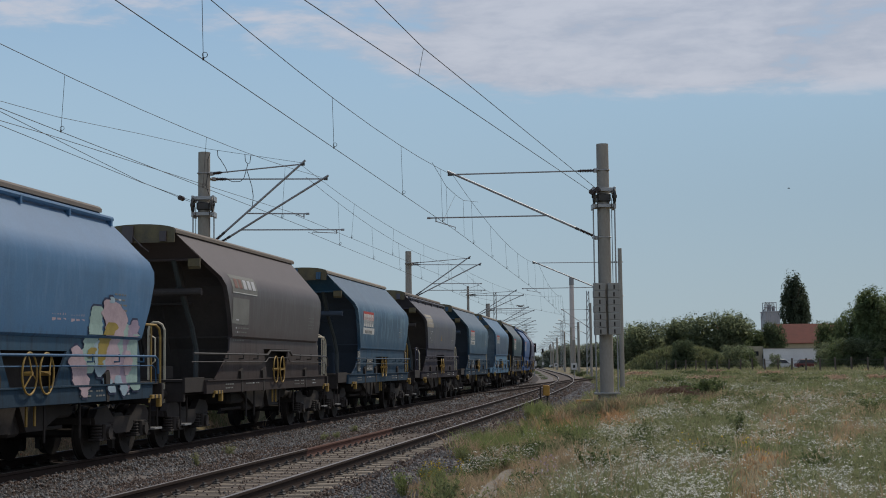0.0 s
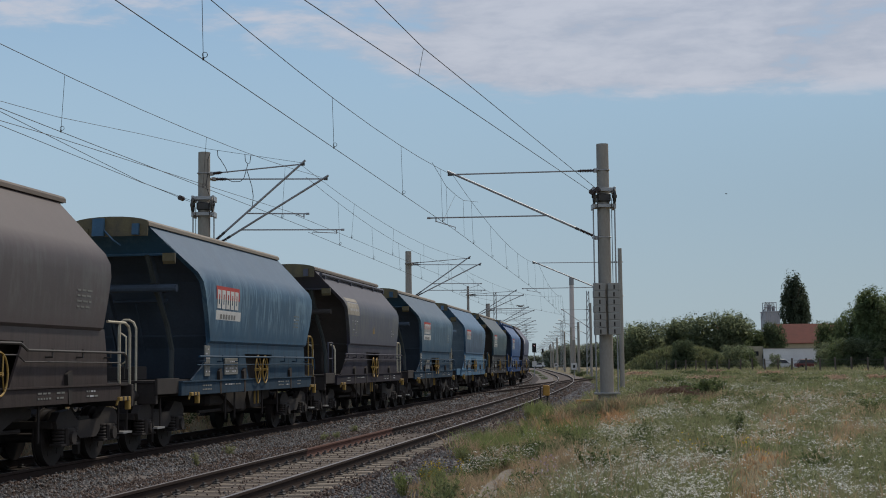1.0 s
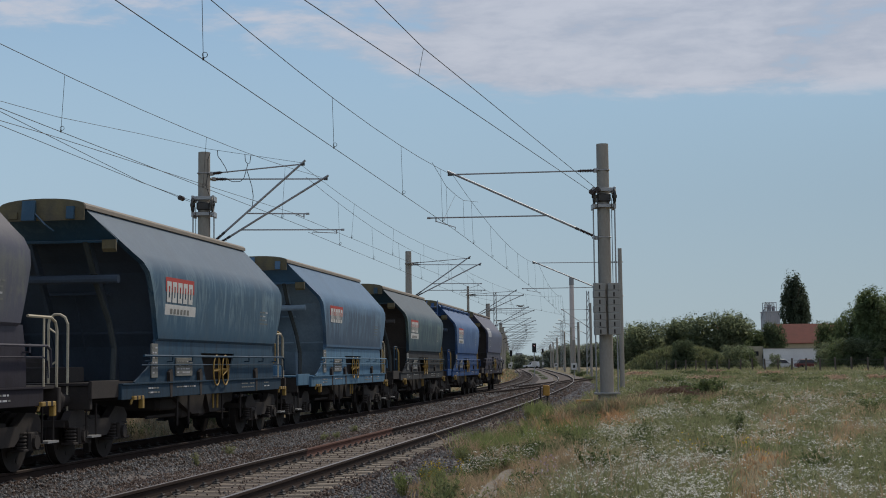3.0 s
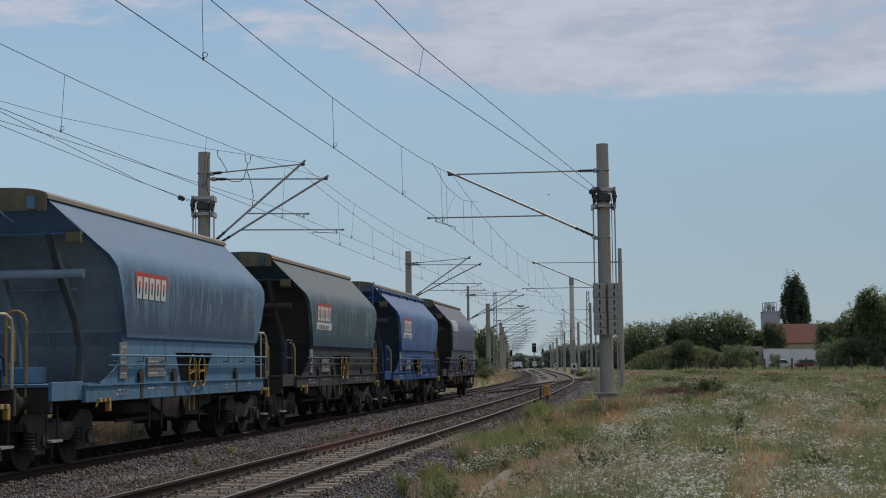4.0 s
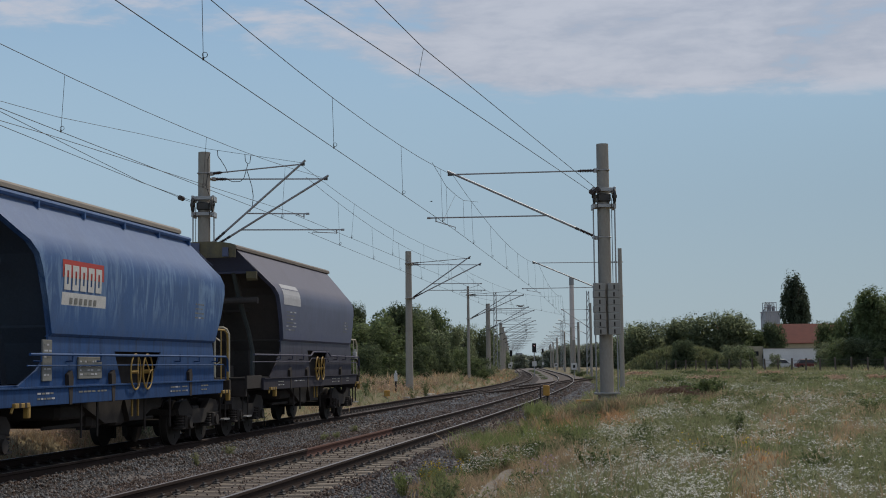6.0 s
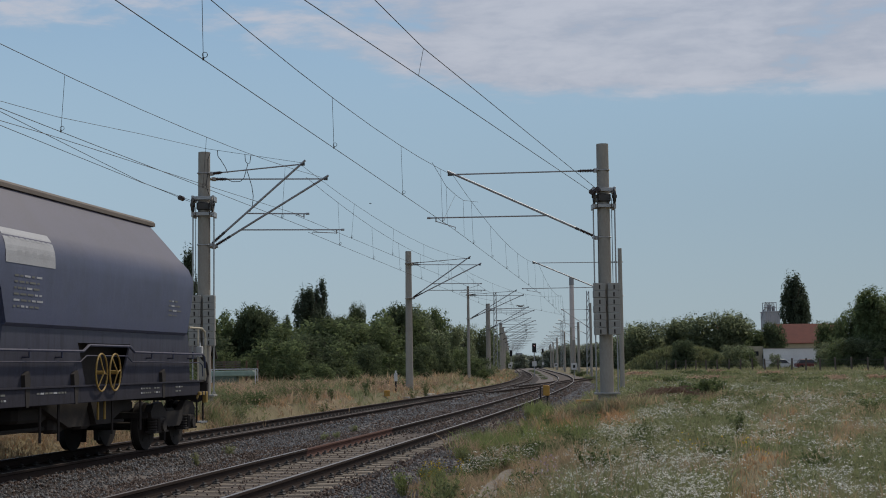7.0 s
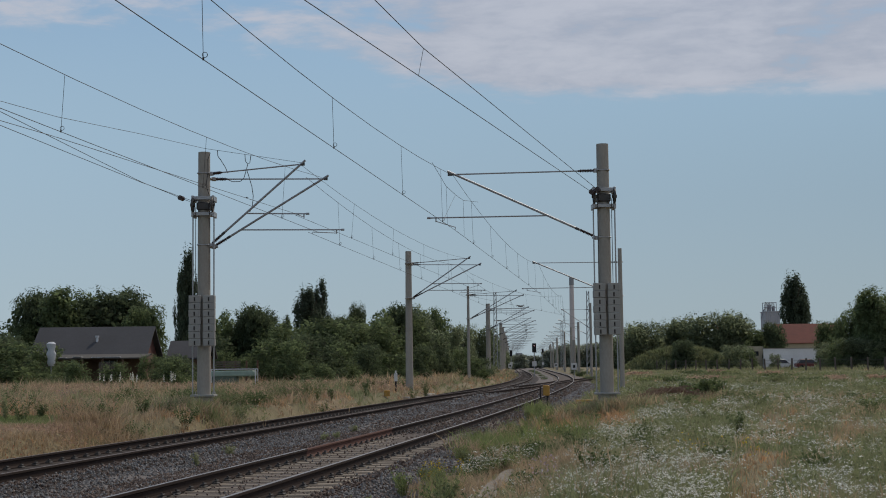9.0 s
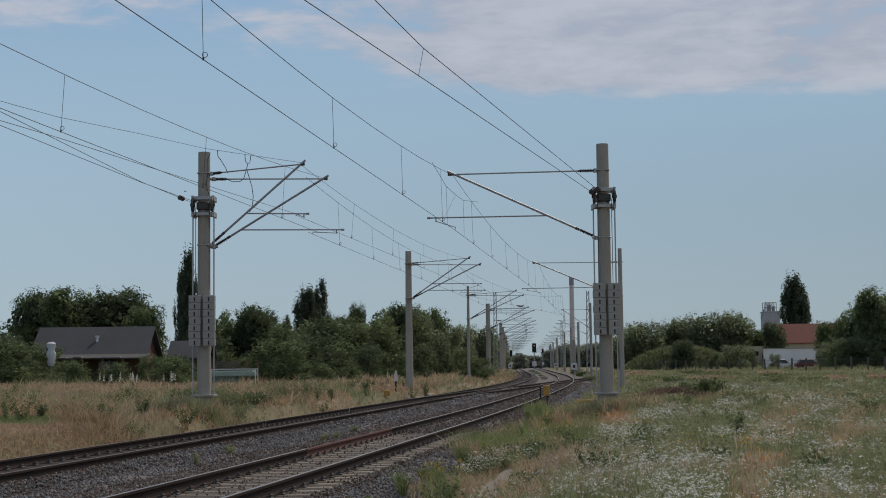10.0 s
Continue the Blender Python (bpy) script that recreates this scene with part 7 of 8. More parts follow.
    tagged(new("herbs", quads("herbs", leaf_cards(c, np.clip(herb[:, 1] * 0.0009, 0.016, 0.07) * rng.uniform(0.6, 1.4, len(herb)), rng, 0.3), WEED_LEAF)), "low broad-leaved green meadow herbs", "herbs", kind="stuff")
    spots = [(-0.16, 22.3, 0.10, PETAL_YELLOW, 170), (0.22, 20.6, 0.06, PETAL_YELLOW, 26), (1.12, 15.9, 0.07, PETAL_MAUVE, 46), (0.98, 16.2, 0.05, PETAL_MAUVE, 14), (3.4, 16.2, 0.14, PETAL_YELLOW, 26), (2.9, 17.5, 0.12, PETAL_YELLOW, 22), (-15.5, 60, 0.4, PETAL_BLUE, 120), (-14.8, 57, 0.3, PETAL_BLUE, 80), (-8.6, 28.5, 0.4, PETAL_RED, 50)]
    for x, y, r, mat, n in spots:
        c = np.column_stack([x + rng.normal(size=n) * r, y + rng.normal(size=n) * r, np.zeros(n)])
        c[:, 2] = heights(c[:, :2]) + rng.uniform(0.2, 0.45, n)
        tagged(new("flowers", quads("flowers", leaf_cards(c, np.full(n, 0.018), rng, 0.3), mat)), "cluster of wild flowers in the grass", "flowers", kind="stuff")


def weed(x, y, h, r, mat, label, seed, leaf=0.05, count=900, spike=False):
    """A leafy weed: stems with leaf cards along them."""
    rng = np.random.default_rng(seed)
    rr = random.Random(seed)
    t = thing("weed_plant", pose(x, y, surface_height(x, y)), label, "plant", "weeds")
    g = Geo()
    pts = []
    for k in range(9):
        a = rr.uniform(0, 6.28)
        d = r * rr.uniform(0.2, 1.0)
        hh = h * rr.uniform(0.6, 1.0)
        g.tube([(0.1 * math.cos(a) * d, 0.1 * math.sin(a) * d, -0.05), (0.5 * d * math.cos(a), 0.5 * d * math.sin(a), hh * 0.6), (d * math.cos(a), d * math.sin(a), hh)], 0.008, 4, 0, 0.003)
        for i in range(count // 9):
            q = rng.uniform(0.15, 1.0)
            pts.append((d * q * math.cos(a) + rng.normal() * r * 0.12, d * q * math.sin(a) + rng.normal() * r * 0.12, hh * (q ** 0.8) + rng.normal() * 0.04))
    part("stem", g, GRASS_GREEN, t)
    part("leaves", quads("leaves", leaf_cards(np.array(pts), leaf * rng.uniform(0.6, 1.3, len(pts)), rng), mat), None, t)
    return t


def build_weeds():
    rr = random.Random(8)
    weed(8.6, 48.5, 0.72, 0.8, HERB_DEEP, "low bushy green shrub in the meadow", 1, 0.055, 1500)
    # along the ballast's edge on the near side
    for k in range(20):
        y = rr.uniform(15, 50)
        x = across(y, NEAR_TRACK) + verge(y) + rr.uniform(-0.3, 1.0)
        weed(x, y, rr.uniform(0.25, 0.55) * (0.8 if y < 28 else 1.0), rr.uniform(0.15, 0.32), VERGE_GREEN if rr.random() < 0.7 else WEED_LEAF, "tall green weed at the edge of the ballast", 20 + k, 0.019, 620)
    # in the dry grass by the far track
    for k in range(80):
        y = rr.uniform(34, 84)
        x = across(y, FAR_TRACK) - rr.uniform(1.6, 7.5)
        weed(x, y, rr.uniform(0.4, 0.85), rr.uniform(0.22, 0.6), rr.choice((WEED_LEAF, HERB_DEEP, HERB_DEEP, GRASS_GREEN)), "leafy green weed in dry grass", 90 + k, 0.026, 480)
    # yellow-flowering weed in straw at the foot of the ballast
    for k, (x, y) in enumerate(((-0.16, 22.3), (-0.06, 22.1), (-0.66, 21.2), (-0.60, 20.8))):
        weed(x, y, 0.36, 0.16, VERGE_GREEN, "leafy weed with yellow flowers beside the ballast", 1200 + k, 0.016, 420)
    # old pale concrete slab, half overgrown
    x, y = 0.66, 19.5
    t = thing("concrete_slab", pose(x, y, ground_height(x, y), 0, 0, -6.9), "pale weathered concrete slab half sunk in the grass", "slab")
    g = Geo()
    g.loft([[(-0.15, -3.2, z), (0.13, -3.1, z), (0.15, -1.6, z), (0.10, -0.9, z), (0.12, 0.6, z), (0.07, 1.5, z), (0.12, 2.5, z), (-0.02, 2.85, z), (-0.10, 2.2, z), (-0.07, 0.9, z), (-0.12, 0.2, z), (-0.10, -1.2, z)] for z in (-0.15, 0.035)])
    part("slab_body", g, surface("mossy_concrete", (0.27, 0.235, 0.19), 0.95, second=(0.165, 0.14, 0.105), scale=2.4, amount=0.9, fine=22, bump=0.8, grain=0.5), t)
    # taller clumps scattered over the meadow
    for k in range(46):
        y = rr.uniform(26, 120)
        x = y * rr.uniform(0.06, 0.33)
        if x - across(y, NEAR_TRACK) < 4 or worn_path(x, y) > 0.2:
            continue
        weed(x, y, rr.uniform(0.3, 0.5), rr.uniform(0.3, 0.8), rr.choice((GRASS_GREEN, WEED_LEAF, VERGE_GREEN)), "low clump of green herbs in the meadow", 700 + k, 0.026, 480)
    # deep green clumps between the flowers and along the verge
    for k in range(84):
        y = rr.uniform(16, 46)
        x = across(y, NEAR_TRACK) + verge(y) + rr.uniform(0.5, 2.2) if k < 50 else y * rr.uniform(0.06, 0.34)
        if x - across(y, NEAR_TRACK) < 2.8 or worn_path(x, y) > 0.2 or rusty_patch(x, y) > 0.25:
            continue
        weed(x, y, rr.uniform(0.22, 0.42), rr.uniform(0.2, 0.5), HERB_DEEP, "deep green herb clump in the meadow", 900 + k, 0.018 + y * 0.0002, 420)
    for k in range(70):
        y = rr.uniform(50, 150)
        x = y * rr.uniform(0.10, 0.34)
        if x - across(y, NEAR_TRACK) < 6 or field(x, y, 0.05, 91) < -0.1:
            continue
        weed(x, y, rr.uniform(0.35, 0.6), rr.uniform(0.9, 2.0), rr.choice((HERB_DEEP, WEED_LEAF, WEED_LEAF, VERGE_GREEN, GRASS_ROSE)), "broad low patch of rough herbs in the meadow", 1300 + k, 0.02 + y * 0.0006, 520)
    # rank green growth round the far mast
    for px, y in ((400, 46), (425, 47), (448, 49), (470, 50), (350, 48), (500, 57), (330, 50), (385, 50), (520, 60), (415, 43.5), (545, 63), (20, 62), (60, 60), (150, 58), (230, 52)):
        weed(place_px(px, y), y, rr.uniform(0.45, 0.7), rr.uniform(0.6, 1.0), HERB_DEEP if rr.random() < 0.5 else WEED_LEAF, "spreading green weeds in dry grass", int(px), 0.030, 800)
    # between the rails and on the stones
    for y, l in ((27.5, -2.6), (35.5, -2.1), (36.0, -1.9), (22.2, -5.6), (24.0, -4.9), (30.5, -2.9), (40.0, -2.3)):
        x = across(y, NEAR_TRACK) + l
        t = weed(x, y, 0.2, 0.16, GRASS_GREEN, "small weed growing through the ballast", int(y * 10), 0.022, 200)
        t.location.z = -0.24
    # heap of dead reddish brushwood
    t = thing("brush_heap", pose(7.3, 47.0, ground_height(7.3, 47.0)), "heap of dead red-brown brushwood", "brush")
    g = Geo()
    for k in range(160):
        x, y, a = rr.gauss(0, 0.95), rr.gauss(0, 0.5), rr.uniform(0, 6.28)
        h = 0.42 * math.exp(-(x / 1.2) ** 2)
        d = rr.uniform(0.2, 0.5)
        g.tube([(x - d * math.cos(a), y - d * math.sin(a), max(0, h - 0.1)), (x + d * math.cos(a), y + d * math.sin(a), h + rr.uniform(0, 0.12))], 0.010, 4)
    ob = part("brushwood", g, surface("dead_twig", (0.20, 0.125, 0.085), 0.9, second=(0.13, 0.095, 0.07), scale=2), t)
    ob["kind"] = "stuff"
    # pale plume-like garden flowers before the shed
    rng = np.random.default_rng(3)
    for px, y in ((178, 70), (206, 71), (240, 70), (298, 69), (228, 72), (302, 70)):
        x = place_px(px, y)
        z = ground_height(x, y)
        t = thing("foxtail_lily", pose(x, y, z), "tall pale flower spikes in a garden border", "plant", "flower spikes")
        for k in range(3):
            ox, h = rng.normal() * 0.25, rng.uniform(0.6, 0.82)
            g = Geo()
            g.tube([(ox, 0, 0), (ox, 0, h)], 0.012, 4)
            part("stem", g, GRASS_GREEN, t)
            n = 60
            q = rng.uniform(0, 1, n)
            c = np.column_stack([ox + rng.normal(size=n) * 0.03 * (1.1 - q), rng.normal(size=n) * 0.03, h + 0.05 + 0.34 * q])
            part("flower_spike", quads("flower_spike", leaf_cards(c, np.full(n, 0.021), rng), PETAL), None, t)["kind"] = "stuff"


# ---- buildings and fences ----
ROOF_GREY = surface("roof_felt_grey", (0.075, 0.075, 0.08), 0.95, second=(0.055, 0.055, 0.058), scale=0.6, fine=8)
ROOF_RED = surface("roof_tile_red", (0.205, 0.074, 0.055), 0.9, second=(0.125, 0.055, 0.044), scale=1.0, fine=12, piece=0.2)
TIMBER = surface("shed_timber", (0.14, 0.085, 0.055), 0.9, second=(0.09, 0.06, 0.045), scale=1.5, fine=15, stretch=(4, 4, 0.5))
TIMBER_RED = surface("gable_timber", (0.13, 0.055, 0.042), 0.9, second=(0.09, 0.045, 0.035), scale=1.5, fine=15)
PLASTER_WHITE = surface("white_plaster", (0.66, 0.65, 0.62), 0.9, second=(0.52, 0.50, 0.47), scale=0.5, fine=8)
PLASTER_CREAM = surface("cream_plaster", (0.50, 0.43, 0.30), 0.9, second=(0.40, 0.34, 0.24), scale=0.5, fine=8)
PLASTIC = surface("white_plastic", (0.60, 0.61, 0.62), 0.4, second=(0.45, 0.46, 0.48), scale=4, fine=20)
GREEN_TANK = surface("pale_green_paint", (0.27, 0.36, 0.31), 0.6, second=(0.18, 0.25, 0.21), scale=2, fine=20)
GLASS_DARK = surface("window_glass", (0.03, 0.035, 0.04), 0.15, second=(0.02, 0.02, 0.025), scale=1, bump=0)
CAR_WHITE = surface("car_white", (0.75, 0.75, 0.75), 0.3, second=(0.68, 0.68, 0.68), scale=1, bump=0, grain=0.03)
CAR_RED = surface("car_dark_red", (0.14, 0.03, 0.03), 0.35, second=(0.1, 0.03, 0.03), scale=1, bump=0, grain=0.05)
STEEL_BLUE = surface("industrial_cladding", (0.66, 0.69, 0.71), 0.7, second=(0.52, 0.55, 0.58), scale=0.1, fine=2)
POST_WOOD = surface("fence_post_wood", (0.13, 0.11, 0.092), 0.95, second=(0.085, 0.072, 0.06), scale=3, fine=20)
RUBBER = surface("rubber", (0.02, 0.02, 0.02), 0.8, bump=0)
SIGNAL_YELLOW = surface("signal_yellow", (0.50, 0.27, 0.05), 0.6, second=(0.33, 0.19, 0.05), scale=6, fine=30)


def gable(g, x0, x1, y0, y1, z_eave, z_ridge, over=0.35, th=0.12, mi=0):
    """A pitched roof, its ridge along x."""
    ym = (y0 + y1) / 2
    for ya in (y0 - over, y1 + over):
        ze = z_eave - (z_ridge - z_eave) * over / abs(ym - (y0 if ya < ym else y1))
        g.loft([[(x, ya, ze) for x in (x0 - over, x1 + over)], [(x, ym, z_ridge) for x in (x0 - over, x1 + over)], [(x, ym, z_ridge + th) for x in (x0 - over, x1 + over)], [(x, ya, ze + th) for x in (x0 - over, x1 + over)], [(x, ya, ze) for x in (x0 - over, x1 + over)]], False, False, mi)
        for x in (x0 - over, x1 + over):
            g.add([(x, ya, ze), (x, ym, z_ridge), (x, ym, z_ridge + th), (x, ya, ze + th)], [(0, 1, 2, 3)], mi)


def build_shed():
    """The low garden house beyond the far track."""
    x0, x1, y, zb = -28.0, -20.6, 100.0, 0.2
    h = thing("garden_house", Matrix(), "low timber garden house with a grey felt roof", "house")
    g = Geo()
    for a, b in (((x0, y, zb), (x1, y + 0.2, 2.6)), ((x0, y + 4.6, zb), (x1, y + 4.8, 2.6)), ((x0, y, zb), (x0 + 0.2, y + 4.8, 2.6)), ((x1 - 0.2, y, zb), (x1, y + 4.8, 2.6))):
        g.box(a, b)
    part("wall", g, TIMBER, h)
    g = Geo()
    for x in (x0 + 0.05, x1 - 0.05):
        g.add([(x, y, 2.6), (x, y + 4.8, 2.6), (x, y + 2.4, 4.4)], [(0, 1, 2)])
        g.add([(x - 0.06, y, 2.6), (x - 0.06, y + 4.8, 2.6), (x - 0.06, y + 2.4, 4.4)], [(0, 2, 1)])
    part("gable_wall", g, TIMBER_RED, h, "reddish timber gable boarding")
    g = Geo()
    gable(g, x0, x1, y, y + 4.8, 2.62, 4.38)
    r = part("roof", g, ROOF_GREY, h)
    g = Geo()
    g.tube([(-24.0, y + 1.0, 3.1), (-24.0, y + 1.0, 3.75)], 0.09, 10)
    g.tube([(-24.0, y + 1.0, 3.72), (-24.0, y + 1.0, 3.86)], 0.14, 10)
    part("vent_pipe", g, PLASTIC, r, "white vent pipe with cap")
    # veranda
    g = Geo()
    g.loft([[(x0 + 1.0, y - 2.2, 2.22), (x1 + 0.6, y - 2.2, 2.22)], [(x0 + 1.0, y - 0.1, 2.5), (x1 + 0.6, y - 0.1, 2.5)], [(x0 + 1.0, y - 0.1, 2.58), (x1 + 0.6, y - 0.1, 2.58)], [(x0 + 1.0, y - 2.2, 2.3), (x1 + 0.6, y - 2.2, 2.3)], [(x0 + 1.0, y - 2.2, 2.22), (x1 + 0.6, y - 2.2, 2.22)]], False, False)
    part("veranda_roof", g, surface("corrugated_sheet", (0.10, 0.095, 0.085), 0.85, second=(0.07, 0.062, 0.055), scale=2), h, "pale corrugated veranda roof")
    for x, wd, q in ((x0 + 1.2, 1.5, 0.0), (x0 + 3.1, 0.6, 0.05), (x0 + 4.4, 1.9, 0.02)):
        g = Geo()
        g.box((x, y - 2.3, 2.30 + q), (x + wd, y - 1.2, 2.34 + q))
        part("roof_sheet", g, PLASTIC, h, "pale loose sheet on the veranda roof")
    for x, wd, z0, z1 in ((x0 + 1.3, 1.0, 0.5, 1.9), (x0 + 4.9, 1.2, 0.4, 2.0)):
        g = Geo()
        for k in range(int(wd / 0.16)):
            g.box((x + k * 0.16, y - 2.28, z0), (x + k * 0.16 + 0.13, y - 2.24, z1 - 0.05 * (k % 3)))
        part("board_screen", g, POST_WOOD, h, "weathered upright boards under the veranda")
    for x in np.linspace(x0 + 1.1, x1 + 0.4, 6):
        g = Geo()
        g.box((x - 0.06, y - 2.15, zb), (x + 0.06, y - 2.03, 2.24), c=0.01)
        part("veranda_post", g, TIMBER, h)
    for x in (x0 + 2.0, x0 + 4.6):
        g = Geo()
        g.box((x, y - 0.05, 1.2), (x + 1.0, y + 0.03, 2.1))
        win = part("window", g, GLASS_DARK, h)
        g = Geo()
        for q in ((x - 0.06, x), (x + 1.0, x + 1.06), (x + 0.47, x + 0.53)):
            g.box((q[0], y - 0.08, 1.14), (q[1], y + 0.0, 2.16))
        part("window_frame", g, PLASTER_WHITE, win)
    # wrapped parasol
    t = thing("wrapped_parasol", pose(place_px(92, 94), 94, ground_height(place_px(92, 94), 94) + 0.3), "folded parasol wrapped in white plastic sheet", "parasol")
    g = Geo()
    rr = random.Random(2)
    g.loft([[(r * math.cos(a) * rr.uniform(0.85, 1.15), r * math.sin(a), z) for a in np.linspace(0, 2 * math.pi, 12, False)] for z, r in ((1.25, 0.17), (1.45, 0.27), (1.75, 0.24), (2.0, 0.30), (2.25, 0.20), (2.5, 0.27), (2.68, 0.30), (2.8, 0.13))])
    part("cover", g, PLASTIC, t, smooth=True)
    g = Geo()
    g.tube([(0, 0, -0.35), (0, 0, 1.4)], 0.05, 8)
    part("pole", g, GALV, t)
    # second small roof behind the bushes
    h = thing("garden_shed", Matrix(), "small garden shed with ridged grey roof", "shed")
    g = Geo()
    g.box((-19.4, 104, 0.2), (-17.0, 107, 2.4))
    part("wall", g, TIMBER, h)
    g = Geo()
    gable(g, -19.4, -17.0, 104, 107, 2.4, 3.4)
    part("roof", g, ROOF_GREY, h)


def build_garden_fence():
    """Slatted fence, pale tank and frame beyond the far mast."""
    y = 86.0
    t = thing("slatted_fence", Matrix(), "dark slatted timber garden fence", "fence")
    xa, xb = place_px(378, y), place_px(456, y)
    for k in range(5):
        x = xa + (xb - xa) * k / 4
        g = Geo()
        g.box((x - 0.05, y, 0.2), (x + 0.05, y + 0.1, 1.95), c=0.01)
        part("post", g, TIMBER, t)
    for k in range(4):
        g = Geo()
        g.box((xa, y - 0.03, 1.45 + k * 0.13), (xa + (xb - xa) * 0.62, y, 1.53 + k * 0.13))
        part("slat", g, POST_WOOD, t)
    t = thing("water_tank", pose(place_px(412, 82), 82, 0.28), "pale green rectangular metal tank with a frame", "tank")
    g = Geo()
    g.box((-1.1, -0.5, 0.15), (0.3, 0.5, 0.78), c=0.06)
    part("tank_body", g, surface("weathered_green_panel", (0.11, 0.15, 0.12), 0.8, second=(0.08, 0.10, 0.085), scale=2, fine=20), t)
    g = Geo()
    g.box((-1.15, -0.55, 0.78), (1.3, 0.5, 1.1), c=0.08)
    part("lid", g, GREEN_TANK, t, "pale green rounded lid")
    g = Geo()
    for x in (-1.1, 1.35):
        for yy in (-0.5, 0.5):
            g.tube([(x, yy, -0.1), (x, yy, 1.2)], 0.03, 6)
    for yy in (-0.5, 0.5):
        g.tube([(-1.1, yy, 1.18), (1.35, yy, 1.18)], 0.03, 6)
    part("tank_frame", g, PLASTIC, t)


def build_farm():
    """White-walled building under a red tiled roof beyond the meadow."""
    y = 232.0
    h = thing("farmhouse", Matrix(), "white-walled farm building with a red tiled roof", "house")
    x0, x1 = place_px(1392, y), place_px(1500, y)
    zt = 4.55
    for a, b in (((x0, y + 3, 0.2), (x1, y + 3.3, zt)), ((x0, y + 3, 0.2), (x0 + 0.3, y + 11, zt)), ((x1 - 0.3, y + 3, 0.2), (x1, y + 11, zt)), ((x0, y + 10.7, 0.2), (x1, y + 11, zt))):
        g = Geo()
        g.box(a, b)
        part("wall", g, PLASTER_CREAM, h)
    g = Geo()
    gable(g, x0, x1, y + 3, y + 11, zt, 7.45)
    part("roof", g, ROOF_RED, h)
    for k in range(3):
        g = Geo()
        xx = x0 + 1.2 + k * 2.6
        g.box((xx, y + 2.95, 2.3), (xx + 1.0, y + 3.05, 3.4))
        part("window", g, GLASS_DARK, h)
    t = thing("yard_wall", Matrix(), "long whitewashed yard wall", "wall")
    g = Geo()
    g.box((place_px(1350, y - 4), y - 4, 0.2), (place_px(1455, y - 4), y - 3.7, 3.42))
    part("wall_panel", g, surface("whitewash", (0.82, 0.82, 0.80), 0.9, second=(0.66, 0.65, 0.62), scale=0.4, fine=8), t)
    g = Geo()
    g.box((place_px(1350, y - 4) - 0.1, y - 4.1, 3.42), (place_px(1455, y - 4) + 0.1, y - 3.6, 3.55))
    part("coping", g, CONCRETE, t)
    h = thing("outbuilding", Matrix(), "small cream outbuilding beside the farm", "house")
    xa, xb = place_px(1322, y), place_px(1347, y)
    g = Geo()
    g.box((xa, y - 1, 0.2), (xb, y + 4, 3.9))
    part("wall", g, PLASTER_CREAM, h)
    g = Geo()
    g.box((xa + 0.4, y - 1.05, 2.4), (xa + 1.5, y - 0.98, 3.1))
    part("window", g, GLASS_DARK, h)
    g = Geo()
    gable(g, xa - 2.5, xb - 0.5, y + 8, y + 13, 5.4, 7.2)
    part("roof", g, ROOF_RED, h)
    # parked cars and trailer before the wall
    for px, w, mat, lab in ((1430, 4.3, CAR_RED, "dark red car parked before a white wall"), (1384, 3.0, PLASTIC, "pale covered trailer before a white wall")):
        car(place_px(px, y - 7), y - 7, 0, mat, lab, w, 0.28)
    # processing tower far off
    d = 1200.0
    t = thing("process_tower", Matrix(), "pale grey industrial tower on the horizon", "tower")
    xa, xb = place_px(1355, d), place_px(1380, d)
    top = 1.6 + (639 - 553) / 2581 * d
    grey = surface("tower_cladding", (0.43, 0.43, 0.46), 0.8, second=(0.36, 0.36, 0.39), scale=0.08, fine=1.2)
    g = Geo()
    g.box((xa, d, 0), (xb, d + 18, top))
    part("tower_block", g, grey, t)
    for k in range(9):
        g = Geo()
        x = xa + (xb - xa) * k / 8
        g.box((x - 0.18, d - 0.35, top - 13), (x + 0.18, d, top + 0.4))
        part("rib", g, grey, t)
    g = Geo()
    g.box((xa - 0.4, d - 0.6, top), (xb + 0.4, d + 18.3, top + 0.7))
    for z in (top + 3.6, top + 7.6):
        g.box((xa + 0.2, d, z), (xb - 2.2, d + 12, z + 0.35))
    for k in range(6):
        x = xa + 0.2 + (xb - xa - 2.8) * k / 5
        for yy in (d, d + 11.5):
            g.box((x, yy, top), (x + 0.45, yy + 0.5, top + 8.2 - 1.4 * (k % 3 == 1)))
    part("rooftop_frame", g, grey, t, "open steel frame on top of the tower")
    g = Geo()
    g.box((xa + 3.2, d + 3, top), (xa + 5.6, d + 8, top + 6.2))
    g.box((xa + 7.4, d + 3, top), (xa + 8.8, d + 8, top + 4.8))
    part("rooftop_plant", g, grey, t)
    g = Geo()
    g.tube([(xa - 1.8, d + 9, top - 5), (xa + 1.0, d + 9, top + 2.5)], 0.5, 8)
    part("conveyor_chute", g, grey, t)
    # tall factory chimney far beyond the masts
    d = 1200.0
    x = place_px(1013, d)
    t = thing("factory_chimney", pose(x, d, 0), "tall pale brick factory chimney on the horizon", "chimney")
    g = Geo()
    g.tube([(0, 0, 0), (0, 0, 22), (0, 0, 45), (0, 0, 66)], 2.3, 20, 0, 1.75)
    part("chimney_shaft", g, surface("chimney_brick", (0.58, 0.53, 0.52), 0.9, second=(0.48, 0.44, 0.44), scale=0.15, fine=1.5), t, smooth=True)
    g = Geo()
    g.tube([(0, 0, 66), (0, 0, 72)], 1.95, 20)
    g.torus((0, 0, 66), (0, 0, 1), 1.95, 0.3, 20, 5)
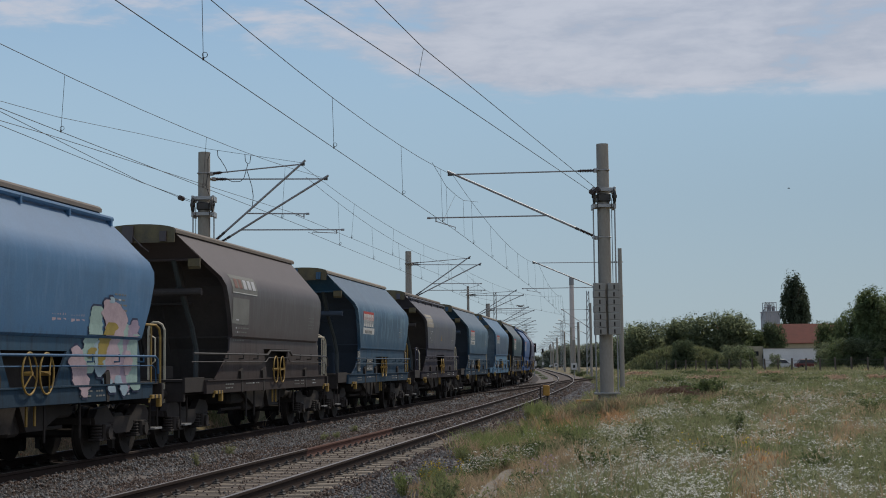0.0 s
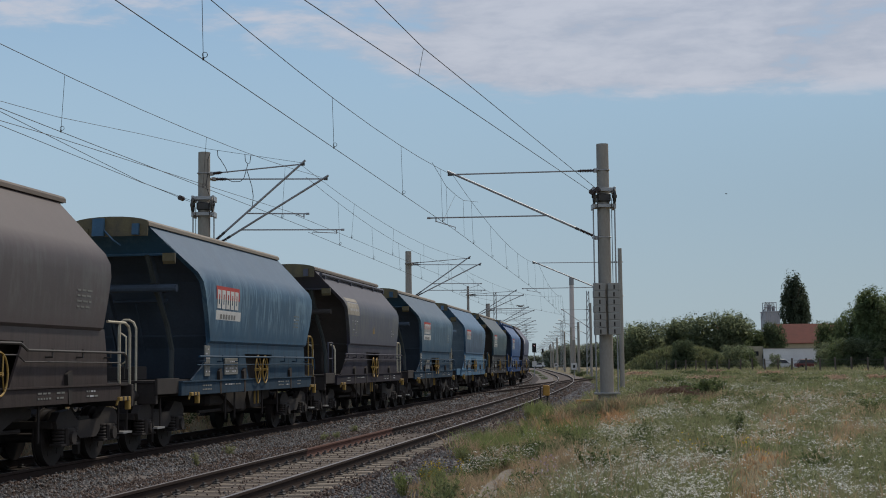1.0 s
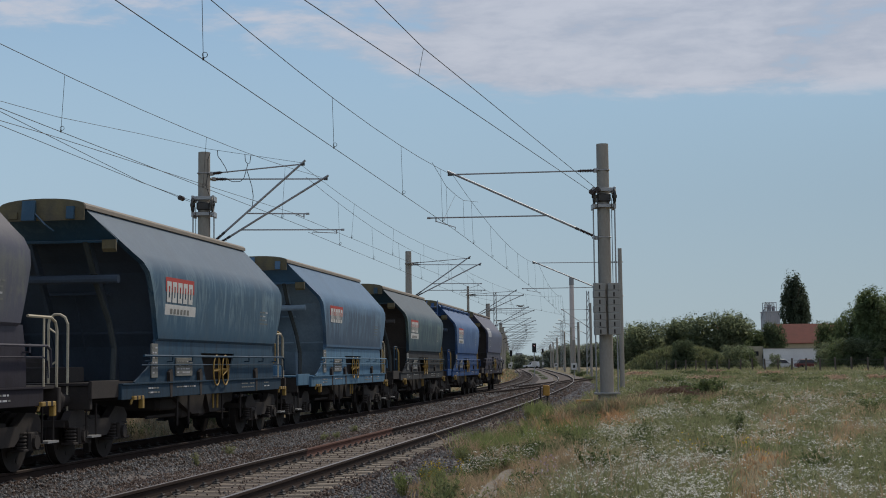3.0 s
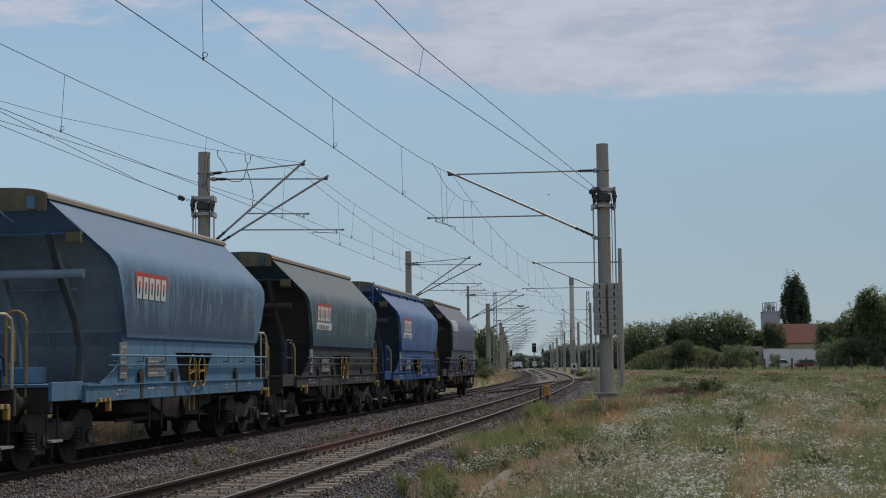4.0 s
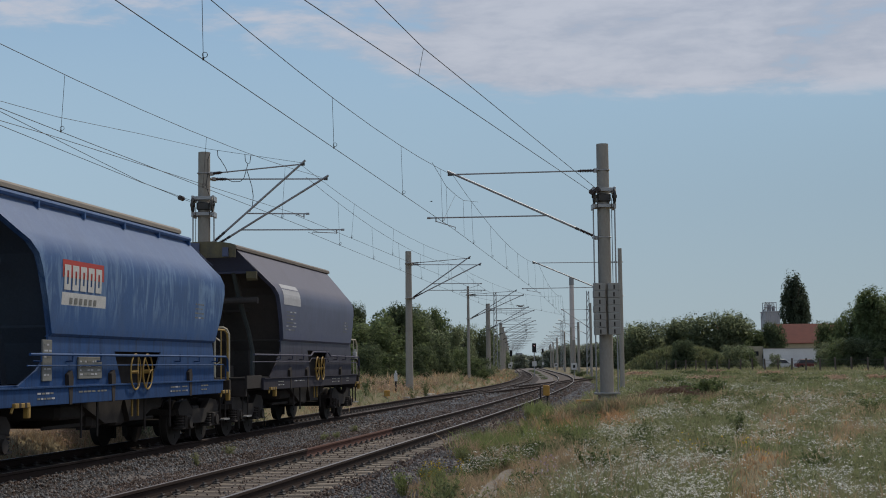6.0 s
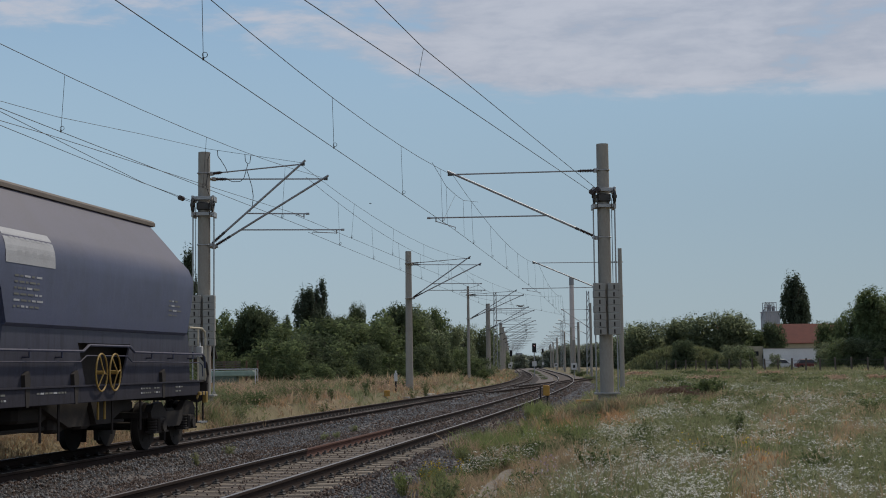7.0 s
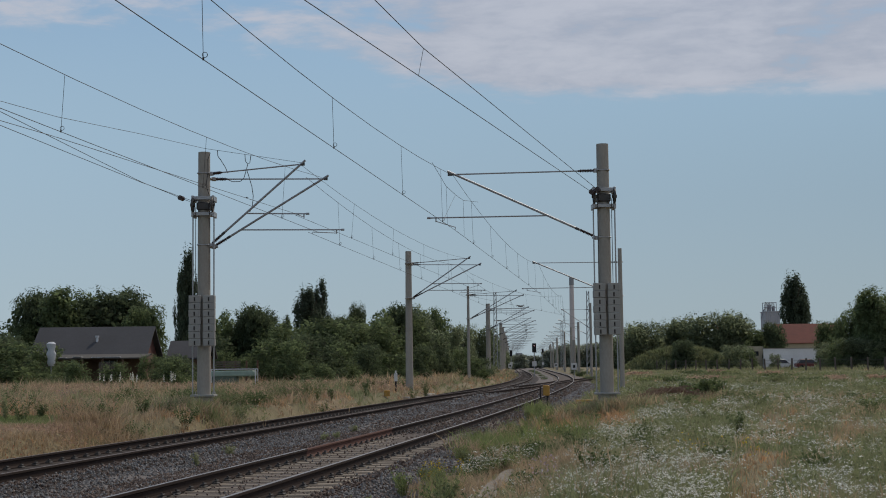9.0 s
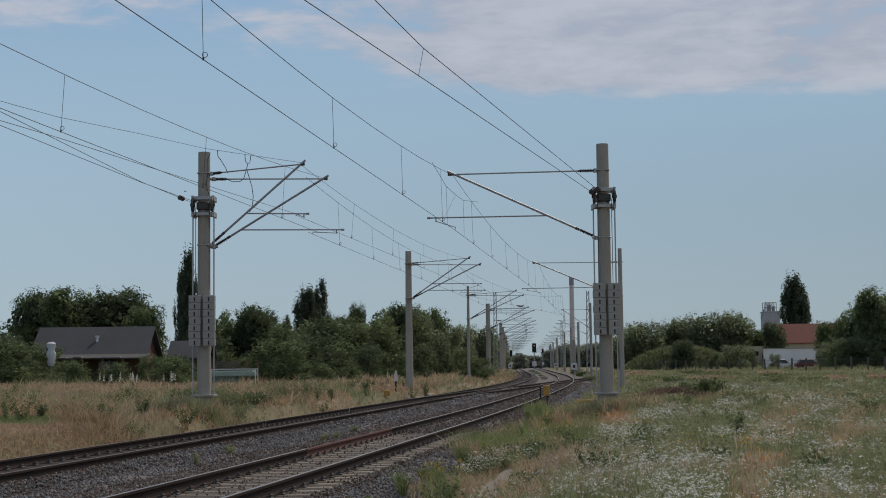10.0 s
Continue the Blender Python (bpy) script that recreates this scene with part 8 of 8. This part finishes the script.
    part("chimney_cap", g, surface("chimney_cap_grey", (0.30, 0.31, 0.33), 0.9), t, "darker grey cap of the chimney")
    # grassy mound
    g = Geo()
    n = 26
    cx, cy, rx, ry = place_px(1205, 219), 219.0, 7.6, 5.0
    rings = []
    for j in range(9):
        k = j / 8
        rings.append([(cx + rx * (1 - k) * math.cos(a) * 1.2, cy + ry * (1 - k) * math.sin(a), 0.1 + 3.5 * (1 - (1 - k) ** 2) ** 0.9 + 0.15 * noise.noise((a * 2, k * 3, 1))) for a in np.linspace(0, 2 * math.pi, n, False)])
    g.loft(rings)
    tagged(new("grassy_mound", g.mesh("grassy_mound", surface("mound_grass", (0.13, 0.15, 0.07), 0.98, second=(0.15, 0.14, 0.07), scale=0.8, fine=6, bump=1.0, grain=0.5), True)), "low grass-covered earth mound", "mound", kind="structure")
    # rough grass over it
    rng = np.random.default_rng(77)
    k, a = np.sqrt(rng.uniform(0, 1, 2600)), rng.uniform(0, 2 * math.pi, 2600)
    xy = np.column_stack([cx + rx * 1.2 * k * np.cos(a), cy + ry * k * np.sin(a)])
    z = 0.1 + 3.5 * np.clip(1 - k ** 2, 0, 1) ** 0.9
    tagged(new("mound_grass", quads("mound_grass", tufts(rng, 2600, xy, z, rng.uniform(0.3, 0.8, 2600), np.full(2600, 0.045), 6, 0.8), WEED_LEAF)), "rough green grass on the mound", "grass", kind="stuff")


def build_meadow_fence():
    t = thing("field_fence", Matrix(), "weathered wooden post and wire fence along the meadow", "fence")
    pts = []
    for k in range(48):
        u = k / 47
        y = 228 - 78 * u
        pts.append((place_px(1100, 228) + (place_px(1612, 150) - place_px(1100, 228)) * u, y))
    pm = Geo()
    pm.box((-0.085, -0.085, -0.2), (0.085, 0.085, 1.55), c=0.02)
    me = pm.mesh("post", POST_WOOD)
    for i, (x, y) in enumerate(pts):
        if i % 2 == 0:
            ob = part("post", me, None, t)
            ob.matrix_world = pose(x, y, ground_height(x, y), random.uniform(-3, 3), random.uniform(-4, 4), random.uniform(0, 90))
    for z in (0.5, 0.9, 1.3):
        g = Geo()
        g.tube([(x, y - 0.08, ground_height(x, y) + z) for x, y in pts[::2]], 0.012, 4)
        part("fence_wire", g, DARKSTEEL, t)


def car(x, y, rz, mat, label, length=4.3, z=0.3, name="car", van=False):
    """A plain hatchback: body, glasshouse, wheels."""
    t = thing(name, pose(x, y, z, 0, 0, rz), label, "car", "cars")
    L = length / 2
    g = Geo()
    side = [(-L, 0.35), (-L, 0.75), (-L * 0.93, 0.9), (-L * 0.45, 0.95), (L * 0.55, 0.92), (L * 0.96, 0.78), (L, 0.5), (L, 0.32)]
    g.prism(side, -0.86, 0.86)
    part("car_body", g, mat, t)
    g = Geo()
    lo, hi = [(-L * (0.97 if van else 0.85), 0.93), (L * 0.5, 0.92)], [(-L * (0.93 if van else 0.66), 1.85 if van else 1.45), (L * 0.1, 1.85 if van else 1.45)]
    top = hi[0][1]
    ring = lambda pts, w: [(pts[0][0], -w, pts[0][1]), (pts[1][0], -w, pts[1][1]), (pts[1][0], w, pts[1][1]), (pts[0][0], w, pts[0][1])]
    g.loft([ring(lo, 0.8), ring(hi, 0.64)])
    cabin = part("cabin", g, mat if van else GLASS_DARK, t)
    if van:
        g = Geo()
        g.prism([(L * 0.12, 1.05), (L * 0.46, 1.05), (L * 0.14, 1.72), (L * 0.0, 1.72)], -0.80, 0.80)
        part("side_window", g, GLASS_DARK, t)
    g = Geo()
    g.loft([ring([(hi[0][0], top), (hi[1][0], top)], 0.65), ring([(hi[0][0] + 0.1, top + 0.05), (hi[1][0] - 0.1, top + 0.05)], 0.55)])
    part("car_roof", g, mat, cabin)
    for a in (-0.62, 0.62):
        for b in (-0.8, 0.8):
            g = Geo()
            g.tube([(L * a, b - 0.09, 0.31), (L * a, b + 0.09, 0.31)], 0.31, 14)
            w = part("wheel", g, RUBBER, t)
    return t


# ---- trackside ----
def build_trackside():
    # yellow box on two dark stakes beside the near track
    x, y = place_px(964, 60.0), 60.0
    t = thing("marker_post", pose(x, y, -0.25), "yellow box on dark stakes beside the track", "marker")
    g = Geo()
    g.box((-0.11, -0.1, 0.52), (0.16, 0.1, 0.94), c=0.04)
    part("box", g, SIGNAL_YELLOW, t)
    for dx in (-0.21, 0.06):
        g = Geo()
        g.box((dx - 0.032, -0.03, -0.3), (dx + 0.032, 0.03, 0.88 if dx < 0 else 0.54))
        part("stake", g, UNDER, t)
    x, y = 5.05, 53.0
    t = thing("cable_box", pose(x, y, ground_height(x, y)), "low yellow cable box in the grass", "box")
    g = Geo()
    g.box((-0.3, -0.2, -0.1), (0.3, 0.2, 0.40), c=0.03)
    part("housing", g, SIGNAL_YELLOW, t)
    # white kilometre post in the dry grass; its figures are too small to read
    y = 76.0
    x = place_px(700, y)
    t = thing("distance_post", pose(x, y, ground_height(x, y)), "small white distance post in dry grass", "post")
    g = Geo()
    g.tube([(0, 0, -0.2), (0, 0, 0.95)], 0.05, 8)
    part("stake", g, UNDER, t)
    g = Geo()
    g.box((-0.09, -0.08, 0.52), (0.09, 0.08, 0.94), c=0.03)
    g.tube([(0, 0, 0.93), (0, 0, 1.08)], 0.04, 8)
    part("head", g, PLASTER_WHITE, t)
    # point machines beside the far track
    for y, l, w in ((73.8, -1.75, 0.45), (76.6, -1.7, 0.9), (82.0, -1.75, 1.7)):
        x = across(y, FAR_TRACK) + l
        t = thing("point_machine", pose(x, y, surface_height(x, y) + 0.10, 0, 0, 80), "pale grey point machine cover beside the rails", "point machine", "point machines")
        g = Geo()
        g.box((-w / 2, -0.2, -0.15), (w / 2, 0.2, 0.12), c=0.05)
        part("cover", g, CONCRETE, t)
        g = Geo()
        g.tube([(0, -0.25, 0.0), (0, -1.4, -0.05)], 0.03, 6)
        part("throw_rod", g, DARKSTEEL, t)
    y = 70.5
    x = across(y, FAR_TRACK) - 2.1
    t = thing("cable_box", pose(x, y, ground_height(x, y)), "low yellow cable box in the grass", "box")
    g = Geo()
    g.box((-0.14, -0.14, -0.1), (0.14, 0.14, 0.20), c=0.03)
    part("housing", g, SIGNAL_YELLOW, t)
    # colour-light signals between the lines
    for px, d, top, lab, red in ((945, 200.0, 13.5, "dark colour-light signal showing a red light", True), (904, 300.0, 9, "dark colour-light signal beside the tracks", False), (960, 420.0, 10, "dark colour-light signal beside the tracks", False)):
        x = place_px(px, d)
        z1 = 1.6 + top / 1000.0 * d
        t = thing("railway_signal", pose(x, d, 0), lab, "signal", "colour-light signals")
        g = Geo()
        g.tube([(0, 0, -0.3), (0, 0, z1)], 0.07, 8)
        part("signal_post", g, GALV, t)
        g = Geo()
        g.box((-0.28, -0.12, z1 - 1.2), (0.28, 0.1, z1 + 0.05), c=0.05)
        head = part("signal_head", g, RUBBER, t)
        for k in range(2):
            g = Geo()
            g.tube([(0, -0.2, z1 - 0.3 - 0.5 * k), (0, -0.12, z1 - 0.3 - 0.5 * k)], 0.075, 10)
            part("lens", g, LAMP_RED if (red and k == 0) else RUBBER, head)
        g = Geo()
        g.box((-0.3, -0.1, 1.2), (0.3, 0.05, 1.9))
        part("sign_plate", g, PLASTER_WHITE, t)
    # small white signs on the masts far off
    for px, d in ((1015, 150.0), (983, 262.0), (902, 250.0)):
        x = place_px(px, d)
        t = thing("track_sign", pose(x, d, 0), "small white square track sign on a post", "sign", "track signs")
        g = Geo()
        g.tube([(0, 0, -0.2), (0, 0, 2.0)], 0.04, 6)
        part("sign_post", g, GALV, t)
        g = Geo()
        g.box((-0.3, -0.08, 0.9), (0.3, -0.04, 1.6))
        plate = part("sign_plate", g, PLASTER_WHITE, t)
        g = Geo()
        g.box((-0.12, -0.085, 1.1), (0.12, -0.081, 1.4))
        part("sign_mark", g, RUBBER, plate)
    # pale flat-roofed block and gantry at the end of the line
    d = 620.0
    t = thing("station_building", Matrix(), "pale distant station building behind the masts", "building")
    g = Geo()
    g.box((place_px(896, d), d, 0), (place_px(930, d), d + 12, 4.5))
    part("wall", g, STEEL_BLUE, t)
    for k in range(5):
        g = Geo()
        x = place_px(900 + k * 6, d)
        g.box((x, d - 0.1, 2.2), (x + 0.9, d + 0.05, 3.4))
        part("window", g, GLASS_DARK, t)
    t = thing("signal_gantry", Matrix(), "distant dark gantry across the tracks", "gantry")
    d = 560.0
    g = Geo()
    for px in (914, 922):
        g.box((place_px(px, d) - 0.3, d, 0), (place_px(px, d) + 0.3, d + 0.6, 4.9))
    g.box((place_px(912, d), d, 4.6), (place_px(924, d), d + 1, 5.7))
    part("gantry_frame", g, GALV, t)


LAMP_RED = bpy.data.materials.new("signal_red_light")
LAMP_RED.use_nodes = True
LAMP_RED.node_tree.nodes["Principled BSDF"].inputs["Emission Color"].default_value = (1, 0.05, 0.02, 1)
LAMP_RED.node_tree.nodes["Principled BSDF"].inputs["Emission Strength"].default_value = 0.22


def build_bird():
    k = 0.7
    t = thing("bird", Matrix(), "small dark bird flying across the sky", "bird")
    g = Geo()
    g.tube([(-0.10, 0, 0), (-0.05, 0, 0.0), (0.04, 0, 0), (0.09, 0, 0.01)], 0.03, 8, 0, 0.012)
    g.tube([(-0.09, 0, 0), (-0.17, 0, 0)], 0.02, 6, 0, 0.008)
    g.v = [(x * k, y * k, z * k) for x, y, z in g.v]
    part("bird_body", g, RUBBER, t, smooth=True)
    for i in (-1, 1):
        g = Geo()
        g.loft([[(-0.05, i * 0.02, 0.0), (0.05, i * 0.02, 0.0), (0.05, i * 0.02, 0.012), (-0.05, i * 0.02, 0.012)], [(-0.06, i * 0.10, 0.04), (0.02, i * 0.10, 0.04), (0.02, i * 0.10, 0.05), (-0.06, i * 0.10, 0.05)], [(-0.08, i * 0.2, 0.03), (-0.06, i * 0.2, 0.03), (-0.06, i * 0.2, 0.036), (-0.08, i * 0.2, 0.036)]])
        g.v = [(x * k, y * k, z * k) for x, y, z in g.v]
        part("wing", g, RUBBER, t)
    return t


build_trees()
build_meadow()
build_weeds()
build_shed()
build_garden_fence()
build_farm()
build_meadow_fence()
build_trackside()
BIRD = build_bird()
CARS = [car(0, 0, 0, CAR_WHITE, "white hatchback driving over a distant crossing", 4.0, 0.3), car(0, 0, 0, CAR_WHITE, "white van driving over a distant crossing", 5.0, 0.3, van=True)]

motions()
